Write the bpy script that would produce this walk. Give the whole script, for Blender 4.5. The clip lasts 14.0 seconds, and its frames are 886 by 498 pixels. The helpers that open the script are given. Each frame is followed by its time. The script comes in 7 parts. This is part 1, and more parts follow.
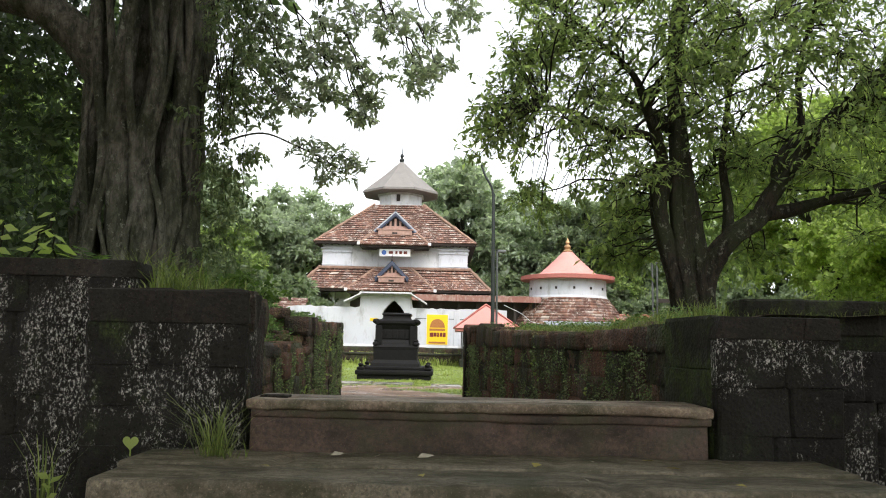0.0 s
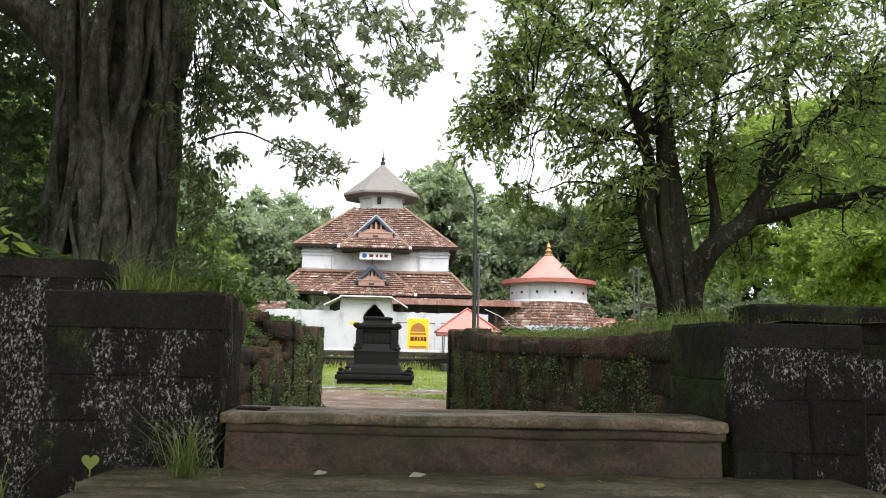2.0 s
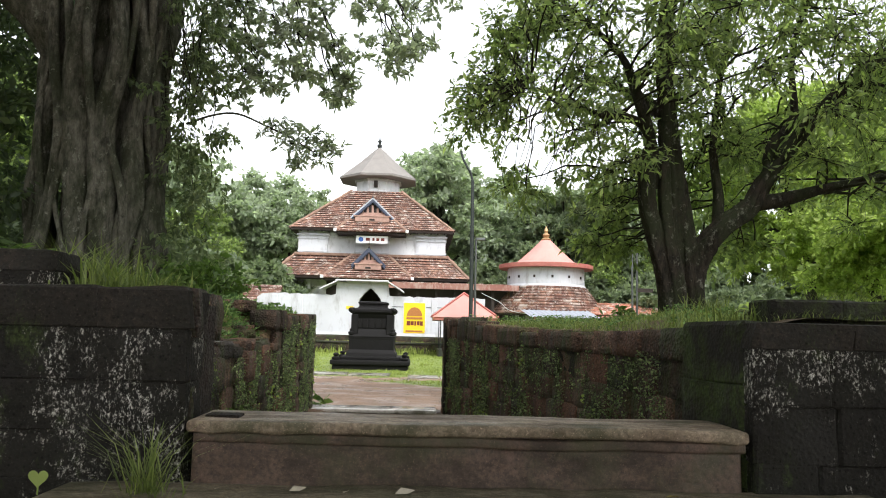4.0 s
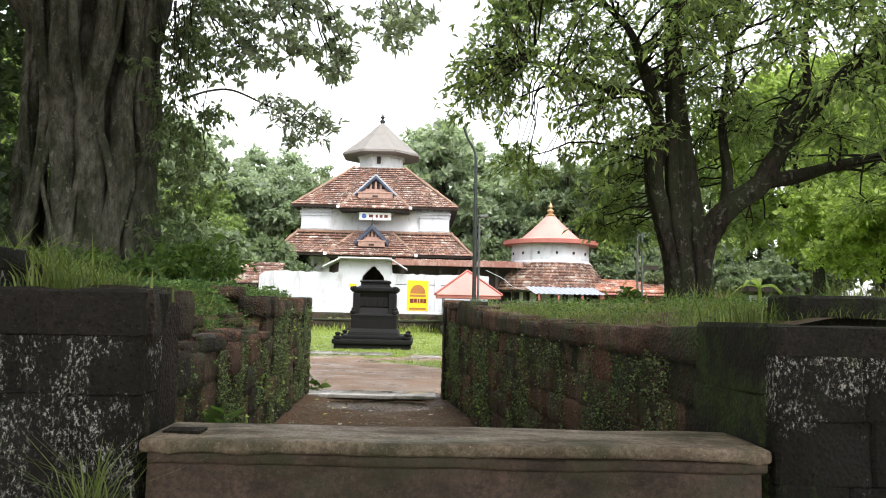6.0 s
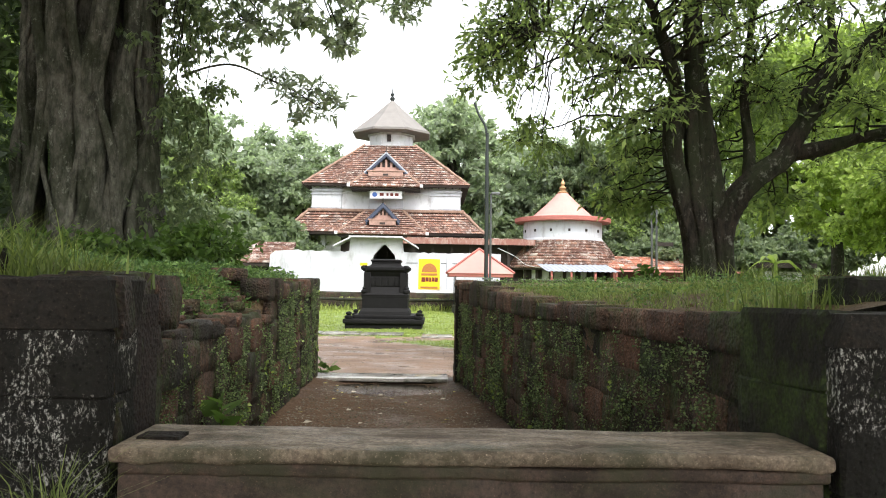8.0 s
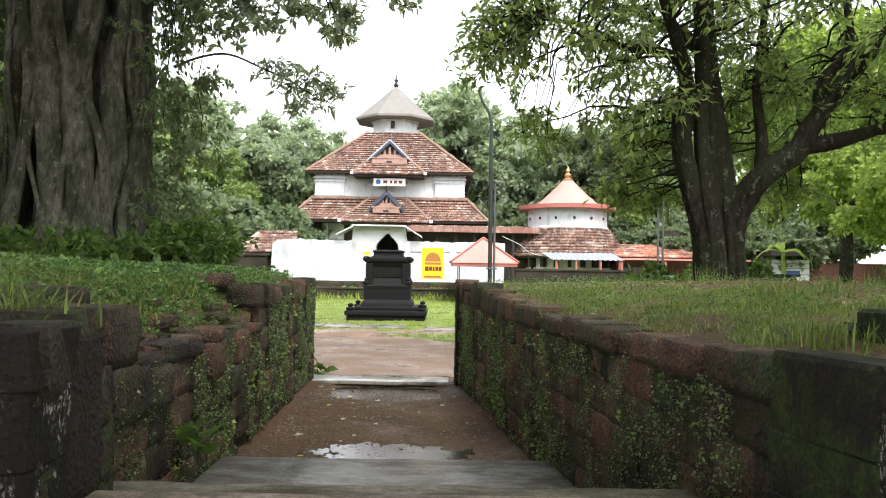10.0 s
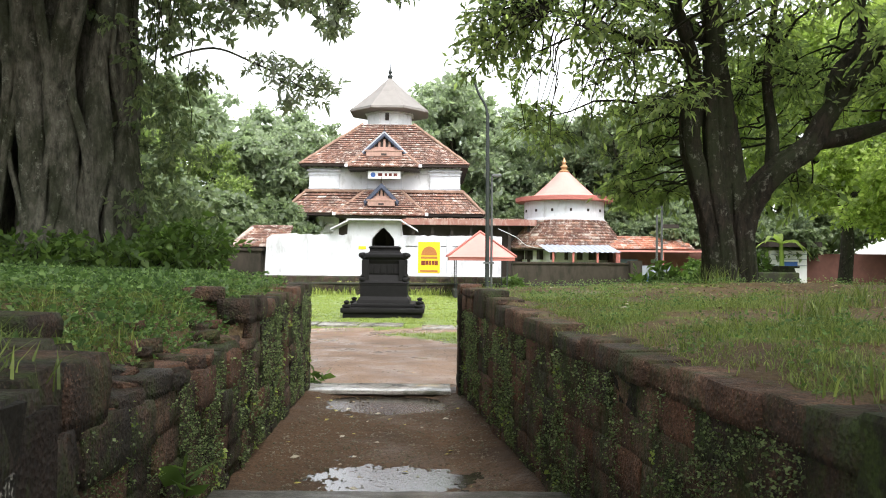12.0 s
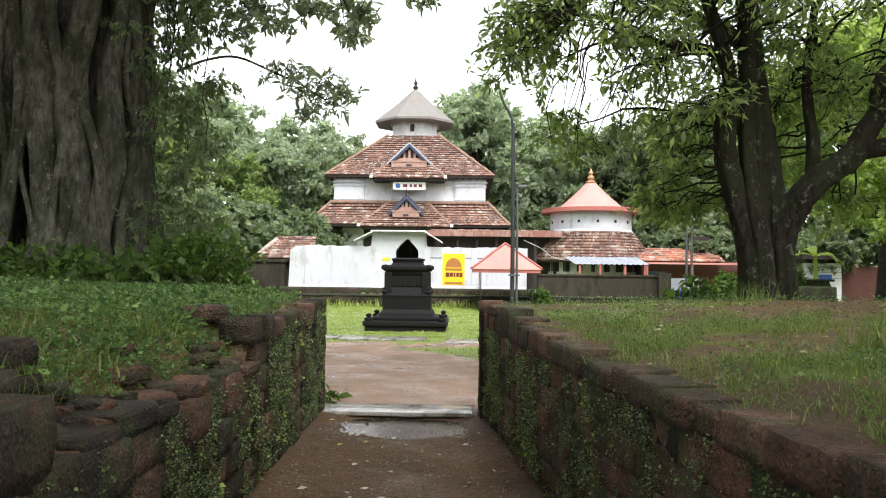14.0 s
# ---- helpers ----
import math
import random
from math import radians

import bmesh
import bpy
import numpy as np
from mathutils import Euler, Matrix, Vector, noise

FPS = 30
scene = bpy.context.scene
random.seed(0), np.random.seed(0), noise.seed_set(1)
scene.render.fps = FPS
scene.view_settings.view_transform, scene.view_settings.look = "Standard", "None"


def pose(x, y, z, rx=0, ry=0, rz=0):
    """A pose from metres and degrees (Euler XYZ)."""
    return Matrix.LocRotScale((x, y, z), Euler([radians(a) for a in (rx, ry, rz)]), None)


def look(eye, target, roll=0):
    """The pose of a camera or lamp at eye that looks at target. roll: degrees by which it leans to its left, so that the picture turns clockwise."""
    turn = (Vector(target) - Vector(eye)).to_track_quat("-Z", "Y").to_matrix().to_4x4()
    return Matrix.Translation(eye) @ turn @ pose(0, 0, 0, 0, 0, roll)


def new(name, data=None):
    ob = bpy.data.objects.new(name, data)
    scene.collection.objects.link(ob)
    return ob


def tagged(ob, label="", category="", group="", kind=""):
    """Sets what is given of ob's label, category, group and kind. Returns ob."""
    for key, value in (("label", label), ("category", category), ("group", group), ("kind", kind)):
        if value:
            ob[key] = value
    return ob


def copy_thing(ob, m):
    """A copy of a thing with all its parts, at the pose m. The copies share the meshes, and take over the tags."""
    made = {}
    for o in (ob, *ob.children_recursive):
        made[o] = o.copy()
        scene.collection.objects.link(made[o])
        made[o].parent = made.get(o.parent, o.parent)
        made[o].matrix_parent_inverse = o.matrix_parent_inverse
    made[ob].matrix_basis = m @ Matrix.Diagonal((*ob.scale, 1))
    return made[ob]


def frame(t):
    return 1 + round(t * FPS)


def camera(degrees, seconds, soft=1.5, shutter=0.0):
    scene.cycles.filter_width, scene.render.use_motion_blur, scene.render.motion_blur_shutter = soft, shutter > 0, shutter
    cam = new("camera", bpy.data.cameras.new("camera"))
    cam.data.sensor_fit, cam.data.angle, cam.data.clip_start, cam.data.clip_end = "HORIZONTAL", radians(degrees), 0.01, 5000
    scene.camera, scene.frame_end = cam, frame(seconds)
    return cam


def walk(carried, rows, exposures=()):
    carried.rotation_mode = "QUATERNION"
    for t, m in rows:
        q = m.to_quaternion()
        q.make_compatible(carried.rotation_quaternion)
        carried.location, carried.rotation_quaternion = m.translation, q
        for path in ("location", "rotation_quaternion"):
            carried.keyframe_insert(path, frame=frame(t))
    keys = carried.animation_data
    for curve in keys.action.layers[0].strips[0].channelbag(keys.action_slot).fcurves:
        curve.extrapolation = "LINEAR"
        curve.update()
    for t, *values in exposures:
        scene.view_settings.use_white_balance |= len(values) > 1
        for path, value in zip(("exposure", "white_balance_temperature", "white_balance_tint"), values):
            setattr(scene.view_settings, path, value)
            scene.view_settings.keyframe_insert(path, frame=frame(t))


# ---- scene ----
cam = camera(60.4, 14.0, 1.05)
PATH = [
    (0, (0.623, -11.78, 1.133), (0.624, -9.795, 1.38), 1.2),
    (0.5, (0.626, -11.735, 1.127), (0.639, -9.751, 1.382), 1.4),
    (1, (0.616, -11.673, 1.126), (0.642, -9.69, 1.384), 1.4),
    (1.5, (0.59, -11.583, 1.135), (0.631, -9.6, 1.396), 1.3),
    (2, (0.561, -11.48, 1.151), (0.614, -9.497, 1.409), 1.3),
    (2.5, (0.537, -11.397, 1.165), (0.602, -9.415, 1.42), 1.3),
    (3, (0.538, -11.318, 1.167), (0.608, -9.334, 1.413), 1.4),
    (5.5, (0.687, -10.89, 1.335), (0.732, -8.897, 1.499), 1.5),
    (6, (0.676, -10.803, 1.339), (0.727, -8.809, 1.49), 1.3),
    (6.5, (0.664, -10.699, 1.352), (0.714, -8.705, 1.489), 1.0),
    (7, (0.66, -10.624, 1.359), (0.703, -8.629, 1.483), 0.8),
    (7.5, (0.666, -10.534, 1.354), (0.701, -8.537, 1.464), 0.8),
    (8, (0.687, -10.432, 1.368), (0.709, -8.434, 1.461), 0.9),
    (10.3, (0.751, -9.982, 1.571), (0.761, -7.983, 1.619), 0.9),
    (10.5, (0.735, -9.931, 1.581), (0.75, -7.932, 1.623), 0.8),
    (11, (0.713, -9.8, 1.609), (0.737, -7.8, 1.641), 0.6),
    (11.5, (0.69, -9.691, 1.676), (0.717, -7.691, 1.707), 0.4),
    (12, (0.668, -9.628, 1.718), (0.692, -7.629, 1.75), 0.5),
    (12.5, (0.666, -9.519, 1.729), (0.671, -7.519, 1.765), 0.6),
    (13, (0.681, -9.374, 1.734), (0.669, -7.375, 1.783), 0.8),
    (13.5, (0.7, -9.269, 1.756), (0.674, -7.27, 1.814), 0.8),
    (14, (0.73, -9.173, 1.77), (0.686, -7.175, 1.83), 0.7),
]
walk(cam, [(t, look(eye, target, roll)) for t, eye, target, roll in PATH],
     exposures=[(0, 1.58), (3, 1.66), (6.5, 1.95), (10.5, 2.02), (12.5, 2.02), (14, 1.82)])

# ---- world and light: a bright overcast sky ----
world = bpy.data.worlds.new("overcast_sky")
scene.world = world
world.use_nodes = True
wn, wl = world.node_tree.nodes, world.node_tree.links
wn.clear()
sky = wn.new("ShaderNodeTexSky")
sky.sky_type, sky.sun_disc = "NISHITA", False
sky.sun_elevation, sky.sun_rotation = radians(52), radians(160)
sky.air_density, sky.dust_density, sky.ozone_density = 1.0, 2.0, 1.0
pale = wn.new("ShaderNodeHueSaturation")
pale.inputs["Saturation"].default_value = 0.17
back = wn.new("ShaderNodeBackground")
back.inputs["Strength"].default_value = 0.15
wout = wn.new("ShaderNodeOutputWorld")
wl.new(sky.outputs[0], pale.inputs["Color"])
wl.new(pale.outputs[0], back.inputs["Color"])
wl.new(back.outputs[0], wout.inputs["Surface"])
sun = new("sun", bpy.data.lights.new("sun", "SUN"))
sun.data.energy, sun.data.angle, sun.data.color = 0.8, radians(30), (1.0, 0.985, 0.965)
sun.matrix_world = look((10, -28, 38), (0, 0, 0))

rng = np.random.default_rng(7)


# ---- mesh helpers ----
def np_mesh(name, verts, faces, smooth=False):
    """A mesh from an array of places and an array of faces, all with the same number of corners."""
    me = bpy.data.meshes.new(name)
    v, f = np.asarray(verts, dtype=np.float32), np.asarray(faces, dtype=np.int32)
    n, k = f.shape
    me.vertices.add(len(v))
    me.vertices.foreach_set("co", v.ravel())
    me.loops.add(n * k)
    me.loops.foreach_set("vertex_index", f.ravel())
    me.polygons.add(n)
    me.polygons.foreach_set("loop_start", np.arange(0, n * k, k, dtype=np.int32))
    if smooth:
        me.polygons.foreach_set("use_smooth", np.ones(n, dtype=bool))
    me.update(calc_edges=True)
    return me


def bm_mesh(name, bm):
    me = bpy.data.meshes.new(name)
    bm.normal_update()
    bm.to_mesh(me)
    bm.free()
    return me


def part(name, data, material, parent=None, label=""):
    """One mesh object, from a bmesh or a mesh, under a thing or a part."""
    me = bm_mesh(name, data) if isinstance(data, bmesh.types.BMesh) else data
    if material is not None and not me.materials:
        me.materials.append(material)
    ob = new(name, me)
    if parent is not None:
        ob.parent = parent
    return tagged(ob, label)


def thing(name, label, category, place=(0, 0, 0), group="", kind=""):
    ob = new(name)
    ob.location = place
    ob.empty_display_size = 0.2
    return tagged(ob, label, category, group, kind)


def box(bm, x0, x1, y0, y1, z0, z1, bevel=0.0, taper=0.0):
    """A box, with its edges bevelled; taper draws the top in."""
    made = bmesh.ops.create_cube(bm, size=1.0)["verts"]
    for v in made:
        t = taper if v.co.z > 0 else 0.0
        cx, cy = (x0 + x1) / 2, (y0 + y1) / 2
        v.co = Vector((cx + v.co.x * (x1 - x0 - 2 * t), cy + v.co.y * (y1 - y0 - 2 * t), z0 if v.co.z < 0 else z1))
    if bevel:
        edges = list({e for v in made for e in v.link_edges})
        bmesh.ops.bevel(bm, geom=edges, offset=bevel, segments=2, affect="EDGES", profile=0.6)
    return bm


def boxed(*a, **k):
    return box(bmesh.new(), *a, **k)


def lathe(bm, profile, sides=32, cx=0.0, cy=0.0, turn=0.0):
    """A turned shape from (radius, height) pairs."""
    rings = []
    for r, z in profile:
        rings.append([bm.verts.new((cx + max(r, 1e-4) * math.cos(turn + 2 * math.pi * i / sides),
                                    cy + max(r, 1e-4) * math.sin(turn + 2 * math.pi * i / sides), z)) for i in range(sides)])
    for a, b in zip(rings, rings[1:]):
        for i in range(sides):
            j = (i + 1) % sides
            bm.faces.new((a[i], a[j], b[j], b[i]))
    bm.faces.new(list(reversed(rings[0])))
    bm.faces.new(rings[-1])
    return bm


def tube(points, radii, sides=8, wobble=0.0, seed=0):
    """Vertices and quads of a tapered tube along points."""
    p = np.array(points, dtype=float)
    r = np.array(radii, dtype=float)
    tang = np.gradient(p, axis=0)
    tang /= np.linalg.norm(tang, axis=1, keepdims=True) + 1e-9
    ref = np.array([0.31, 0.95, 0.05])
    side = np.cross(tang, ref)
    side /= np.linalg.norm(side, axis=1, keepdims=True) + 1e-9
    up = np.cross(side, tang)
    ang = np.linspace(0, 2 * math.pi, sides, endpoint=False)
    g = np.random.default_rng(seed)
    rr = (r if r.ndim == 2 else r[:, None]) * (1 + wobble * g.normal(size=(len(p), sides)))
    v = p[:, None] + rr[..., None] * (np.cos(ang)[None, :, None] * side[:, None] + np.sin(ang)[None, :, None] * up[:, None])
    n = len(p)
    i, j = np.meshgrid(np.arange(n - 1), np.arange(sides), indexing="ij")
    k = (j + 1) % sides
    f = np.stack([i * sides + j, i * sides + k, (i + 1) * sides + k, (i + 1) * sides + j], -1).reshape(-1, 4)
    return v.reshape(-1, 3), f


def spline(points, per=6):
    """Points on a smooth curve through the given ones."""
    p = np.array(points, dtype=float)
    p = np.vstack([2 * p[0] - p[1], p, 2 * p[-1] - p[-2]])
    out = []
    for a, b, c, d in zip(p, p[1:], p[2:], p[3:]):
        for t in np.linspace(0, 1, per, endpoint=False):
            out.append(0.5 * (2 * b + (c - a) * t + (2 * a - 5 * b + 4 * c - d) * t * t + (3 * b - a - 3 * c + d) * t ** 3))
    out.append(p[-2])
    return np.array(out)


class Gather:
    """Collects pieces with faces of four corners into one mesh."""

    def __init__(self):
        self.v, self.f, self.n = [], [], 0

    def add(self, v, f):
        self.v.append(np.asarray(v, dtype=np.float32))
        self.f.append(np.asarray(f) + self.n)
        self.n += len(v)

    def mesh(self, name, smooth=False):
        return np_mesh(name, np.vstack(self.v), np.vstack(self.f), smooth)


def leaves(places, ways, size, width=0.4, fold=0.25, spread=0.35, g=rng):
    """Vertices and quads of folded leaves: base, one edge, tip, other edge."""
    p, d = np.asarray(places, dtype=float), np.asarray(ways, dtype=float)
    d = d / (np.linalg.norm(d, axis=1, keepdims=True) + 1e-9)
    n = len(p)
    ref = g.normal(size=(n, 3))
    ref[:, 2] += 0.8
    s = np.cross(d, ref)
    s /= np.linalg.norm(s, axis=1, keepdims=True) + 1e-9
    u = np.cross(s, d)
    ln = (size * (1 + spread * g.normal(size=n)).clip(0.4, 1.9))[:, None]
    mid = p + d * ln * 0.45
    v = np.stack([p, mid + s * ln * width * 0.5 + u * ln * fold * 0.3, p + d * ln, mid - s * ln * width * 0.5 + u * ln * fold * 0.3], 1)
    return v.reshape(-1, 3), np.arange(4 * n).reshape(-1, 4)


def blades(roots, height, width, lean=0.5, g=rng):
    """Vertices and quads of bent grass blades that stand at roots."""
    p = np.asarray(roots, dtype=float)
    n = len(p)
    a = g.uniform(0, 2 * math.pi, n)
    d = np.stack([np.cos(a), np.sin(a), np.zeros(n)], 1)
    s = np.stack([-np.sin(a), np.cos(a), np.zeros(n)], 1)
    h = (np.asarray(height) * g.uniform(0.45, 1.25, n))[:, None]
    b = (lean * g.uniform(0.1, 1.3, n))[:, None] * h
    w = (np.asarray(width) * g.uniform(0.7, 1.3, n))[:, None] * 0.5
    up = np.array([0, 0, 1.0])
    m = p + up * h * 0.6 + d * b * 0.35
    t = p + up * h * 0.95 + d * b
    v = np.stack([p - s * w, p + s * w, m + s * w * 0.8, m - s * w * 0.8, t + s * w * 0.12, t - s * w * 0.12], 1).reshape(-1, 3)
    k = np.arange(n)[:, None] * 6
    f = np.concatenate([k + np.array([[0, 1, 2, 3]]), k + np.array([[3, 2, 4, 5]])])
    return v, f


def sheet(name, xs, ys, height, material, smooth=True):
    """A ground sheet over a grid, with its height from a function of x and y."""
    x, y = np.meshgrid(xs, ys)
    z = height(x, y)
    v = np.stack([x, y, z], -1).reshape(-1, 3)
    nx, ny = len(xs), len(ys)
    i, j = np.meshgrid(np.arange(ny - 1), np.arange(nx - 1), indexing="ij")
    f = np.stack([i * nx + j, i * nx + j + 1, (i + 1) * nx + j + 1, (i + 1) * nx + j], -1).reshape(-1, 4)
    return np_mesh(name, v, f, smooth)


def ripple(x, y, size, seed=0):
    """A smooth bumpy field between about -1 and 1, from a few waves."""
    g = np.random.default_rng(seed)
    out = 0 * x
    for k in range(7):
        a, b = g.uniform(0, 6.28, 2)
        q = (0.6 + 0.35 * k) * 6.28 / size
        out = out + np.sin(q * (np.cos(a) * x + np.sin(a) * y) + b) / (1 + 0.5 * k)
    return out / 2.2


# ---- materials ----
class Nodes:
    """A short hand for node materials."""

    def __init__(self, name):
        self.mat = bpy.data.materials.new(name)
        self.mat.use_nodes = True
        self.t = self.mat.node_tree
        self.n = self.t.nodes
        self.bsdf = self.n["Principled BSDF"]
        self.pos = self.n.new("ShaderNodeNewGeometry").outputs["Position"]

    def link(self, a, b):
        self.t.links.new(a, b)

    def noise(self, scale, detail=6.0, rough=0.6, stretch=None):
        k = self.n.new("ShaderNodeTexNoise")
        k.inputs["Scale"].default_value, k.inputs["Detail"].default_value, k.inputs["Roughness"].default_value = scale, detail, rough
        at = self.pos
        if stretch:
            m = self.n.new("ShaderNodeMapping")
            m.inputs["Scale"].default_value = stretch
            self.link(self.pos, m.inputs["Vector"])
            at = m.outputs[0]
        self.link(at, k.inputs["Vector"])
        return k.outputs["Fac"]

    def cells(self, scale, feature="F1"):
        k = self.n.new("ShaderNodeTexVoronoi")
        k.feature = feature
        k.inputs["Scale"].default_value = scale
        self.link(self.pos, k.inputs["Vector"])
        return k.outputs["Distance"]

    def ramp(self, fac, stops):
        k = self.n.new("ShaderNodeValToRGB")
        e = k.color_ramp.elements
        while len(e) < len(stops):
            e.new(0.5)
        for q, (at, c) in zip(e, stops):
            q.position = at
            q.color = (c, c, c, 1) if isinstance(c, (int, float)) else (*c, 1)
        self.link(fac, k.inputs[0])
        return k.outputs["Color"]

    def mix(self, fac, a, b, how="MIX"):
        k = self.n.new("ShaderNodeMix")
        k.data_type, k.blend_type = "RGBA", how
        for value, socket in ((fac, k.inputs[0]), (a, k.inputs[6]), (b, k.inputs[7])):
            if isinstance(value, (int, float)):
                socket.default_value = value
            elif isinstance(value, tuple):
                socket.default_value = (*value, 1)
            else:
                self.link(value, socket)
        return k.outputs[2]

    def per_piece(self):
        return self.n.new("ShaderNodeNewGeometry").outputs["Random Per Island"]

    def per_object(self):
        return self.n.new("ShaderNodeObjectInfo").outputs["Random"]

    def done(self, color, rough=0.8, bump=None, depth=0.3, dist=0.01, metal=0.0, spec=0.3):
        b = self.bsdf
        for value, key in ((color, "Base Color"), (rough, "Roughness"), (metal, "Metallic"), (spec, "Specular IOR Level")):
            if isinstance(value, tuple):
                b.inputs[key].default_value = (*value, 1)
            elif isinstance(value, (int, float)):
                b.inputs[key].default_value = value
            else:
                self.link(value, b.inputs[key])
        if bump is not None:
            k = self.n.new("ShaderNodeBump")
            k.inputs["Strength"].default_value, k.inputs["Distance"].default_value = depth, dist
            self.link(bump, k.inputs["Height"])
            self.link(k.outputs[0], b.inputs["Normal"])
        return self.mat


def laterite(name, light, dark, moss_amount, lichen_amount=0.0, relief=0.045, spec=0.25, blackened=0.82):
    """Pitted laterite with moss and, where it is plastered, peeling lime."""
    m = Nodes(name)
    fine, broad, speck = m.noise(34, 8, 0.7), m.noise(2.6, 6, 0.7, (1, 1, 0.6)), m.noise(120, 5, 0.7)
    stone = m.mix(m.ramp(fine, [(0.36, 0.0), (0.64, 1.0)]), dark, light)
    stone = m.mix(m.ramp(m.per_object(), [(0.0, 0.0), (1.0, 0.55)]), stone, tuple(c * 0.5 for c in dark))
    black = m.ramp(broad, [(0.38, 0.0), (0.58, blackened)])
    stone = m.mix(black, stone, (0.016, 0.015, 0.012))
    stone = m.mix(m.ramp(m.cells(42), [(0.10, 0.75), (0.30, 0.0)]), stone, tuple(c * 0.3 for c in dark))
    stone = m.mix(m.ramp(speck, [(0.58, 0.0), (0.68, 0.5)]), stone, tuple(min(1, c * 2.4) for c in light))
    moss = m.ramp(m.noise(4.2, 9, 0.78, (1, 1, 0.55)), [(0.62 - moss_amount, 0.0), (0.76 - moss_amount, 0.9)])
    green = m.mix(m.ramp(m.noise(75, 4, 0.6), [(0.35, 0.0), (0.65, 1.0)]), (0.018, 0.028, 0.009), (0.062, 0.088, 0.022))
    stone = m.mix(moss, stone, green)
    if lichen_amount:
        spots = m.ramp(m.noise(78, 12, 0.84, (1, 1, 0.6)), [(0.60 - lichen_amount, 0.0), (0.615 - lichen_amount, 1.0)])
        zones = m.ramp(m.noise(3.4, 9, 0.8, (1, 1, 0.6)), [(0.49, 0.0), (0.56, 1.0)])
        stone = m.mix(m.mix(1.0, spots, zones, "MULTIPLY"), stone, m.mix(m.noise(14, 5, 0.7), (0.16, 0.15, 0.12), (0.75, 0.73, 0.66)))
    pits = m.cells(55)
    rough = m.ramp(m.noise(3.1), [(0.35, 0.55), (0.6, 0.9)])
    lumps = m.noise(9, 7, 0.7)
    return m.done(stone, rough, m.mix(0.4, m.mix(0.5, pits, fine), lumps), 1.0, relief, spec=spec)


M = {}
M["laterite"] = laterite("laterite", (0.28, 0.155, 0.10), (0.10, 0.058, 0.04), 0.145)
M["laterite_bare"] = laterite("bare_rusty_laterite", (0.30, 0.15, 0.092), (0.12, 0.062, 0.04), 0.05, blackened=0.6)
M["laterite_dark"] = laterite("dark_weathered_laterite", (0.12, 0.072, 0.05), (0.036, 0.025, 0.018), 0.15)
M["laterite_black"] = laterite("blackened_plaster", (0.024, 0.021, 0.017), (0.008, 0.0075, 0.0065), 0.06, 0.062, 0.014, 0.12)
M["laterite_moss"] = laterite("mossy_plaster", (0.032, 0.027, 0.02), (0.012, 0.011, 0.009), 0.155, 0.0, 0.014, 0.15)
M["laterite_cap"] = laterite("smooth_black_coping", (0.04, 0.032, 0.024), (0.014, 0.012, 0.01), 0.04, 0.0, 0.014, 0.15)
M["laterite_core"] = laterite("wall_core", (0.04, 0.024, 0.016), (0.018, 0.012, 0.009), 0.10)


def step_stone(name, low, high, stain):
    m = Nodes(name)
    fine, broad, streak, speck = m.noise(48, 8, 0.75), m.noise(2.4, 6, 0.65), m.noise(4.5, 8, 0.72, (0.55, 1.3, 1)), m.noise(150, 4, 0.7)
    c = m.mix(m.ramp(fine, [(0.36, 0.0), (0.64, 1.0)]), low, high)
    c = m.mix(m.ramp(streak, [(0.44, 0.0), (0.60, 0.9)]), c, stain)
    c = m.mix(m.ramp(broad, [(0.48, 0.0), (0.62, 0.8)]), c, (0.045, 0.045, 0.02))
    c = m.mix(m.ramp(speck, [(0.60, 0.0), (0.70, 0.6)]), c, tuple(min(1, k * 1.9) for k in high))
    return m.done(c, m.ramp(streak, [(0.35, 0.35), (0.65, 0.85)]), m.mix(0.5, fine, m.mix(0.5, m.cells(34), streak)), 0.7, 0.014)


M["step"] = step_stone("worn_step_stone", (0.065, 0.054, 0.036), (0.24, 0.20, 0.135), (0.055, 0.047, 0.028))
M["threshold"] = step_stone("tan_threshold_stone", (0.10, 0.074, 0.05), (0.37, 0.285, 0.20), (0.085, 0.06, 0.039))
M["wet_slab"] = step_stone("wet_grey_slab", (0.055, 0.051, 0.044), (0.17, 0.16, 0.14), (0.05, 0.046, 0.036))
M["wet_slab"].node_tree.nodes["Principled BSDF"].inputs["Coat Weight"].default_value = 0.4
M["wet_slab"].node_tree.nodes["Principled BSDF"].inputs["Coat Roughness"].default_value = 0.25
# Darker brown than the treads and the threshold.
M["riser"] = step_stone("dark_brown_riser", (0.04, 0.027, 0.02), (0.125, 0.08, 0.056), (0.03, 0.023, 0.016))


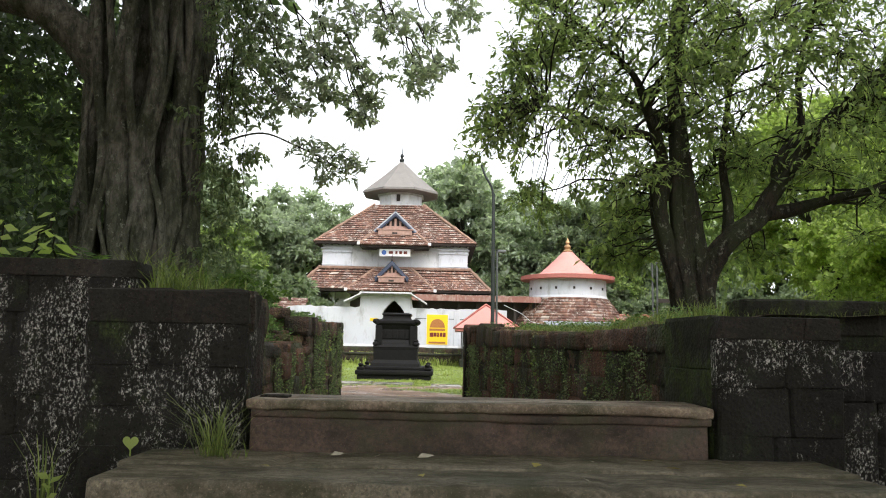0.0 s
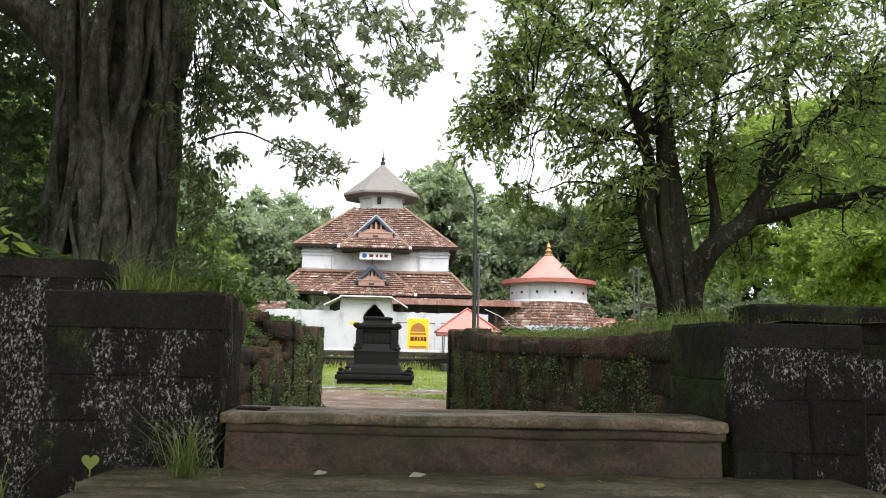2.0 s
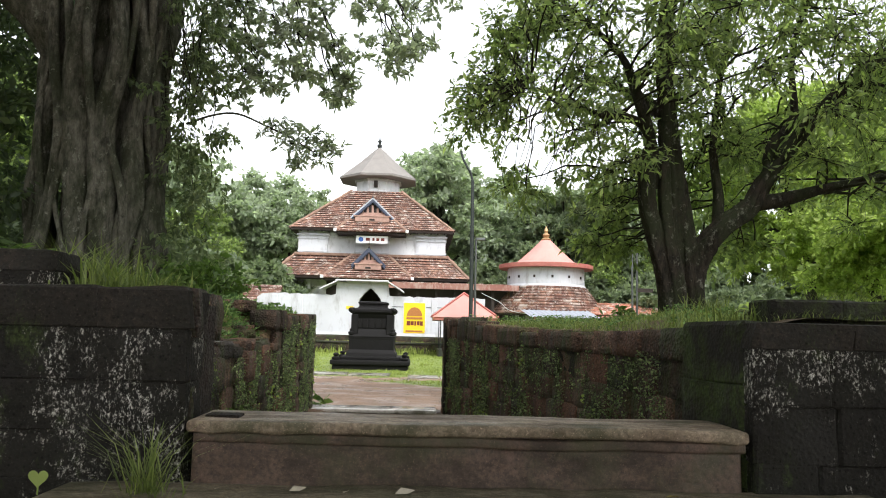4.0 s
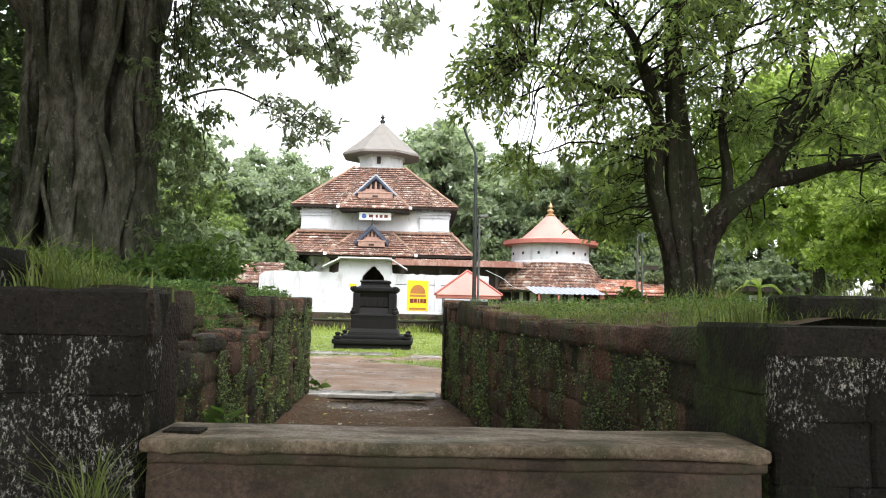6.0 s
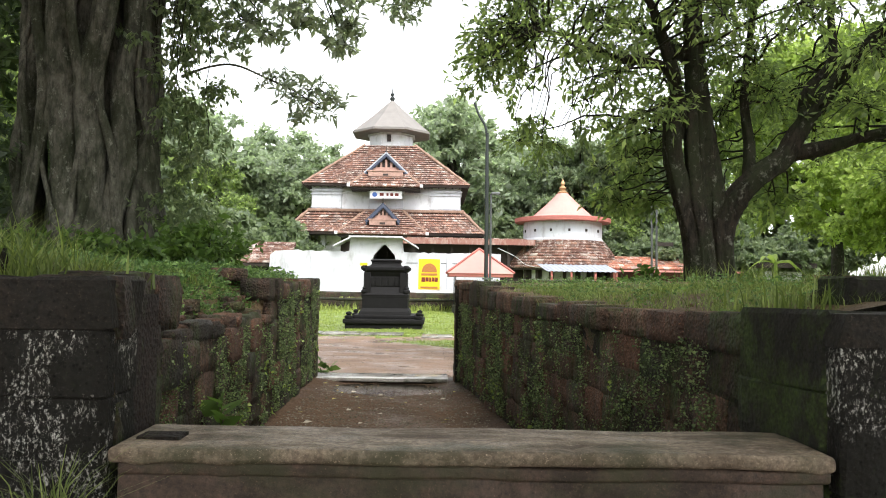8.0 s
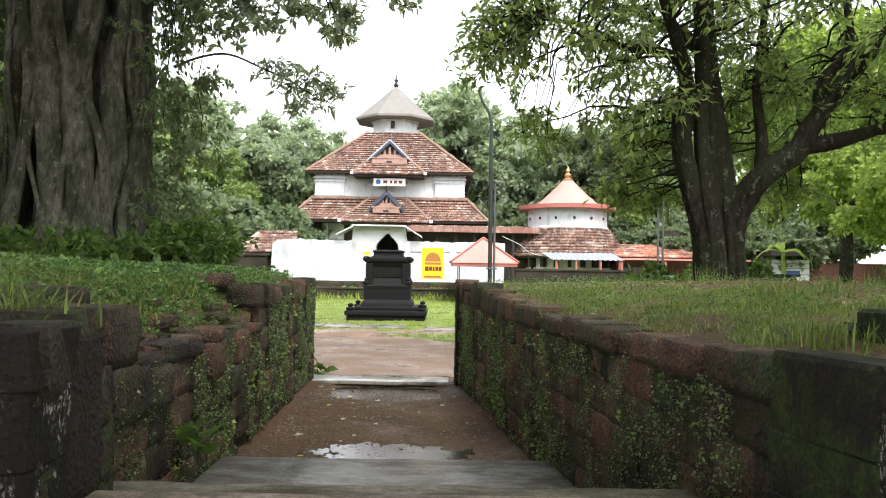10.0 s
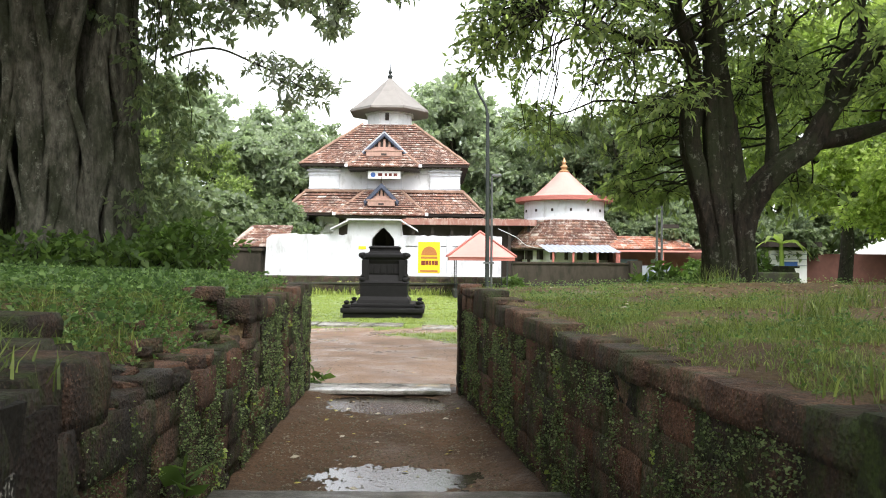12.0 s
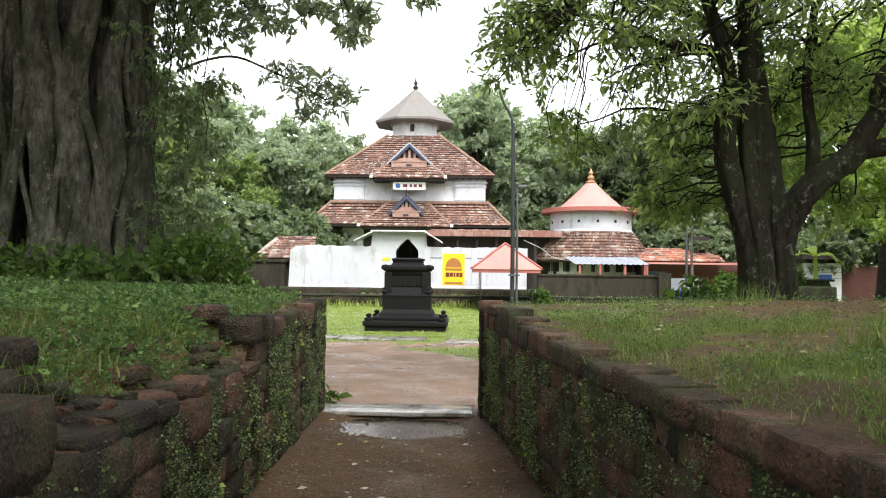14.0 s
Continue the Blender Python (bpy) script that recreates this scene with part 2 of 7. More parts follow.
def soil(name, shade, dry=0.95, damp=0.5, spec=0.22, earth=((0.082, 0.054, 0.037), (0.24, 0.162, 0.102))):
    m = Nodes(name)
    fine, broad, grit = m.noise(45, 9, 0.75), m.noise(0.9, 5, 0.6), m.cells(38)
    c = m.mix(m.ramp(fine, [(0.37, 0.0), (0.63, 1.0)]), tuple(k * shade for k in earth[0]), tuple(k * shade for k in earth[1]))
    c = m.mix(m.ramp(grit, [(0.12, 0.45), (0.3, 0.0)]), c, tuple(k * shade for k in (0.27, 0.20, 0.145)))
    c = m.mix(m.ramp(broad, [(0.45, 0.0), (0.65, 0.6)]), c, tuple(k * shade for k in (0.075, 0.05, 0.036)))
    green = m.n.new("ShaderNodeAttribute")
    green.attribute_name = "grass"
    k_ = min(1.0, shade * 0.8)
    turf = m.mix(m.noise(25, 6, 0.7), tuple(k * k_ for k in (0.09, 0.14, 0.018)), tuple(k * k_ for k in (0.22, 0.30, 0.05)))
    turf = m.mix(m.ramp(m.noise(1.3, 4, 0.6), [(0.5, 0.0), (0.75, 0.6)]), turf, (0.18, 0.16, 0.06))
    edge = m.mix(0.45, green.outputs["Color"], m.noise(7, 6, 0.75))
    c = m.mix(m.ramp(edge, [(0.44, 0.0), (0.53, 1.0)]), c, turf)
    wet = m.ramp(m.noise(0.7, 5, 0.6), [(0.42, dry), (0.62, damp)])
    return m.done(c, wet, m.mix(0.5, fine, grit), 0.7, 0.025, spec=spec)


# One earth recipe scaled in tone: court palest, bank darker, passage floor darkest.
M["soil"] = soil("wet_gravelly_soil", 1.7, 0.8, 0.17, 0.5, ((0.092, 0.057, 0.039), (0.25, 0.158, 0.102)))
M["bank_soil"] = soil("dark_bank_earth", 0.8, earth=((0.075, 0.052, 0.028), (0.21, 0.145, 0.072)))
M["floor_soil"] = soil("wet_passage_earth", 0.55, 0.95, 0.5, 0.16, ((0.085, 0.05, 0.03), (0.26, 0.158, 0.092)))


def water():
    m = Nodes("puddle_water")
    return m.done((0.03, 0.024, 0.018), 0.04, m.noise(26, 4, 0.6), 0.22, 0.01, spec=0.8)


M["water"] = water()


def lime(name, base, grime, amount):
    m = Nodes(name)
    streak, fine, broad = m.noise(2.2, 7, 0.7, (1, 1, 0.35)), m.noise(22, 6, 0.7), m.noise(0.5, 4, 0.6)
    c = m.mix(m.ramp(streak, [(0.62 - amount, 0.0), (0.80 - amount, 0.8)]), base, grime)
    c = m.mix(m.ramp(broad, [(0.45, 0.0), (0.7, 0.25)]), c, grime)
    c = m.mix(m.ramp(fine, [(0.62, 0.0), (0.72, 0.5)]), c, tuple(g * 0.6 for g in grime))
    return m.done(c, 0.85, fine, 0.25, 0.01, spec=0.2)


M["lime"] = lime("whitewash", (0.52, 0.53, 0.56), (0.31, 0.305, 0.30), 0.10)
M["lime_old"] = lime("old_whitewash", (0.63, 0.63, 0.645), (0.31, 0.30, 0.29), 0.10)
M["rust"] = lime("rusty_sheet", (0.23, 0.105, 0.085), (0.40, 0.32, 0.28), 0.12)
M["plinth"] = lime("mossy_plinth_stone", (0.055, 0.052, 0.044), (0.022, 0.028, 0.014), 0.2)
M["dark_wall"] = lime("damp_plaster_wall", (0.047, 0.038, 0.029), (0.018, 0.017, 0.012), 0.18)
M["slab"] = step_stone("wet_pale_slab", (0.26, 0.24, 0.21), (0.50, 0.47, 0.42), (0.22, 0.20, 0.17))
M["slab"].node_tree.nodes["Principled BSDF"].inputs["Coat Weight"].default_value = 0.7
M["slab"].node_tree.nodes["Principled BSDF"].inputs["Coat Roughness"].default_value = 0.12


def tile_mat(name, a, b, c):
    m = Nodes(name)
    r = m.per_piece()
    col = m.ramp(r, [(0.0, a), (0.4, b), (0.72, c), (0.86, (0.14, 0.075, 0.058)), (0.95, (0.50, 0.42, 0.36))])
    col = m.mix(m.ramp(m.noise(0.8, 6, 0.75), [(0.44, 0.0), (0.62, 0.8)]), col, (0.06, 0.037, 0.03))
    col = m.mix(m.ramp(m.noise(2.9, 10, 0.9), [(0.53, 0.0), (0.57, 0.85)]), col, (0.52, 0.45, 0.40))
    return m.done(col, 0.8, m.noise(12, 5, 0.6), 0.3, 0.01, spec=0.2)


M["tiles"] = tile_mat("old_clay_tiles", (0.125, 0.062, 0.047), (0.185, 0.092, 0.066), (0.275, 0.15, 0.105))
M["tiles_red"] = tile_mat("clay_tiles_orange", (0.30, 0.10, 0.06), (0.36, 0.14, 0.085), (0.42, 0.19, 0.12))


def plain(name, color, rough=0.7, metal=0.0, vary=0.35, scale=9.0, spec=0.3):
    m = Nodes(name)
    n = m.noise(scale, 6, 0.65)
    c = m.mix(m.ramp(n, [(0.35, 0.0), (0.7, vary)]), color, tuple(k * 0.45 for k in color))
    return m.done(c, rough, m.noise(scale * 5, 4, 0.6), 0.15, 0.006, metal, spec)


M["copper"] = plain("weathered_metal_roof", (0.20, 0.185, 0.17), 0.6, 0.0, 0.3, 1.2)
M["pink"] = plain("pink_painted_sheet", (0.60, 0.26, 0.225), 0.5, 0.0, 0.3, 0.9)
M["pink_dark"] = plain("red_painted_fascia", (0.40, 0.14, 0.115), 0.55, 0.0, 0.3, 2.0)
M["gold"] = plain("dull_brass", (0.42, 0.27, 0.14), 0.5, 0.6, 0.3, 20)
M["granite"] = plain("black_oiled_granite", (0.0125, 0.012, 0.012), 0.65, 0.0, 0.5, 7.0, 0.12)
M["blue_wood"] = plain("blue_painted_wood", (0.055, 0.066, 0.10), 0.6, 0.0, 0.5, 3.0)
M["dark_wood"] = plain("dark_timber", (0.035, 0.026, 0.022), 0.7, 0.0, 0.4, 5.0)
M["ridge"] = plain("mortared_ridge_tiles", (0.27, 0.17, 0.125), 0.8, 0.0, 0.8, 2.5)
# Dark lip colour paints the shadow line under each tile course.
M["tile_lip_shade"] = plain("shaded_tile_lips", (0.085, 0.05, 0.038), 0.85, 0.0, 0.8, 1.2)
M["carving"] = plain("carved_timber", (0.36, 0.225, 0.18), 0.7, 0.0, 0.6, 4.0)
M["steel"] = plain("grey_galvanised_steel", (0.12, 0.125, 0.125), 0.5, 0.5, 0.4, 6.0)
M["steel_dark"] = plain("dark_iron_post", (0.035, 0.04, 0.038), 0.6, 0.3, 0.4, 6.0)
M["sheet_blue"] = plain("blue_grey_sheet_metal", (0.33, 0.355, 0.40), 0.5, 0.1, 0.3, 2.0)
M["yellow"] = plain("yellow_vinyl_banner", (0.78, 0.53, 0.02), 0.5, 0.0, 0.08, 2.0)
M["print_red"] = plain("dark_red_print", (0.16, 0.03, 0.02), 0.5, 0.0, 0.2, 5.0)
M["print_brown"] = plain("brown_orange_print", (0.40, 0.16, 0.05), 0.5, 0.0, 0.5, 14.0)
M["paper_white"] = plain("white_board", (0.75, 0.75, 0.76), 0.5, 0.0, 0.1, 3.0)
M["print_blue"] = plain("blue_print", (0.05, 0.12, 0.38), 0.5, 0.0, 0.1, 3.0)
M["brick"] = plain("red_brick_wall", (0.12, 0.052, 0.042), 0.85, 0.0, 0.5, 2.0)
M["blue_paint"] = plain("blue_grey_paint", (0.10, 0.15, 0.22), 0.5, 0.0, 0.3, 2.0)
M["cable"] = plain("white_cable", (0.5, 0.5, 0.5), 0.5, 0.0, 0.1, 3.0)


def bark(name, pale_c, dark_c, patch):
    m = Nodes(name)
    ridge, fine, broad = m.noise(9, 8, 0.75, (1.5, 1.5, 0.45)), m.noise(50, 6, 0.7), m.noise(1.7, 6, 0.7, (1, 1, 0.6))
    c = m.mix(m.ramp(ridge, [(0.36, 0.0), (0.62, 1.0)]), dark_c, pale_c)
    c = m.mix(m.ramp(broad, [(0.44, 0.0), (0.60, 0.8)]), c, (0.028, 0.034, 0.017))
    c = m.mix(m.ramp(m.noise(2.6, 7, 0.75), [(0.56, 0.0), (0.66, 0.6)]), c, tuple(k * 0.5 for k in dark_c))
    c = m.mix(m.ramp(m.noise(7.5, 10, 0.8, (1, 1, 0.7)), [(0.57, 0.0), (0.63, patch)]), c, (0.25, 0.255, 0.21))
    return m.done(c, 0.9, m.mix(0.45, ridge, m.mix(0.5, fine, m.noise(16, 6, 0.7))), 1.0, 0.06, spec=0.12)


# Bark tone lifted for the veil of haze over the left trunk.
M["bark_left"] = bark("grey_fluted_bark", (0.175, 0.166, 0.135), (0.04, 0.04, 0.032), 0.8)
# Bark darkened for the backlit look of the forked trunk; stems share it.
M["bark_right"] = bark("dark_backlit_bark", (0.042, 0.034, 0.026), (0.009, 0.0085, 0.007), 0.5)


def leaf_mat(name, dark, mid, light, through_light=0.45):
    m = Nodes(name)
    r = m.per_piece()
    c = m.ramp(r, [(0.0, dark), (0.5, mid), (0.92, light), (1.0, tuple(min(1, k * 1.35) for k in light))])
    m.done(c, 0.45, spec=0.35)
    tr = m.n.new("ShaderNodeBsdfTranslucent")
    glow = m.n.new("ShaderNodeMix")
    glow.data_type, glow.blend_type = "RGBA", "MULTIPLY"
    glow.inputs[0].default_value = 1.0
    m.link(c, glow.inputs[6])
    glow.inputs[7].default_value = (1.3, 1.42, 0.95, 1)
    m.link(glow.outputs[2], tr.inputs["Color"])
    mixer = m.n.new("ShaderNodeMixShader")
    mixer.inputs[0].default_value = through_light
    m.link(m.bsdf.outputs[0], mixer.inputs[1])
    m.link(tr.outputs[0], mixer.inputs[2])
    m.link(mixer.outputs[0], m.n["Material Output"].inputs["Surface"])
    return m.mat


# Crown greens raised to include the haze over the left side.
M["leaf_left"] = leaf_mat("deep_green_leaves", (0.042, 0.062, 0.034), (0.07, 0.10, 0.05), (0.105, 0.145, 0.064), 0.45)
M["leaf_right"] = leaf_mat("mid_green_leaves", (0.12, 0.16, 0.075), (0.20, 0.255, 0.108), (0.32, 0.385, 0.15), 0.7)
M["leaf_bright"] = leaf_mat("fresh_green_leaves", (0.19, 0.255, 0.065), (0.28, 0.355, 0.095), (0.38, 0.455, 0.14), 0.55)
# Distance haze is put into these paler, greyer leaf greens.
M["leaf_far_haze"] = leaf_mat("haze_paled_far_leaves", (0.22, 0.26, 0.195), (0.29, 0.335, 0.25), (0.36, 0.41, 0.31), 0.62)
# Creeper greens raised and blued for the same left-hand haze.
M["leaf_creeper"] = leaf_mat("hanging_creeper_leaves", (0.09, 0.12, 0.068), (0.14, 0.175, 0.096), (0.205, 0.245, 0.135), 0.6)
# Blue lifted in these greens for haze at middle distance.
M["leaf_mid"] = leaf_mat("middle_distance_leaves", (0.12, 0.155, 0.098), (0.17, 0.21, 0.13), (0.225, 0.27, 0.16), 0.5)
M["leaf_shrub"] = leaf_mat("shrub_leaves", (0.045, 0.08, 0.02), (0.08, 0.135, 0.03), (0.135, 0.21, 0.05))
# Banyan leaf colour paled here to carry haze and the bright sky behind.
M["leaf_spray"] = leaf_mat("haze_paled_spray_leaves", (0.20, 0.225, 0.18), (0.27, 0.295, 0.24), (0.34, 0.37, 0.30), 0.65)
M["ivy"] = leaf_mat("creeper_leaves", (0.075, 0.105, 0.05), (0.14, 0.18, 0.085), (0.26, 0.32, 0.15))
M["grass"] = leaf_mat("grass_blades", (0.078, 0.108, 0.03), (0.145, 0.185, 0.05), (0.245, 0.29, 0.088), 0.4)
M["ground_weed"] = leaf_mat("ground_cover_leaves", (0.055, 0.10, 0.036), (0.105, 0.18, 0.058), (0.19, 0.285, 0.095), 0.4)
M["litter"] = leaf_mat("brown_leaf_litter", (0.08, 0.052, 0.032), (0.18, 0.12, 0.07), (0.34, 0.26, 0.15), 0.1)
M["lawn"] = leaf_mat("lawn_blades", (0.175, 0.225, 0.05), (0.26, 0.315, 0.072), (0.35, 0.40, 0.115), 0.35)
M["dry_leaf"] = plain("fallen_leaf", (0.42, 0.36, 0.08), 0.6, 0.0, 0.3, 30)
M["pale_leaf"] = plain("bleached_leaf", (0.45, 0.40, 0.31), 0.6, 0.0, 0.3, 30)


# ---- ground: one sheet, with the court, the approach and the banks' foot ----
def lerp(a, b, t):
    return a + (b - a) * np.clip(t, 0, 1)


def left_wall_x(y):
    return -0.92 + 0.026 * (-np.clip(y, -9, 0.3))


def right_wall_x(y):
    return 1.02 + 0.118 * (-np.clip(y, -9, 0.3))


def ground_z(x, y):
    z = np.where(y < -8, -0.16, 0.0) + 0.0 * x
    z = z + np.where((y > 0.5), 0.05 * np.clip((y - 0.5) / 2, 0, 1) * np.clip((6 - y) / 5, 0, 1), 0)
    far = np.clip((np.hypot(x, y - 20) - 45) / 60, 0, 1)
    z = z - 0.15 * np.clip((y - 3) / 7, 0, 1) * np.clip((23 - y) / 4, 0, 1) * np.clip((8 - np.abs(x)) / 2, 0, 1)
    return z + 0.015 * ripple(x, y, 4.0, 3) - 0.02 + far * 0.4 * ripple(x, y, 60.0, 4)


def grass_mask(x, y):
    """1 on turf, 0 on trodden soil and stone."""
    m = np.ones_like(x)
    edge = 9.2 - 0.55 * (x - 0.2) - 1.1 * np.clip(x - 0.0, 0, 3) + 0.35 * ripple(x, y, 3.0, 5)
    path = (np.abs(x + 0.4) < 5.0) & (y < edge)
    m = np.where(path & (y > -1), 0.0, m)
    m = np.where((y > 9.9 + 0.18 * (x + 1)) & (y < 12.0 + 0.1 * x) & (np.abs(x + 0.5) < 6) & (ripple(x, y, 2.6, 6) > -0.45), 0.25, m)
    m = np.where(y < -7.5, 0.0, m)
    return m


gx = np.concatenate([-np.geomspace(400, 9, 26), np.linspace(-8.6, 8.6, 87), np.geomspace(9, 400, 26)])
gy = np.concatenate([-np.geomspace(300, 13, 20), np.linspace(-12.6, 0.1, 48), np.linspace(0.35, 33, 150), np.geomspace(34, 600, 26)])
gme = sheet("ground", gx, gy, ground_z, M["soil"])
att = gme.color_attributes.new("grass", "FLOAT_COLOR", "POINT")
xx, yy = np.meshgrid(gx, gy)
mk = grass_mask(xx, yy).reshape(-1)
att.data.foreach_set("color", np.stack([mk, mk, mk, np.ones_like(mk)], 1).astype(np.float32).ravel())
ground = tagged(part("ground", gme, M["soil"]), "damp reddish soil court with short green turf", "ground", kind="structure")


def floor_z(x, y):
    near = np.exp(-(((x - 0.36 + 0.2 * (y + 3.6)) / 0.72) ** 2 + ((y + 3.66) / 0.50) ** 2) ** 2)
    far = np.exp(-(((x - 0.10) / 0.78) ** 2 + ((y + 0.52) / 0.46) ** 2) ** 2)
    banked = 0.05 * np.clip((x - (right_wall_x(y) - 0.35)) / 0.35, 0, 1) + 0.07 * np.clip((left_wall_x(y) + 0.4 - x) / 0.4, 0, 1)
    return 0.013 + 0.008 * ripple(x, y, 0.5, 8) + 0.006 * ripple(x, y, 0.17, 9) + 0.003 * ripple(x, y, 0.07, 10) + banked - 0.025 * near - 0.036 * far


fme = sheet("trench_floor", np.linspace(-1.2, 2.1, 170), np.linspace(-4.8, 0.04, 300), floor_z, M["soil"])
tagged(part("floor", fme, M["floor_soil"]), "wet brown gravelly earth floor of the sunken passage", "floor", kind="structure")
for nm, x0, x1, y0, y1 in (("puddle", -0.62, 1.3, -4.45, -2.85), ("puddle", -0.88, 0.98, -1.15, -0.04)):
    pm = sheet(nm, np.linspace(x0, x1, 4), np.linspace(y0, y1, 4), lambda x, y: 0 * x + (0.0 if y0 < -2 else 0.007), M["water"])
    tagged(part(nm, pm, M["water"]), "shallow rain puddle on the earth floor", "puddle")


# ---- the laterite banks ----
def right_top(s):
    """Top of the right wall, from its far end towards the steps."""
    return np.interp(s, [0, 1.0, 2.5, 4.5, 6.3, 7.8], [1.41, 1.385, 1.31, 1.25, 1.23, 1.27]) + 0.012 * np.sin(9 * s)


def left_top(s):
    """Top of the left wall, from the steps towards its far end; a stretch of it has lost its upper course."""
    return np.where(s < 0.2, 1.38, np.where(s < 3.85, 1.06 + 0.035 * np.sin(5 * s) + 0.015 * np.sin(17 * s), 1.37 + 0.02 * np.sin(5 * s)))


def left_bank_z(x, y):
    z = 1.43 + 0.05 * ripple(x, y, 2.2, 11) + 0.16 * np.clip((-x - 1.6) / 3, 0, 1)
    z = z - 0.24 * np.clip(1 - np.abs(y + 5.6) / 1.6, 0, 1) ** 0.5 * np.clip((x + 2.1) / 0.7, 0, 1)
    rim = np.minimum(np.interp(y + 7.2, [0.05, 0.35, 3.72, 3.95], [1.34, 1.05, 1.05, 1.36]), z + 0.1) - 0.02 + 0.035 * ripple(x, y, 0.7, 17)
    z = np.where(y < 0.12, lerp(rim, z, (left_wall_x(y) - x - 0.15) / 0.35) - 0.08 * np.clip((0.12 - (left_wall_x(y) - x)) / 0.06, 0, 1), z)
    drop = np.clip((y - 0.0 - np.clip(1.1 * (-x - 1.5), 0, 3.2)) / (0.12 + np.clip(0.8 * (-x - 1.6), 0, 1.4)), 0, 1)
    return lerp(z, -0.12, drop * drop * (3 - 2 * drop))


def right_bank_z(x, y):
    z = 1.30 + 0.035 * ripple(x, y, 2.0, 12) + 0.07 * np.clip((x - 1.8) / 2, 0, 1) + 0.10 * np.clip((y + 2.5) / 2.5, 0, 1)
    z = z - 0.16 * np.clip(y / 2, 0, 1)
    rim = np.minimum(right_top(0.15 - y), z + 0.1) - 0.015 + 0.035 * ripple(x, y, 0.6, 18)
    z = np.where(y < 0.12, lerp(rim, z, (x - right_wall_x(y) - 0.15) / 0.35) - 0.08 * np.clip((0.12 - (x - right_wall_x(y))) / 0.06, 0, 1), z)
    drop = np.clip((y - 0.0 - np.clip(0.8 * (x - 1.6), 0, 3.2)) / (0.12 + np.clip(0.8 * (x - 1.7), 0, 1.6)), 0, 1)
    return lerp(z, -0.12, drop * drop * (3 - 2 * drop))


def bank(name, side, height, label):
    ys = np.linspace(-7.62, 5.5, 150)
    us = np.concatenate([np.linspace(0.06, 4.5, 80), np.geomspace(4.7, 26, 26)])
    y, u = np.meshgrid(ys, us, indexing="ij")
    x = (left_wall_x(y) - u) if side < 0 else (right_wall_x(y) + u)
    z = height(x, y)
    v = np.stack([x, y, z], -1).reshape(-1, 3)
    ny, nx = y.shape
    i, j = np.meshgrid(np.arange(ny - 1), np.arange(nx - 1), indexing="ij")
    f = np.stack([i * nx + j, i * nx + j + 1, (i + 1) * nx + j + 1, (i + 1) * nx + j], -1).reshape(-1, 4)
    if side < 0:
        f = f[:, ::-1]
    me = np_mesh(name, v, f, True)
    a = me.color_attributes.new("grass", "FLOAT_COLOR", "POINT")
    k = 0.44 + 0.30 * ripple(x, y, 1.3, 13 + side)
    k = k - 0.30 * np.clip((0.6 - u) / 0.3, 0, 1)
    if side > 0:
        k = k - 0.34 * np.exp(-((x - 4.2) / 1.3) ** 2 - ((y + 4.9) / 1.1) ** 2) - 0.34 * np.exp(-((x - 4.6) / 1.5) ** 2 - ((y + 1.4) / 1.6) ** 2)
    k = np.clip(k, 0, 1).reshape(-1)
    a.data.foreach_set("color", np.stack([k, k, k, np.ones_like(k)], 1).astype(np.float32).ravel())
    return tagged(part(name, me, M["bank_soil"]), label, "ground", kind="structure")


bank("ground_bank_left", -1, left_bank_z, "grassy earth bank held by a laterite wall")
bank("ground_bank_right", 1, right_bank_z, "grassy earth bank with bare brown patches")


# ---- laterite walls, block by block ----
def block_mesh(seed, jitter=0.05, worn=False):
    """A rough block; a worn one has rounded, eroded faces."""
    g = np.random.default_rng(seed)
    bm = bmesh.new()
    bmesh.ops.create_cube(bm, size=1.0)
    if worn:
        bmesh.ops.subdivide_edges(bm, edges=list(bm.edges), cuts=3, use_grid_fill=True)
        off = Vector(g.uniform(-40, 40, 3))
        for v in bm.verts:
            n_out = sum(abs(c) > 0.4 for c in v.co)
            q = v.co + off
            pull = {3: 0.965, 2: 0.984, 1: 1.0}.get(n_out, 1.0)
            chip = max(0.0, noise.noise(q * 2.3)) * (0.07 if n_out > 1 else 0.0)
            v.co *= pull - chip
            v.co += Vector((noise.noise(q * 3.1), noise.noise(q * 3.1 + Vector((5, 0, 0))), noise.noise(q * 3.1 + Vector((0, 7, 0))))) * jitter * 0.7
        for f in bm.faces:
            f.smooth = True
    else:
        bmesh.ops.bevel(bm, geom=list(bm.edges), offset=0.06, segments=1, affect="EDGES")
        for v in bm.verts:
            v.co += Vector(g.normal(size=3) * jitter * 0.5)
    return bm_mesh("block", bm)


BLOCKS = {k: [block_mesh(s, j, w) for s in range(7)] for k, j, w in (("laterite", 0.05, True), ("laterite_bare", 0.08, True), ("laterite_dark", 0.07, True), ("laterite_black", 0.03, False), ("laterite_moss", 0.03, False), ("laterite_cap", 0.04, False))}
for k, group in BLOCKS.items():
    for me in group:
        me.materials.append(M[k])


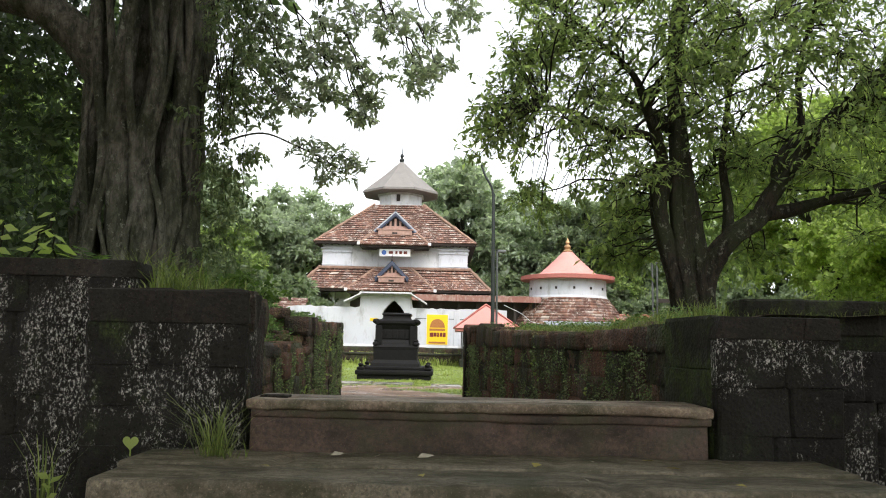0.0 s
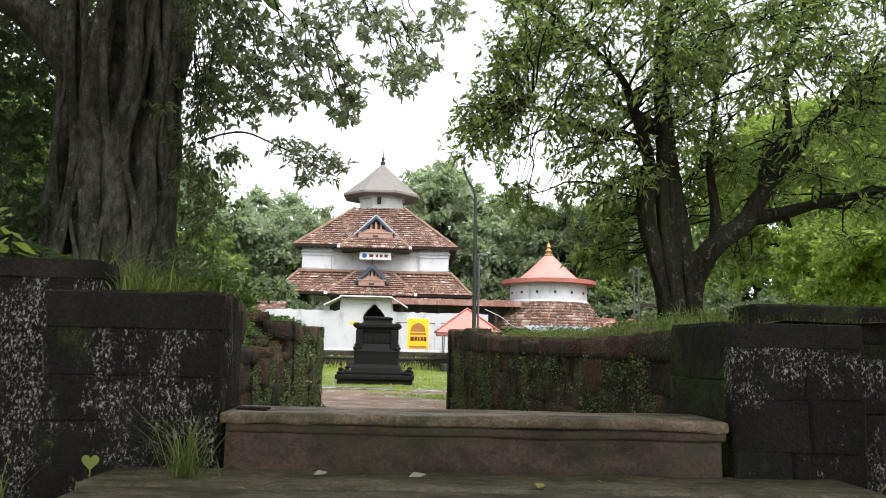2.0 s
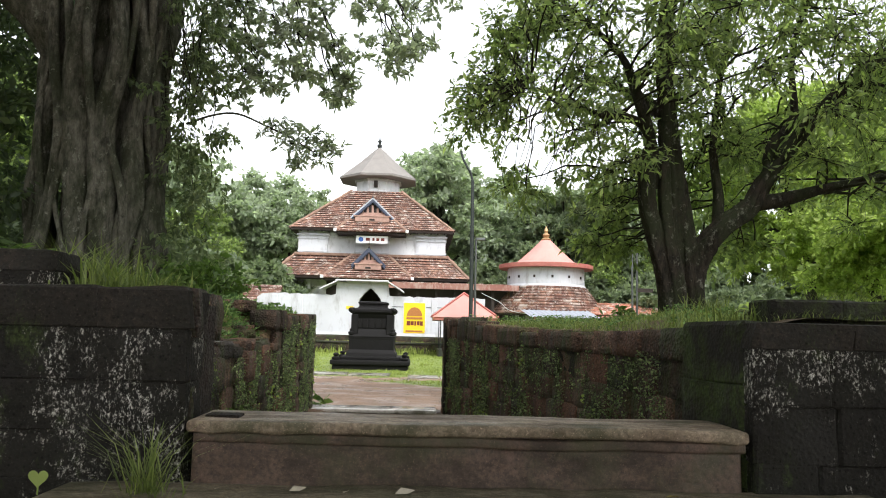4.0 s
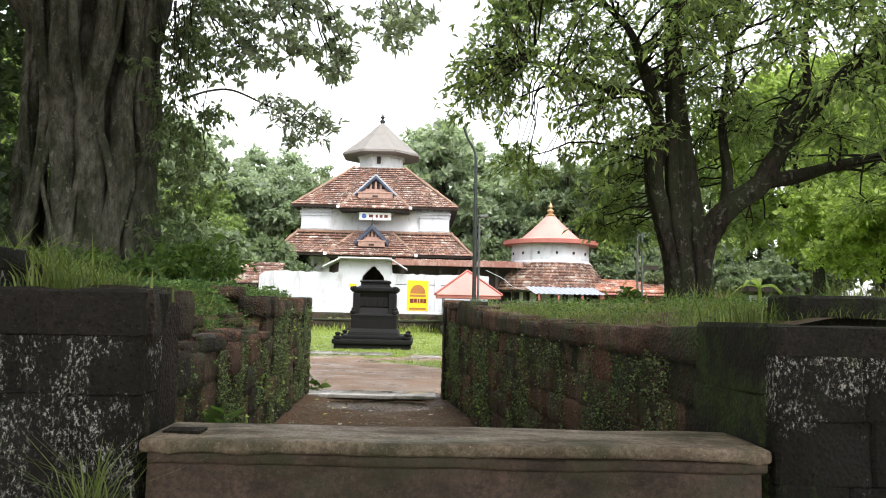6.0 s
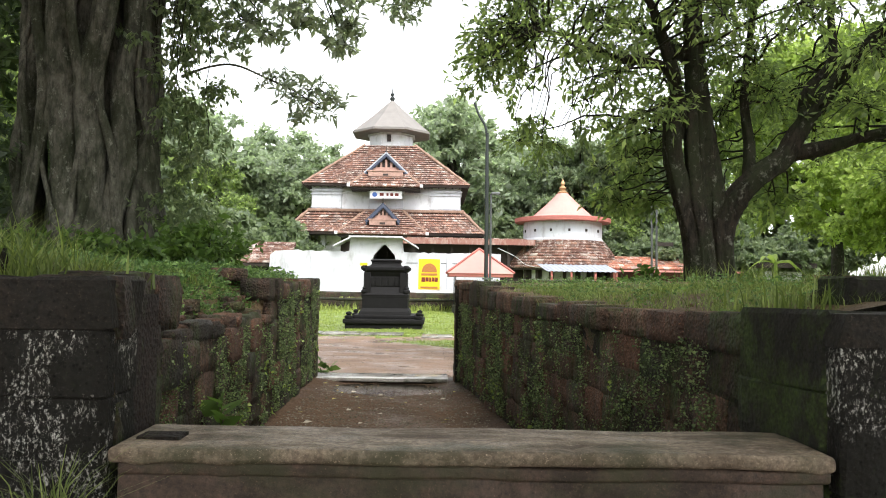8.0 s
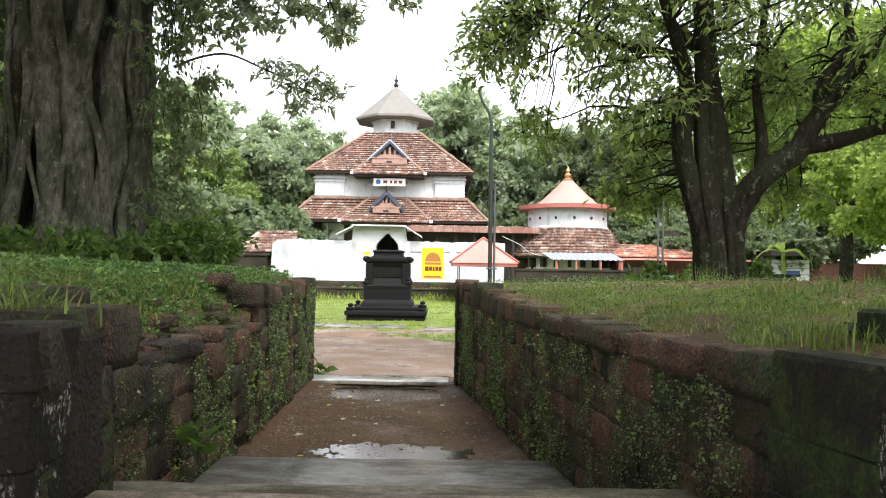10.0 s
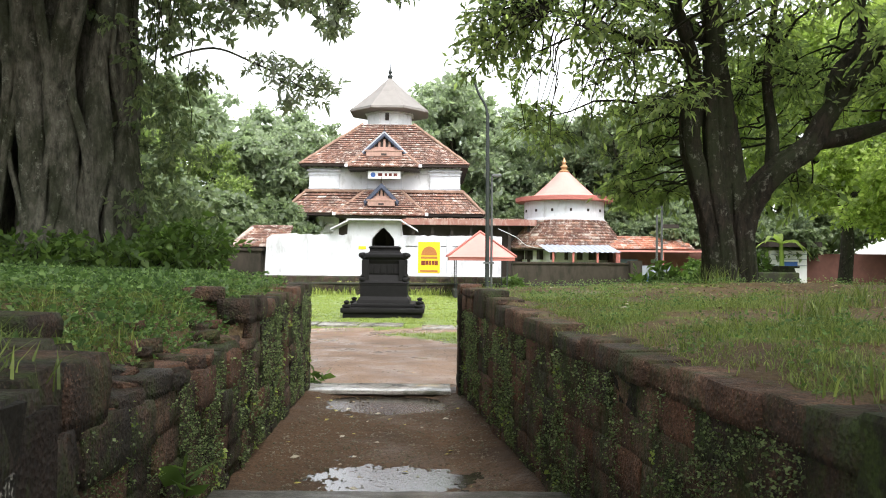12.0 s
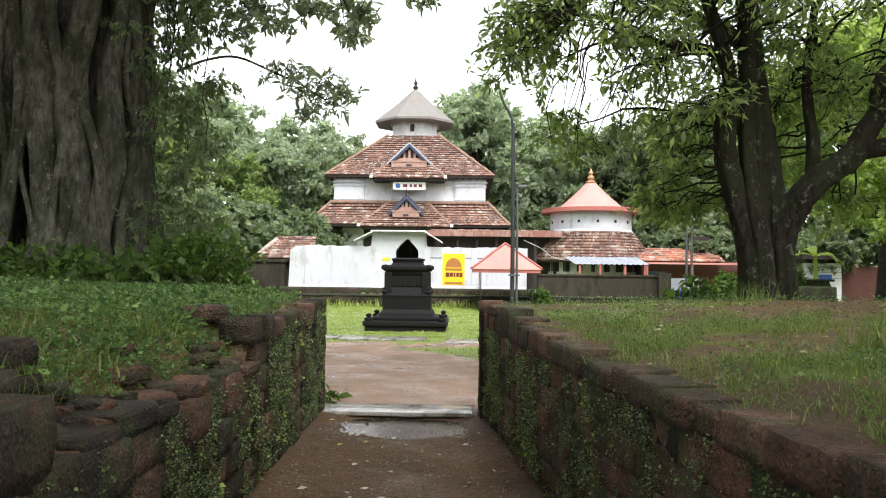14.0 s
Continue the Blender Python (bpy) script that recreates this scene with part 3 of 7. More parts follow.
def block_wall(name, p0, p1, z0, top, thick, label, kind_of="laterite", course=0.195, length=0.36, seed=1, core_in=0.05, loose=1.0, cap=None):
    """A wall of rough blocks from p0 to p1; its face lies on that line, its depth to the line's left. top: height along it."""
    g = np.random.default_rng(seed)
    a, b = Vector((*p0, 0)), Vector((*p1, 0))
    way = (b - a).normalized()
    n = Vector((-way.y, way.x, 0))
    span = (b - a).length
    bm = bmesh.new()
    cells = max(2, int(span / 0.3))
    for i in range(cells):
        s0, s1 = span * i / cells, span * (i + 1) / cells
        h = float(min(top(s0), top((s0 + s1) / 2), top(s1))) - 0.05
        q = [a + way * s0 + n * core_in, a + way * s1 + n * core_in, a + way * s1 + n * thick, a + way * s0 + n * thick]
        lo = [bm.verts.new((c.x, c.y, z0)) for c in q]
        hi = [bm.verts.new((c.x, c.y, h)) for c in q]
        bm.faces.new(hi)
        for k in range(4):
            bm.faces.new((lo[k], lo[(k + 1) % 4], hi[(k + 1) % 4], hi[k]))
    wall = tagged(part(name, bm, M["laterite_core"]), label, "wall", kind="structure")
    turn = Matrix.Rotation(math.atan2(way.y, way.x), 4, "Z")
    odd = np.random.default_rng(seed + 90)
    z, row = z0, 0
    while True:
        h = course * g.uniform(0.9, 1.12)
        s = -g.uniform(0, length * 0.5)
        any_here = False
        while s < span - 0.04:
            w = length * g.uniform(0.72, 1.3)
            s0, s1 = max(s, 0), min(s + w, span)
            if span - s1 < 0.12:
                s1 = span
            mid = (s0 + s1) / 2
            t = float(top(mid))
            s = s1 if s1 == span else s + w
            if s1 - s0 < 0.05 or t - z < 0.06:
                continue
            hh = h if t - z > h * (1.2 if cap else 1.45) else t - z
            any_here = True
            top_course = z + hh > t - 0.04
            depth = min(thick, 0.3) * g.uniform(0.85, 1.0)
            proud = loose * g.normal() * 0.010
            c = a + way * mid + n * (depth / 2 + proud)
            bare = kind_of == "laterite" and odd.uniform() < (0.16 if name.endswith("passage_left") and z > 0.72 and mid < 3.8 else 0.16)
            dark = kind_of == "laterite" and odd.uniform() < (0.62 if name.endswith("passage_left") else 0.22)
            look_of = cap if cap and top_course else "laterite_bare" if bare else "laterite_dark" if dark else kind_of
            if top_course and kind_of == "laterite":
                hh *= 1 + 0.09 * odd.normal()
                proud -= 0.03 * odd.uniform()
                c = a + way * mid + n * (depth / 2 + proud)
            ob = new("block", BLOCKS[look_of][g.integers(7)])
            ob.parent = wall
            tilt = Matrix.Rotation(loose * g.normal() * 0.012, 4, "Z") @ Matrix.Rotation(loose * g.normal() * 0.010, 4, "Y")
            ob.matrix_basis = (Matrix.Translation((c.x, c.y, z + hh / 2)) @ turn @ tilt
                               @ Matrix.Diagonal((s1 - s0 + 0.020, depth, hh + 0.016, 1)))
        z += h
        row += 1
        if not any_here or row > 14:
            return wall


RF = (right_wall_x(0.15), 0.15)
RN = (right_wall_x(-7.5), -7.5)
LN = (left_wall_x(-7.2) , -7.2)
LF = (left_wall_x(0.15), 0.15)
block_wall("wall_passage_left", LN, LF, -0.05, left_top, 0.42, "mossy laterite block wall with a broken, weedy top", seed=4, loose=1.0, core_in=0.022)
block_wall("wall_passage_right", RF, RN, -0.05, right_top, 0.42, "mossy red-brown laterite block wall along the sunken passage", seed=3, loose=0.8, core_in=0.022)
for kind, x, y, z, dx, dy, dz, turn in (("laterite", -0.72, -7.10, 1.27, 0.52, 0.40, 0.24, 0.08), ("laterite_dark", -1.15, -7.0, 1.36, 0.5, 0.4, 0.14, 0.3), ("laterite_dark", -1.38, -6.2, 1.24, 0.60, 0.36, 0.2, 0.25),
                                        ("laterite_dark", -1.8, -5.5, 1.32, 0.8, 0.36, 0.2, -0.1), ("laterite", -1.25, -3.3, 1.43, 0.36, 0.26, 0.12, 0.4), ("laterite_bare", -1.0, -6.4, 0.98, 0.34, 0.5, 0.2, 0.1)):
    ob = new("block", BLOCKS[kind][2])
    ob.parent = bpy.data.objects["wall_passage_left"]
    ob.matrix_basis = Matrix.Translation((x, y, z)) @ Matrix.Rotation(turn, 4, "Z") @ Matrix.Diagonal((dx, dy, dz, 1))
# broken bare blocks and rubble on the worn left wall top
g = np.random.default_rng(77)
for k in range(44):
    y = g.uniform(-6.9, -3.5)
    x = float(left_wall_x(y)) - abs(g.normal()) * 0.20 - 0.08
    q = g.uniform(0.05, 0.22)
    ob = new("block", BLOCKS["laterite_bare" if k % 3 == 0 else "laterite" if k % 3 == 1 else "laterite_dark"][int(g.integers(7))])
    ob.parent = bpy.data.objects["wall_passage_left"]
    zt = max(float(left_top(y + 7.2)), float(left_bank_z(np.array(x), np.array(y))))
    ob.matrix_basis = (Matrix.Translation((x, y, zt + 0.01)) @ Matrix.Rotation(g.uniform(0, 3), 4, "Z") @ Matrix.Rotation(g.normal() * 0.15, 4, "X")
                       @ Matrix.Diagonal((q * 1.3, q, q * g.uniform(0.3, 0.5), 1)))
# end faces towards the court
block_wall("wall_end_left", (LF[0] + 0.02, 0.16), (LF[0] - 2.2, 0.2), -0.05, lambda s: 1.38, 0.35, "weedy laterite wall end facing the court", seed=5)
block_wall("wall_end_right", (RF[0] + 6.0, 0.25), (RF[0] - 0.02, 0.16), -0.05, lambda s: 1.36, 0.35, "weedy laterite wall end facing the court", seed=6)
# gate piers beside the steps: front and inner faces, blackened plaster over blocks
block_wall("wall_pier_left", (-1.10, -8.05), (-0.34, -8.03), -0.2, lambda s: 1.365, 0.5, "black weather-stained gate pier with peeling white lime", "laterite_black", 0.205, 0.5, 7, 0.03, 0.25, "laterite_cap")
block_wall("wall_pier_left_side", (-0.335, -7.96), (-0.46, -7.18), -0.05, lambda s: 1.37 if s < 0.5 else 1.39, 0.4, "mossy inner face of the gate pier", "laterite_dark", 0.205, 0.36, 8, 0.05, 1.6)
block_wall("wall_pier_left_back", (-0.47, -7.18), (-0.80, -7.15), -0.05, lambda s: 1.36, 0.3, "back face of the gate pier", "laterite", 0.205, 0.42, 9)
block_wall("wall_pier_right", (1.985, -8.04), (2.585, -8.02), -0.2, lambda s: 1.29, 0.5, "black weather-stained gate pier with white lichen patches", "laterite_black", 0.22, 0.55, 10, 0.03, 0.25, "laterite_cap")
block_wall("wall_pier_right_side", (1.88, -7.45), (1.965, -7.96), -0.05, lambda s: 1.29, 0.4, "green mossy inner face of the gate pier", "laterite_moss", 0.22, 0.5, 11, 0.03, 0.4)
# outer retaining walls
block_wall("wall_front_left", (-7.5, -7.75), (-1.02, -7.75), -0.2, lambda s: 1.535, 0.4, "blackened laterite retaining wall with white lime remains", "laterite_black", 0.21, 0.5, 12, 0.03, 0.3, "laterite_cap")
block_wall("wall_front_right", (2.50, -7.80), (9.0, -7.70), -0.2, lambda s: 1.13, 0.3, "blackened laterite retaining wall", "laterite_black", 0.22, 0.5, 13, 0.03, 0.3)
block_wall("wall_front_right_upper", (2.36, -7.42), (9.0, -7.36), 1.0, lambda s: 1.42, 0.35, "moss-topped upper course of the retaining wall", "laterite_moss", 0.21, 0.5, 14, 0.03, 0.3)


# ---- steps ----
def worn_slab(name, x0, x1, y0, y1, z0, z1, parent=None, seed=0, round_front=0.03, material="step", rough=1.0):
    """A worn stone slab with a rounded front edge and an uneven top."""
    bm = boxed(x0, x1, y0, y1, z0, z1)
    long_edges = [e for e in bm.edges if abs(e.verts[0].co.x - e.verts[1].co.x) > 0.5]
    bmesh.ops.subdivide_edges(bm, edges=long_edges, cuts=46, use_grid_fill=True)
    bmesh.ops.bevel(bm, geom=[e for e in bm.edges if e.calc_length() > 0.004 and e.is_manifold and e.calc_face_angle() > 1.0],
                    offset=round_front, segments=3, affect="EDGES", profile=0.5)
    for v in bm.verts:
        q = Vector((v.co.x * 3.1, v.co.y * 3.1, v.co.z * 3.1 + 7 * seed))
        chip = max(0.0, noise.noise(q * 3.3) - 0.35) * 0.06 if v.co.y < y0 + 0.1 and v.co.z > z1 - 0.08 else 0.0
        v.co += Vector((0, 0.012 * noise.noise(q) + 0.6 * chip, 0.010 * noise.noise(q + Vector((9, 3, 1))) - chip)) * rough
    for f in bm.faces:
        f.smooth = True
    return part(name, bm, M[material], parent)


steps = thing("stone_steps", "worn damp stone steps with mossy stained treads", "steps", kind="structure")
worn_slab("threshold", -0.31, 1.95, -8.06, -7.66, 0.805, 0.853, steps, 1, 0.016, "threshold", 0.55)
# No recess is cut: a dark box paints the slot's inner shade.
part("drain_slot", boxed(-0.27, -0.13, -7.93, -7.83, 0.80, 0.861, 0.004), M["laterite_core"], steps, "dark box in the threshold for the shade inside a drain slot")
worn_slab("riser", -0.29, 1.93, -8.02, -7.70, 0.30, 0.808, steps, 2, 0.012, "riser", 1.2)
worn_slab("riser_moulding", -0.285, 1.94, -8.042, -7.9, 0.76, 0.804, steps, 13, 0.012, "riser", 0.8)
worn_slab("tread", -0.76, 2.45, -8.42, -7.99, 0.42, 0.606, steps, 3, 0.02)
worn_slab("tread", -0.72, 2.45, -8.80, -8.425, 0.42, 0.598, steps, 15, 0.022)
worn_slab("tread", -1.05, 2.75, -9.52, -8.80, 0.22, 0.41, steps, 4, 0.03)
worn_slab("tread", -1.25, 2.95, -10.22, -9.46, 0.03, 0.22, steps, 5, 0.03)
worn_slab("tread", -1.45, 3.15, -10.95, -10.16, -0.2, 0.03, steps, 6, 0.03)
worn_slab("tread", -0.70, 1.90, -7.74, -6.75, 0.30, 0.63, steps, 7, 0.03)
worn_slab("tread", -0.72, 1.86, -6.80, -6.05, 0.1, 0.42, steps, 8, 0.03)
worn_slab("tread", -0.78, 1.70, -6.10, -4.56, -0.1, 0.20, steps, 9, 0.02, "wet_slab")
sill = thing("door_slab", "pale worn stone slab laid across the passage end", "stone slab")
worn_slab("slab", -1.06, 0.90, -0.03, 0.55, 0.035, 0.085, sill, 10, 0.008, "slab", 0.35)
# Dark bed gives soiled side and shadow gap below the slab in one colour.
worn_slab("bed", -1.10, 0.98, 0.03, 0.60, -0.1, 0.036, sill, 11, 0.01, "riser")


paving = thing("paving", "pale wet flagstones lying in the lawn before the altar", "paving", kind="structure")
for k, (x0, x1, y0, y1) in enumerate(((-5.4, -4.1, 12.4, 13.6), (-4.05, -2.7, 12.3, 13.4), (-2.65, -1.5, 12.1, 13.3), (-1.45, -0.2, 12.0, 13.1), (0.35, 1.25, 11.3, 12.5), (1.3, 2.4, 11.2, 12.4))):
    worn_slab("flagstone", x0, x1, y0, y1, -0.25, -0.125, paving, 20 + k, 0.012, "slab", 0.8)


# ---- tiled roofs ----
def tiled_face(acc, bl, br, tr, tl, courses, width, thick=0.10, seed=0, curve=0.0, lips=None):
    """Rows of lapped clay tiles over a four-cornered roof face, given from the eave up."""
    g = np.random.default_rng(seed)
    bl, br, tr, tl = (np.array(p, dtype=float) for p in (bl, br, tr, tl))
    nrm = np.cross(br - bl, tl - bl)
    nrm /= np.linalg.norm(nrm)
    vs, fs, n = [], [], 0
    for k in range(courses):
        t0, t1 = k / courses, (k + 1.18) / courses
        a0, b0 = bl + (tl - bl) * t0, br + (tr - br) * t0
        a1, b1 = bl + (tl - bl) * min(t1, 1), br + (tr - br) * min(t1, 1)
        cols = max(1, int(np.linalg.norm(b0 - a0) / width))
        for c in range(cols):
            u0, u1 = c / cols + 0.0012, (c + 1) / cols - 0.0012
            lift = thick * (1 + 0.12 * g.normal())
            p = [a0 + (b0 - a0) * u0, a0 + (b0 - a0) * u1, a1 + (b1 - a1) * u1, a1 + (b1 - a1) * u0]
            sag = nrm * (-curve * math.sin(math.pi * t0))
            top4 = [p[0] + nrm * lift + sag, p[1] + nrm * lift + sag, p[2] + nrm * 0.01 + sag, p[3] + nrm * 0.01 + sag]
            low2 = [p[0] + sag - nrm * 0.02, p[1] + sag - nrm * 0.02]
            vs += top4 + low2
            fs += [(n, n + 1, n + 2, n + 3), (n + 4, n + 5, n + 1, n)]
            n += 6
    vs, fs = np.array(vs), np.array(fs)
    if lips is None:
        acc.add(vs, fs)
        return
    acc.add(vs, fs[0::2])
    lips.add(vs, fs[1::2])


def ridge(acc, a, b, r=0.14, seed=0):
    pts = np.linspace(a, b, max(3, int(np.linalg.norm(np.array(b) - np.array(a)) / 0.4)))
    g = np.random.default_rng(seed)
    v, f = tube(pts, [r * (1 + 0.15 * g.normal()) for _ in pts], 6)
    acc.add(v, f)


def hip_ridges(ends, parent, seed):
    for a, b in ends:
        acc = Gather()
        ridge(acc, a, b, 0.135, seed)
        part("hip_ridge", acc.mesh("hip_ridge"), M["ridge"], parent, "pale mortared hip ridge")


def under_roof(pairs):
    """A closed dark boarding under a hipped roof, from (half width, height, centre) rings."""
    bm = bmesh.new()
    rings = [[bm.verts.new((cx + sx * h, cy + sy * h, z)) for sx, sy in ((-1, -1), (1, -1), (1, 1), (-1, 1))] for h, z, cx, cy in pairs]
    for a, b in zip(rings, rings[1:]):
        for i in range(4):
            bm.faces.new((a[i], a[(i + 1) % 4], b[(i + 1) % 4], b[i]))
    bm.faces.new(list(reversed(rings[0])))
    bm.faces.new(rings[-1])
    return bm


def hip_roof(name, parent, cx, cy, h0, z0, h1, z1, courses, width, seed, material="tiles"):
    acc, lips, caps = Gather(), Gather(), []
    c0 = [(cx - h0, cy - h0, z0), (cx + h0, cy - h0, z0), (cx + h0, cy + h0, z0), (cx - h0, cy + h0, z0)]
    c1 = [(cx - h1, cy - h1, z1), (cx + h1, cy - h1, z1), (cx + h1, cy + h1, z1), (cx - h1, cy + h1, z1)]
    for i in range(4):
        j = (i + 1) % 4
        tiled_face(acc, c0[i], c0[j], c1[j], c1[i], courses, width, seed=seed + i, curve=0.12, lips=lips)
        caps.append((c0[i], c1[i]))
    roof = part(name, acc.mesh(name), M[material], parent, "weathered red-brown clay tiles with pale lichen")
    tagged(part("tile_edges", lips.mesh("tile_edges"), M["tile_lip_shade"], roof), kind="stuff")
    hip_ridges(caps, roof, seed)
    part("boarding", under_roof([(h0 - 0.05, z0 - 0.16, cx, cy), (h0 - 0.02, z0 - 0.04, cx, cy), (h1 - 0.1, z1 - 0.25, cx, cy)]), M["dark_wood"], roof)
    return roof


def gable(parent, cx, y, half, z0, apex, back, skirt_half, skirt_z, skirt_y, seed, bargeboard, top=None):
    """A small front gable over a tiled skirt that juts from the main roof."""
    acc, lips, caps = Gather(), Gather(), []
    s0, s1 = (cx - skirt_half, skirt_y, skirt_z), (cx + skirt_half, skirt_y, skirt_z)
    th, ty, tz = top or (half, y, z0)
    g0, g1 = (cx - th, ty, tz), (cx + th, ty, tz)
    zb = tz + 0.3
    rows = max(6, int(math.hypot(tz - skirt_z, ty - skirt_y) / 0.32))
    tiled_face(acc, s0, s1, g1, g0, rows, 0.34, seed=seed, lips=lips)
    tiled_face(acc, s1, (cx + skirt_half, back, skirt_z), (cx + th * 0.6, back, zb), g1, 6, 0.34, seed=seed + 1)
    tiled_face(acc, (cx - skirt_half, back, skirt_z), s0, g0, (cx - th * 0.6, back, zb), 6, 0.34, seed=seed + 2)
    tiled_face(acc, (cx + half + 0.18, y - 0.25, z0 - 0.16), (cx + half + 0.18, back, z0 - 0.16), (cx, back, apex), (cx, y - 0.25, apex), 6, 0.34, seed=seed + 3)
    tiled_face(acc, (cx - half - 0.18, back, z0 - 0.16), (cx - half - 0.18, y - 0.25, z0 - 0.16), (cx, y - 0.25, apex), (cx, back, apex), 6, 0.34, seed=seed + 4)
    ridge(acc, (cx, y - 0.2, apex + 0.05), (cx, back, apex + 0.05), 0.12, seed)
    caps += [(s0, g0), (s1, g1)]
    ridge(acc, s0, s1, 0.09, seed)
    hood = part("gable_roof", acc.mesh("gable_roof"), M["tiles"], parent, "small tiled entrance gable")
    tagged(part("tile_edges", lips.mesh("tile_edges"), M["tile_lip_shade"], hood), kind="stuff")
    hip_ridges(caps, hood, seed)
    for s in (-1, 1):
        part("hip_end", boxed(cx + s * skirt_half - 0.13, cx + s * skirt_half + 0.13, skirt_y - 0.12, skirt_y + 0.12, skirt_z - 0.1, skirt_z + 0.16, 0.05), M["lime_old"], hood)
    bm = bmesh.new()
    v = [bm.verts.new(p) for p in ((cx - half, y + 0.05, z0 - 0.05), (cx + half, y + 0.05, z0 - 0.05), (cx, y + 0.05, apex - 0.1),
                                   (cx - half, y + 0.3, z0 - 0.05), (cx + half, y + 0.3, z0 - 0.05), (cx, y + 0.3, apex - 0.1))]
    for f in ((0, 1, 2), (5, 4, 3), (0, 3, 4, 1), (1, 4, 5, 2), (2, 5, 3, 0)):
        bm.faces.new([v[i] for i in f])
    # Dark box added under the hood to give the shadow there.
    part("soffit", boxed(cx - skirt_half + 0.1, cx + skirt_half - 0.1, skirt_y + 0.12, back, skirt_z - 0.22, skirt_z - 0.08), M["dark_wood"], hood)
    part("gable_board", bm, M["dark_wood"], hood)
    bm = bmesh.new()
    box(bm, cx - half * 0.72, cx + half * 0.72, y - 0.12, y + 0.1, z0 - 0.02, z0 + 0.34, 0.03)
    for k in range(5):
        q = cx + (k - 2) * half * 0.27
        box(bm, q - 0.09, q + 0.09, y - 0.1, y + 0.1, z0 + 0.34, z0 + 0.34 + (apex - z0) * (0.42 - 0.12 * abs(k - 2)), 0.02)
    box(bm, cx - half * 0.92, cx + half * 0.92, y - 0.62, y + 0.1, z0 - 0.50, z0 - 0.02, 0.04)
    box(bm, cx - half * 1.0, cx + half * 1.0, y - 0.68, y + 0.1, z0 - 0.08, z0 + 0.02, 0.02)
    part("gable_slot", boxed(cx - 0.22, cx + 0.22, y - 0.64, y - 0.5, z0 - 0.42, z0 - 0.26), M["dark_wood"], hood)
    part("carving", bm, M["carving"], hood, "carved reddish timber figures panel")
    for s in (-1, 1):
        n = 14
        t = np.linspace(0, 1, n + 1)
        xs, zs = cx + s * (half + 0.2) * (1 - t), z0 - 0.15 + (apex - z0 + 0.15) * t
        dip = 0.30 + 0.10 * (np.arange(n + 1) % 2)
        ring = np.stack([np.stack([xs, 0 * xs + y - 0.3, zs], 1), np.stack([xs, 0 * xs + y - 0.3, zs - dip], 1),
                         np.stack([xs, 0 * xs + y - 0.2, zs - dip], 1), np.stack([xs, 0 * xs + y - 0.2, zs], 1)], 1).reshape(-1, 3)
        i, j = np.meshgrid(np.arange(n), np.arange(4), indexing="ij")
        bm = np_mesh("bargeboard", ring, np.stack([i * 4 + j, i * 4 + (j + 1) % 4, i * 4 + 4 + (j + 1) % 4, i * 4 + 4 + j], -1).reshape(-1, 4))
        part("bargeboard", bm, M["blue_wood"], hood, "blue scalloped bargeboard")
        part("barge_edge", boxed(-0.055, 0.055, -0.05, 0.05, 0, 1), M[bargeboard], hood).matrix_basis = (
            Matrix.Translation((cx + s * (half + 0.25), y - 0.27, z0 - 0.16))
            @ Matrix.Rotation(-s * math.atan2(half + 0.25, apex - z0 + 0.2), 4, "Y") @ Matrix.Diagonal((1, 1, math.hypot(half + 0.25, apex - z0 + 0.2), 1)))
    bm = lathe(bmesh.new(), [(0.05, apex), (0.09, apex + 0.12), (0.03, apex + 0.22), (0.015, apex + 0.6)], 10, cx, y - 0.2)
    part("gable_finial", bm, M["dark_wood"], hood)
    return hood


def moulded_wall(name, parent, x0, x1, y0, y1, z0, z1, material, bands):
    """A wall block with string courses; each band is (height, thickness, jut)."""
    bm = boxed(x0, x1, y0, y1, z0, z1)
    for z, t, j in bands:
        box(bm, x0 - j, x1 + j, y0 - j, y1 + j, z, z + t, 0.02)
    return part(name, bm, material, parent)


# ---- the two-tiered temple ----
CX, CY = -3.42, 59.1
temple = thing("temple", "two-tiered white temple with red clay tile roofs and metal cap", "temple", (0, 0, 0))
# lower storey
moulded_wall("lower_wall", temple, CX - 6.15, CX + 6.15, CY - 6.15, CY + 6.15, 0, 7.2, M["lime_old"], [(0.6, 0.25, 0.15), (4.0, 0.18, 0.1), (4.6, 0.2, 0.12)])
# Dark face before the wall paints the shade of the open gallery.
part("lower_recess", boxed(CX - 3.9, CX + 9.0, CY - 6.45, CY - 6.18, 2.6, 5.3), M["dark_wood"], temple, "dark timber face put in for the shade of the open gallery")
for sx in (-6.4, -5.2, -3.9, 4.2, 5.4, 6.4):
    part("pilaster", boxed(CX + sx - 0.22, CX + sx + 0.22, CY - 6.55, CY - 6.15, 0, 5.4, 0.03), M["lime_old"], temple)
part("flashing", boxed(CX - 6.5, CX + 6.5, CY - 6.62, CY - 6.3, 7.28, 7.52, 0.06), M["ridge"], temple, "pale mortar band where roof meets wall")
hip_roof("lower_roof", temple, CX, CY, 8.15, 5.45, 6.35, 7.45, 9, 0.36, 30)
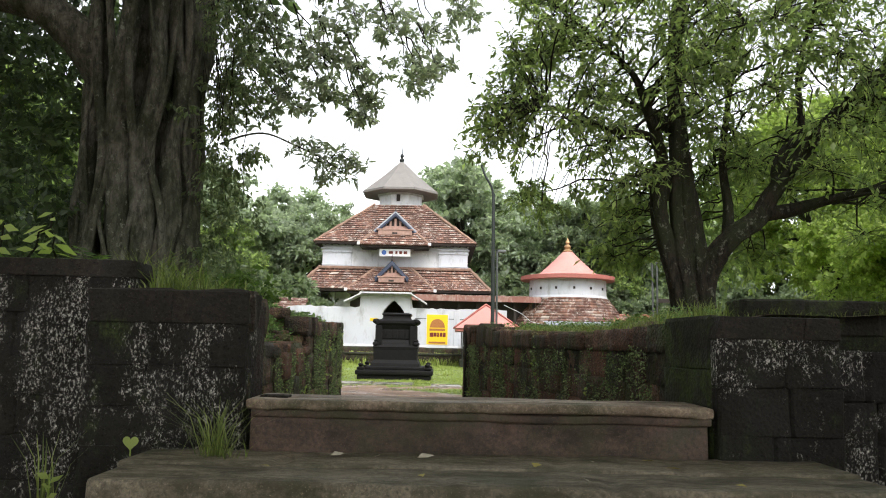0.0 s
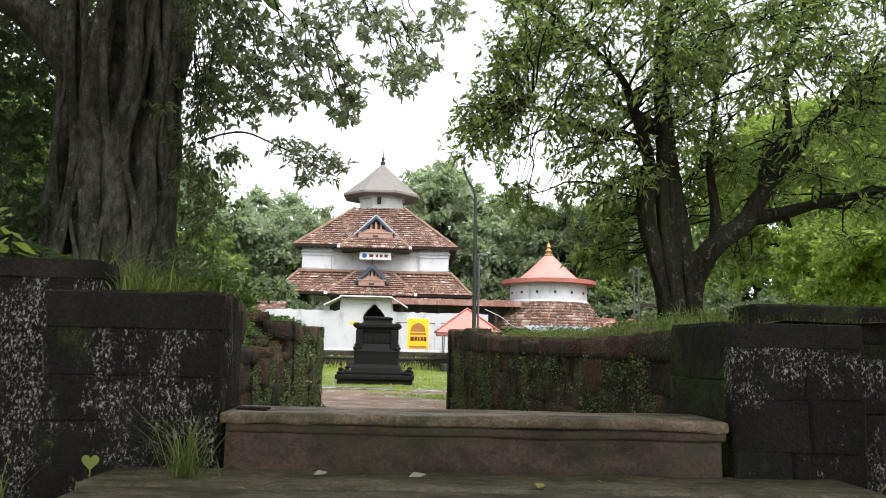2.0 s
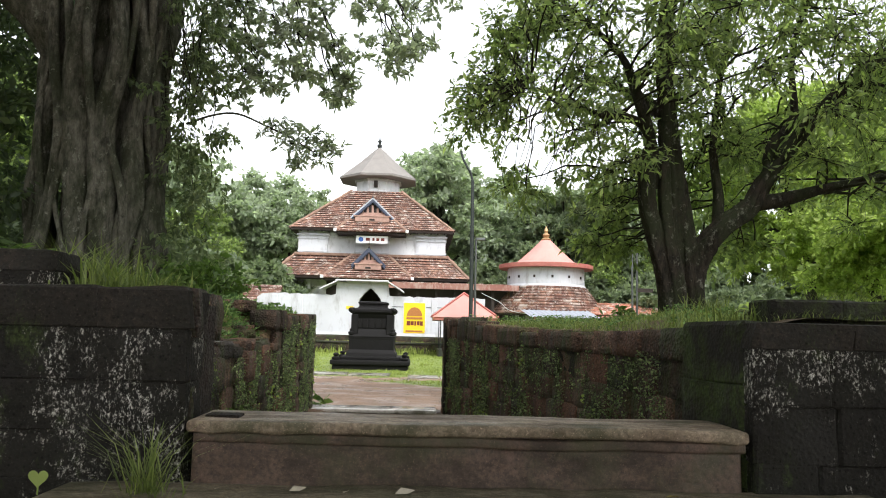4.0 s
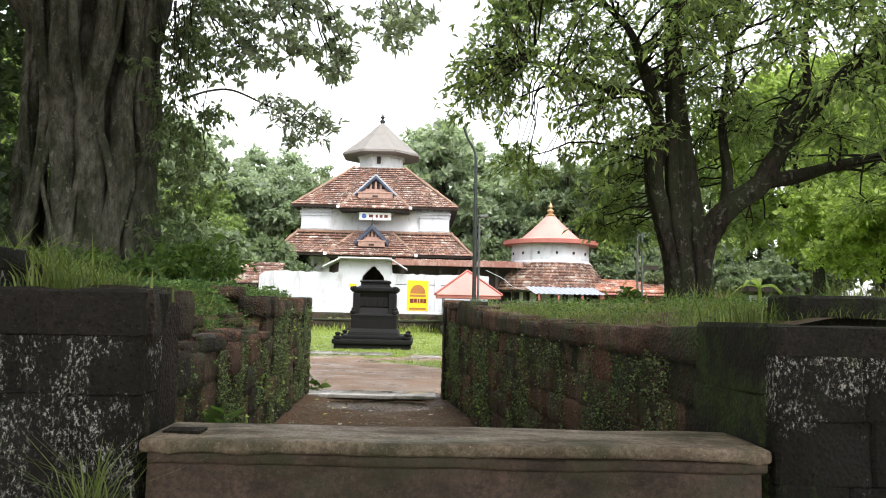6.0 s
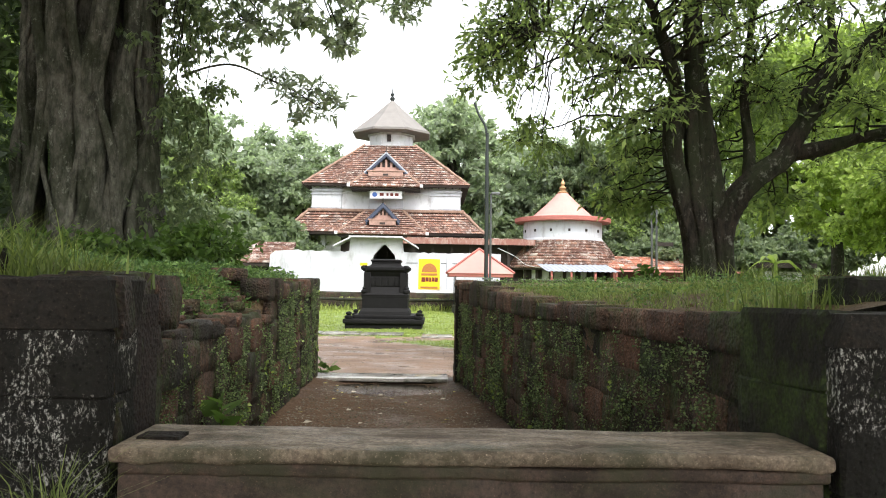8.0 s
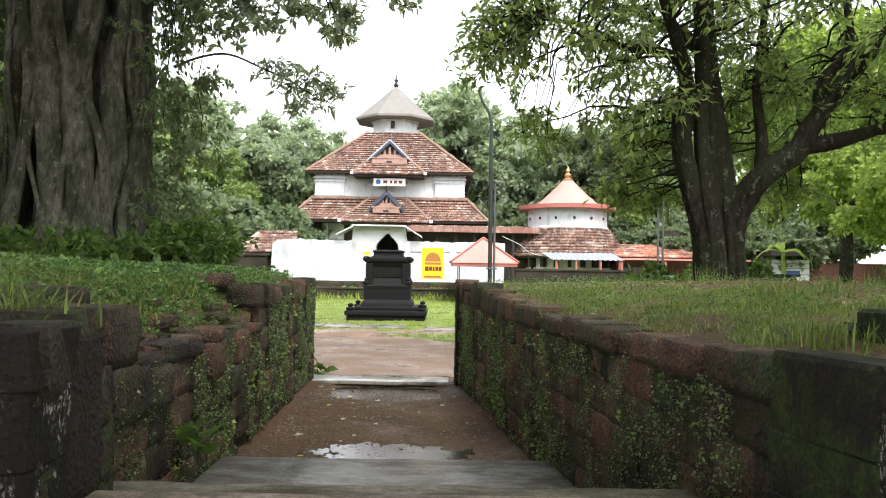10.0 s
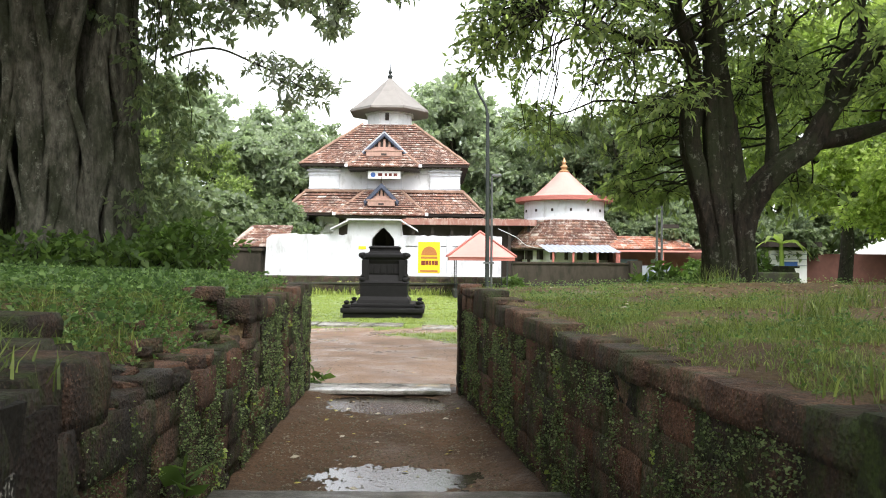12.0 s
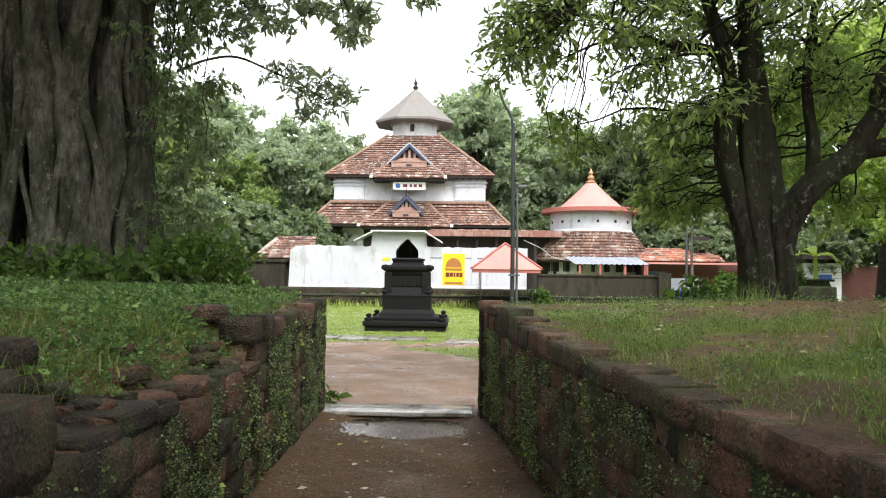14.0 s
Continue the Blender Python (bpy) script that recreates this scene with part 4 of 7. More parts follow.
# upper storey: corner blocks, recesses and a middle projection
moulded_wall("upper_wall", temple, CX - 5.9, CX + 5.9, CY - 5.9, CY + 5.9, 7.0, 9.8, M["lime_old"], [(8.85, 0.16, 0.1)])
for x0, x1, jut in ((-6.2, -3.75, 0.3), (-1.42, 1.42, 0.45), (3.75, 6.2, 0.3)):
    moulded_wall("corner_pavilion", temple, CX + x0, CX + x1, CY - 5.9 - jut, CY - 5.0, 7.0, 9.7, M["lime"],
                 [(7.38, 0.12, 0.10), (7.62, 0.08, 0.06), (8.72, 0.10, 0.09), (9.0, 0.14, 0.14), (9.3, 0.2, 0.06)])
    for k in range(int((x1 - x0) / 0.34)):
        part("dentil", boxed(CX + x0 + 0.12 + k * 0.34, CX + x0 + 0.27 + k * 0.34, CY - 6.0 - jut, CY - 5.9 - jut, 9.15, 9.3), M["lime"], temple)
hip_roof("upper_roof", temple, CX, CY, 6.9, 9.55, 2.25, 13.65, 19, 0.36, 40)
for k in range(24):
    x = CX - 6.6 + k * 0.574
    part("rafter_end", boxed(x, x + 0.12, CY - 6.8, CY - 5.9, 9.32, 9.46), M["dark_wood"], temple)
gable(temple, CX, CY - 7.0, 1.55, 10.6, 12.1, CY - 3.2, 2.95, 9.25, CY - 8.2, 50, "sheet_blue")
gable(temple, CX - 0.1, CY - 8.3, 1.15, 6.5, 7.75, CY - 6.0, 3.6, 5.3, CY - 9.6, 60, "blue_wood", (1.5, CY - 6.5, 7.4))
# name board
board = part("name_board", boxed(CX - 1.25, CX + 1.35, CY - 7.65, CY - 7.57, 8.30, 8.92, 0.01), M["paper_white"], temple, "white name board with illegible print")
for k, (x, w) in enumerate(((-0.45, 0.42), (0.1, 0.22), (0.42, 0.3), (0.8, 0.36))):
    part("print_bar", boxed(CX + x, CX + x + w * 0.8, CY - 7.665, CY - 7.65, 8.50, 8.74), M["print_red"], board)
bm = lathe(bmesh.new(), [(0.2, 0), (0.2, 0.012)], 24)
mark = part("emblem", bm, M["print_blue"], board)
mark.matrix_basis = Matrix.Translation((CX - 0.85, CY - 7.65, 8.61)) @ Matrix.Rotation(radians(90), 4, "X")
# drum and cap
bm = lathe(bmesh.new(), [(2.25, 13.2), (2.25, 13.75), (2.12, 13.8), (2.12, 14.7), (2.3, 14.75), (2.3, 15.1)], 8, CX, CY, radians(22.5))
part("drum", bm, M["lime_old"], temple, "whitewashed eight-sided drum")
part("drum_window", boxed(CX - 0.28, CX + 0.06, CY - 2.2, CY - 1.9, 14.05, 14.65), M["dark_wood"], temple)
bm = lathe(bmesh.new(), [(3.55, 14.85), (3.72, 14.95), (3.66, 15.12), (2.9, 15.75), (1.7, 16.75), (0.7, 17.7), (0.14, 18.2)], 8, CX, CY, radians(22.5))
cap = part("cap_roof", bm, M["copper"], temple, "grey-brown sheet metal conical cap")
bm = lathe(bmesh.new(), [(3.5, 14.86), (3.74, 14.9), (3.76, 15.08), (3.5, 15.1)], 8, CX, CY, radians(22.5))
part("cap_rim", bm, M["copper"], cap)
bm = lathe(bmesh.new(), [(0.16, 18.15), (0.26, 18.4), (0.1, 18.6), (0.2, 18.8), (0.06, 19.0), (0.02, 19.7)], 14, CX, CY)
part("finial", bm, M["steel_dark"], temple)
# long low roof beside the temple
gallery = thing("gallery", "low long gallery with a rusty red sheet eave", "building")
acc = Gather()
tiled_face(acc, (-1.5, 47.2, 4.72), (8.2, 47.2, 4.72), (8.2, 50.0, 5.02), (-1.5, 50.0, 5.02), 5, 0.4, seed=70)
part("roof", acc.mesh("roof"), M["tiles"], gallery)
part("eave", boxed(-1.7, 8.3, 47.0, 47.12, 4.42, 4.85), M["rust"], gallery, "rust-red sheet eave")
part("wall", boxed(-1.2, 7.8, 48.4, 49.8, 0, 4.75), M["dark_wood"], gallery)
for k in range(7):
    part("post", boxed(-1.0 + 1.45 * k, -0.8 + 1.45 * k, 47.5, 47.7, 0, 4.6), M["dark_wood"], gallery)

# ---- the whitewashed enclosure wall and its plinth ----
WY = 31.0
pl = thing("plinth", "long low mossy dark stone plinth along the white wall", "plinth", kind="structure")
part("tier", boxed(-10.5, 9.5, 29.2, 31.3, -0.1, 0.52, 0.04), M["plinth"], pl)
part("tier", boxed(-9.2, 5.2, 30.1, 31.4, 0.5, 0.90, 0.04), M["plinth"], pl)
part("curb", boxed(-10.6, 9.6, 29.1, 29.45, 0.50, 0.60, 0.03), M["plinth"], pl)
block_wall("wall_plinth", (-10.5, 29.16), (9.5, 29.16), -0.15, lambda s: 0.5 + 0.03 * math.sin(1.7 * s), 0.4, "rough dark stone face of the low plinth", "laterite_dark", 0.30, 0.62, 15, 0.06, 1.6)
block_wall("wall_plinth_upper", (-9.2, 30.06), (5.2, 30.06), 0.5, lambda s: 0.88 + 0.02 * math.sin(2.3 * s), 0.4, "rough dark upper course of the plinth", "laterite_dark", 0.36, 0.7, 16, 0.06, 1.2)
bm = bmesh.new()
prof = [(-8.33, 0.85), (-8.28, 2.0), (-8.24, 2.86), (-7.95, 3.06), (-6.0, 3.12), (-5.0, 3.06), (-3.95, 3.12), (-3.92, 3.8), (-1.1, 3.86), (-1.0, 3.1), (0.8, 3.07), (2.6, 3.09), (4.3, 3.05), (4.3, 0.8)]
jag = np.random.default_rng(12)
rough = []
for (xa, za), (xb, zb) in zip(prof, prof[1:]):
    n = max(1, int((xb - xa) / 0.22)) if min(za, zb) > 2.9 else 1
    for i in range(n):
        rough.append((xa + (xb - xa) * i / n, za + (zb - za) * i / n + (0.03 * jag.normal() if n > 1 and i else 0)))
DX, ARCH = -2.05, [(0.60, 2.77), (0.57, 2.90), (0.46, 3.03), (0.36, 3.17), (0.22, 3.30), (0.12, 3.42), (0.0, 3.49)]
prof = rough + [prof[-1], (DX + 0.60, 0.8)] + [(DX + x, z) for x, z in ARCH] + [(DX - x, z) for x, z in ARCH[-2::-1]] + [(DX - 0.60, 0.8)]
f0 = [bm.verts.new((x, WY, z)) for x, z in prof]
f1 = [bm.verts.new((x, WY + 0.5, z)) for x, z in prof]
bm.faces.new(f0)
bm.faces.new(list(reversed(f1)))
for i in range(len(prof)):
    j = (i + 1) % len(prof)
    bm.faces.new((f0[j], f0[i], f1[i], f1[j]))
ww = tagged(part("wall_white", bm, M["lime"]), "whitewashed enclosure wall with stained, chipped edges", "wall", kind="structure")
for s, xa, xb, za, zb in ((0, -4.8, -3.85, 3.40, 3.88), (1, -1.1, -0.2, 3.90, 3.36)):
    bm = bmesh.new()
    q = [bm.verts.new(p) for p in ((xa, WY - 0.5, za), (xb, WY - 0.5, zb), (xb, WY + 0.9, zb), (xa, WY + 0.9, za),
                                   (xa, WY - 0.5, za - 0.07), (xb, WY - 0.5, zb - 0.07), (xb, WY + 0.9, zb - 0.07), (xa, WY + 0.9, za - 0.07))]
    for f in ((0, 1, 2, 3), (7, 6, 5, 4), (0, 4, 5, 1), (1, 5, 6, 2), (2, 6, 7, 3), (3, 7, 4, 0)):
        bm.faces.new([q[i] for i in f])
    part("porch_eave", bm, M["lime_old"], ww)
part("porch_top", boxed(-3.95, -1.05, WY - 0.5, WY + 0.9, 3.84, 3.92, 0.02), M["lime_old"], ww)
part("niche", boxed(-4.15, -3.93, WY + 0.1, WY + 0.4, 3.05, 3.6), M["dark_wood"], ww)
for x in (-7.3, -5.9, -1.0, 1.5, 2.6):
    part("pilaster", boxed(x - 0.16, x + 0.16, WY - 0.05, WY + 0.02, 0.88, 3.02, 0.02), M["lime"], ww)
for xa, xb in ((-8.2, DX - 0.62), (DX + 0.62, 4.25)):
    part("foot", boxed(xa, xb, WY - 0.09, WY + 0.02, 0.80, 1.02, 0.03), M["lime_old"], ww, "stained chipped foot of the wall")
for xa, xb in ((DX - 0.9, DX - 0.64), (DX + 0.64, DX + 0.9)):
    part("gate_side", boxed(xa, xb, WY + 0.51, WY + 3.2, 0.5, 3.6), M["dark_wood"], ww)
part("gate_ceiling", boxed(DX - 0.9, DX + 0.9, WY + 0.51, WY + 3.2, 3.6, 3.75), M["dark_wood"], ww)
for xa, xb in ((DX - 0.63, DX - 0.01), (DX + 0.01, DX + 0.63)):
    part("gate_door", boxed(xa, xb, WY + 2.6, WY + 2.68, 0.9, 3.59, 0.01), M["dark_wood"], ww, "closed dark timber gate leaf")
part("gate_floor", boxed(DX - 0.63, DX + 0.63, WY + 0.42, WY + 3.2, 0.6, 0.92), M["plinth"], ww)
part("plate", boxed(-3.35, -2.95, WY - 0.02, WY, 2.32, 2.48), M["yellow"], ww, "small yellowed plate")
part("cable_run", boxed(-0.9, 4.2, WY - 0.025, WY, 2.49, 2.52), M["steel_dark"], ww)
poster = thing("banner", "yellow printed banner with brown motif on the white wall", "banner")
part("cloth", boxed(-0.17, 1.0, WY - 0.05, WY - 0.02, 1.08, 2.74), M["yellow"], poster)
part("border", boxed(-0.21, 1.04, WY - 0.035, WY - 0.012, 1.04, 2.78), M["lime_old"], poster)
bm = bmesh.new()
arc = [(0.42 + 0.42 * math.cos(t), 2.02 + 0.48 * math.sin(t)) for t in np.linspace(0, math.pi, 18)]
f0 = [bm.verts.new((x, WY - 0.062, z)) for x, z in arc]
f1 = [bm.verts.new((x, WY - 0.05, z)) for x, z in arc]
bm.faces.new(list(reversed(f0)))
for i in range(len(arc)):
    j = (i + 1) % len(arc)
    bm.faces.new((f0[i], f0[j], f1[j], f1[i]))
part("picture", bm, M["print_brown"], poster, "brown domed picture")
for k, (x, w) in enumerate(((0.0, 0.2), (0.22, 0.17), (0.42, 0.1), (0.56, 0.15), (0.73, 0.16))):
    part("print_bar", boxed(x, x + w, WY - 0.062, WY - 0.05, 1.5 + 0.02 * (k % 2), 1.74), M["print_red"], poster)
part("print_bar", boxed(-0.02, 0.86, WY - 0.062, WY - 0.05, 1.84, 1.96), M["print_brown"], poster)
part("print_bar", boxed(-0.05, 0.88, WY - 0.062, WY - 0.05, 1.14, 1.24), M["print_brown"], poster)

# ---- the stone altar ----
altar = thing("altar_stone", "tall black carved granite offering altar on a stepped base", "altar", (-1.0, 16.6, 0))
AX = 0.0
part("base_slab", boxed(-1.30, 1.30, -1.30, 1.30, -0.35, 0.0, 0.03), M["granite"], altar)
part("base_moulding", boxed(-1.37, 1.37, -1.37, 1.37, 0.0, 0.17, 0.05), M["granite"], altar)
part("base_step", boxed(-1.06, 1.06, -1.06, 1.06, 0.16, 0.29, 0.04), M["granite"], altar)
part("pedestal", lathe(bmesh.new(), [(1.26, 0.27), (1.22, 0.40), (1.10, 0.52), (1.12, 0.9), (1.15, 0.98), (1.06, 1.05)], 4, 0, 0, radians(45)), M["granite"], altar)
part("plinth_moulding", boxed(-0.80, 0.80, -0.80, 0.80, 0.86, 1.02, 0.05), M["granite"], altar)
bm = lathe(bmesh.new(), [(1.08, 1.0), (0.98, 1.08), (0.93, 1.16), (0.86, 1.25), (0.90, 1.45), (0.90, 1.62), (0.98, 1.72), (1.02, 1.80)], 4, 0, 0, radians(45))
for sx, sy in ((-1, -1), (1, -1), (1, 1), (-1, 1)):
    box(bm, sx * 0.62 - 0.12, sx * 0.62 + 0.12, sy * 0.62 - 0.12, sy * 0.62 + 0.12, 1.05, 1.75, 0.02)
part("shaft", bm, M["granite"], altar)
bm = lathe(bmesh.new(), [(0.98, 1.74), (1.06, 1.80), (1.10, 1.84), (1.10, 1.92), (1.00, 1.95), (0.76, 1.99), (0.70, 2.04), (0.70, 2.12), (0.75, 2.14), (0.75, 2.19), (0.58, 2.22)], 4, 0, 0, radians(45))
for sx, sy in ((-1, -1), (1, -1), (1, 1), (-1, 1)):
    bmesh.ops.create_icosphere(bm, subdivisions=2, radius=0.09, matrix=Matrix.Translation((sx * 0.76, sy * 0.76, 1.9)))
part("cornice", bm, M["granite"], altar)
part("cap_moulding", boxed(-0.47, 0.47, -0.47, 0.47, 2.0, 2.06, 0.025), M["granite"], altar)
for sx, sy in ((-1, -1), (1, -1), (1, 1), (-1, 1)):
    part("knob", lathe(bmesh.new(), [(0.10, 0.16), (0.15, 0.20), (0.15, 0.25), (0.06, 0.29), (0.10, 0.33), (0.10, 0.37), (0.03, 0.41)], 14, sx * 1.18, sy * 1.18), M["granite"], altar)
    part("knob", lathe(bmesh.new(), [(0.06, 1.0), (0.11, 1.06), (0.11, 1.12), (0.05, 1.17), (0.07, 1.21), (0.02, 1.26)], 14, sx * 0.72, sy * 0.72), M["granite"], altar)
    part("cornice_leaf", boxed(sx * 0.70 - 0.08, sx * 0.70 + 0.08, sy * 0.70 - 0.08, sy * 0.70 + 0.08, 1.78, 1.99, 0.04), M["granite"], altar)
for sy in (-1, 1):
    for k in range(5):
        part("carved_panel", boxed(-0.56 + 0.225 * k, -0.39 + 0.225 * k, sy * 0.625 - 0.02, sy * 0.625 + 0.02, 1.28, 1.58, 0.012), M["granite"], altar)

# ---- the red-roofed shelter ----
hut = thing("shelter", "small open shelter with red pyramid sheet roof on thin posts", "shelter", (2.92, 27.55, 0))
acc = bmesh.new()
c = [(-1.62, -1.6), (1.62, -1.6), (1.62, 1.6), (-1.62, 1.6)]
lo = [acc.verts.new((x, y, 1.92)) for x, y in c]
ap = acc.verts.new((0, 0, 3.15))
for i in range(4):
    acc.faces.new((lo[i], lo[(i + 1) % 4], ap))
acc.faces.new(list(reversed(lo)))
part("roof", acc, M["pink"], hut)
part("fascia", boxed(-1.55, 1.55, -1.55, 1.55, 1.76, 1.92, 0.01), M["pink_dark"], hut)
for i, (x, y) in enumerate(c):
    v, f = tube(np.linspace((x, y, 1.96), (0, 0, 3.19), 4), [0.05] * 4, 6)
    part("ridge_cap", np_mesh("ridge_cap", v, f), M["pink_dark"], hut)
    part("post", boxed(x * 0.74 - 0.025, x * 0.74 + 0.025, y * 0.9 - 0.025, y * 0.9 + 0.025, 0, 1.8), M["steel_dark"], hut)
part("curb", boxed(-1.3, 1.3, -1.4, 1.3, 0, 0.35, 0.03), M["plinth"], hut)

# ---- the round shrine and its enclosure ----
SX, SY = 10.85, 50.0
shrine = thing("round_shrine", "round white shrine with pink conical cap and clay tile skirt", "shrine")
bm = lathe(bmesh.new(), [(3.95, 0), (3.95, 0.7), (3.8, 0.75), (3.8, 3.2)], 40, SX, SY)
part("wall", bm, M["lime_old"], shrine)
for k in range(26):
    a = 2 * math.pi * k / 26
    x, y = SX + 4.1 * math.cos(a), SY + 4.1 * math.sin(a)
    ob = part("bracket", boxed(-0.12, 0.12, -0.3, 0.3, 1.9, 2.9), M["dark_wood"], shrine)
    ob.matrix_basis = Matrix.Translation((x, y, 0)) @ Matrix.Rotation(a + math.pi / 2, 4, "Z")
acc = Gather()
n = 40
for k in range(n):
    a, b = 2 * math.pi * k / n, 2 * math.pi * (k + 1) / n
    tiled_face(acc, (SX + 4.85 * math.cos(a), SY + 4.85 * math.sin(a), 2.72), (SX + 4.85 * math.cos(b), SY + 4.85 * math.sin(b), 2.72),
               (SX + 3.15 * math.cos(b), SY + 3.15 * math.sin(b), 4.95), (SX + 3.15 * math.cos(a), SY + 3.15 * math.sin(a), 4.95), 10, 0.36, seed=80 + k)
part("skirt_roof", acc.mesh("skirt_roof"), M["tiles"], shrine, "weathered clay tile skirt roof")
part("skirt_boarding", lathe(bmesh.new(), [(4.8, 2.58), (4.83, 2.7), (3.1, 4.8)], 40, SX, SY), M["dark_wood"], shrine)
part("drum", lathe(bmesh.new(), [(3.25, 4.6), (3.22, 4.95), (3.1, 5.1), (3.08, 6.5)], 40, SX, SY), M["lime"], shrine, "whitewashed drum with small square vents")
for k in range(14):
    a = 2 * math.pi * (k + 0.5) / 14
    ob = part("vent", boxed(-0.08, 0.08, -0.08, 0.06, 5.55, 5.75), M["dark_wood"], shrine)
    ob.matrix_basis = Matrix.Translation((SX + 3.07 * math.cos(a), SY + 3.07 * math.sin(a), 0)) @ Matrix.Rotation(a + math.pi / 2, 4, "Z")
cone = part("cone_roof", lathe(bmesh.new(), [(3.7, 6.64), (2.55, 6.84), (2.28, 6.98), (1.7, 7.5), (1.1, 8.05), (0.42, 8.75), (0.3, 8.8)], 40, SX, SY), M["pink"], shrine, "pink painted conical cap")
part("cone_rim", lathe(bmesh.new(), [(3.6, 6.36), (3.78, 6.38), (3.8, 6.68), (3.6, 6.72)], 40, SX, SY), M["pink_dark"], cone)
part("finial", lathe(bmesh.new(), [(0.36, 8.7), (0.42, 8.85), (0.2, 9.0), (0.3, 9.2), (0.12, 9.4), (0.18, 9.55), (0.02, 9.95)], 16, SX, SY), M["gold"], shrine, "brass pot finial")
for nm, x0, x1, y0, y1 in (("wall_enclosure", 5.4, 12.9, 36.0, 36.35), ("wall_enclosure_side", 12.6, 12.95, 36.36, 46)):
    w = tagged(part(nm, boxed(x0, x1, y0, y1, -0.1, 1.62), M["dark_wall"]), "damp dark plastered enclosure wall with a coping", "wall", kind="structure")
    part("coping", boxed(x0 - 0.06, x1 + 0.06, y0 - 0.08, y1 + 0.08, 1.60, 1.72, 0.02), M["dark_wall"], w)
part("pier", boxed(12.4, 13.1, 35.6, 36.5, -0.1, 1.85, 0.02), M["dark_wall"], bpy.data.objects["wall_enclosure"])
awn = thing("awning", "blue-grey corrugated sheet awning on red posts", "awning")
pts = []
for k in range(61):
    x = 8.6 + 5.2 * k / 60
    pts.append((x, 0.03 * math.cos(k * 1.5)))
v = np.array([[(x, 43.2, 2.42 + d) for x, d in pts], [(x - 0.45, 45.4, 2.98 + d) for x, d in pts]]).reshape(-1, 3)
i = np.arange(60)
part("sheet", np_mesh("sheet", v, np.stack([i, i + 1, i + 62, i + 61], 1)), M["sheet_blue"], awn)
for x in (9.0, 10.4, 12.1, 13.6):
    part("post", boxed(x - 0.07, x + 0.07, 43.3, 43.45, 0, 2.42), M["pink_dark"], awn)

# ---- buildings at the sides ----
low = thing("low_house", "low house with an orange tile roof and a pinkish sheet eave", "house")
acc = Gather()
tiled_face(acc, (13.6, 45.5, 2.75), (19.6, 45.5, 2.75), (19.6, 48.5, 3.75), (13.6, 48.5, 3.75), 6, 0.4, seed=90)
part("roof", acc.mesh("roof"), M["tiles_red"], low)
part("sheet_eave", boxed(13.4, 23.0, 44.2, 45.6, 2.5, 2.62), M["pink"], low).rotation_euler = (radians(0), 0, 0)
part("wall", boxed(13.8, 22.6, 46.0, 48.4, 0, 2.75), M["brick"], low)
part("door", boxed(14.2, 15.6, 45.9, 46.0, 0, 2.0), M["blue_paint"], low)
for x in (13.6, 16.9, 22.4):
    part("post", boxed(x, x + 0.14, 44.3, 44.44, 0, 2.5), M["pink_dark"], low)
gate = thing("metal_gate", "grey-white metal sheet gate with a blue band", "gate")
part("leaf", boxed(13.3, 15.3, 37.0, 37.06, 0.1, 1.55), M["sheet_blue"], gate)
part("band", boxed(13.3, 15.3, 36.98, 37.0, 0.35, 0.85), M["print_blue"], gate)
shed = thing("shed", "white sheet-walled shed under a dark roof", "shed")
part("wall", boxed(25.0, 27.6, 45.0, 48.0, 0, 2.7), M["paper_white"], shed)
for z in (1.6, 2.05, 2.4):
    part("rib", boxed(25.0, 27.6, 44.96, 45.0, z, z + 0.05), M["sheet_blue"], shed)
part("window", boxed(25.8, 26.9, 44.95, 45.0, 1.45, 1.9), M["print_blue"], shed)
part("roof", boxed(24.4, 28.2, 44.0, 48.6, 2.95, 3.3), M["dark_wood"], shed)
par = thing("parapet", "low plastered wall with a sloping end, coloured dark for shade", "wall")
bm = bmesh.new()
f0 = [bm.verts.new((x, 32.0, z)) for x, z in ((15.5, -0.1), (21.3, -0.1), (20.7, 1.0), (20.5, 1.5), (15.5, 1.5))]
f1 = [bm.verts.new((v.co.x, 32.5, v.co.z)) for v in f0]
bm.faces.new(f0)
bm.faces.new(list(reversed(f1)))
for i in range(5):
    j = (i + 1) % 5
    bm.faces.new((f0[j], f0[i], f1[i], f1[j]))
# The dark mossy plaster puts this wall's shade into its colour.
part("body", bm, M["laterite_moss"], par)
part("coping", boxed(15.4, 20.75, 31.9, 32.6, 1.5, 1.62, 0.02), M["laterite_moss"], par)
w = tagged(part("wall_brick", boxed(27.8, 36, 46.0, 46.3, 0, 2.5), M["brick"]), "plain red brick wall", "wall", kind="structure")
w = tagged(part("wall_dark_side", boxed(10.2, 12.1, 14.0, 14.6, -0.3, 1.46, 0.05), M["laterite_moss"]), "dark mossy broken masonry wall", "wall", kind="structure")
wl_ = tagged(part("wall_left_court", boxed(-22, -8.6, 31.2, 31.6, -0.1, 2.2), M["dark_wall"]), "damp dark enclosure wall with a coping", "wall", kind="structure")
part("coping", boxed(-22, -8.5, 31.1, 31.7, 2.18, 2.34, 0.02), M["dark_wall"], wl_)
lh = thing("left_hut", "small hut with an old clay tile roof behind the wall", "hut")
acc = Gather()
tiled_face(acc, (-10.6, 33.0, 2.45), (-7.6, 33.0, 2.45), (-7.6, 35.0, 3.55), (-9.9, 35.0, 3.55), 7, 0.36, seed=95)
ridge(acc, (-10.6, 33, 2.5), (-9.9, 35, 3.6))
ridge(acc, (-9.9, 35, 3.6), (-7.6, 35, 3.6))
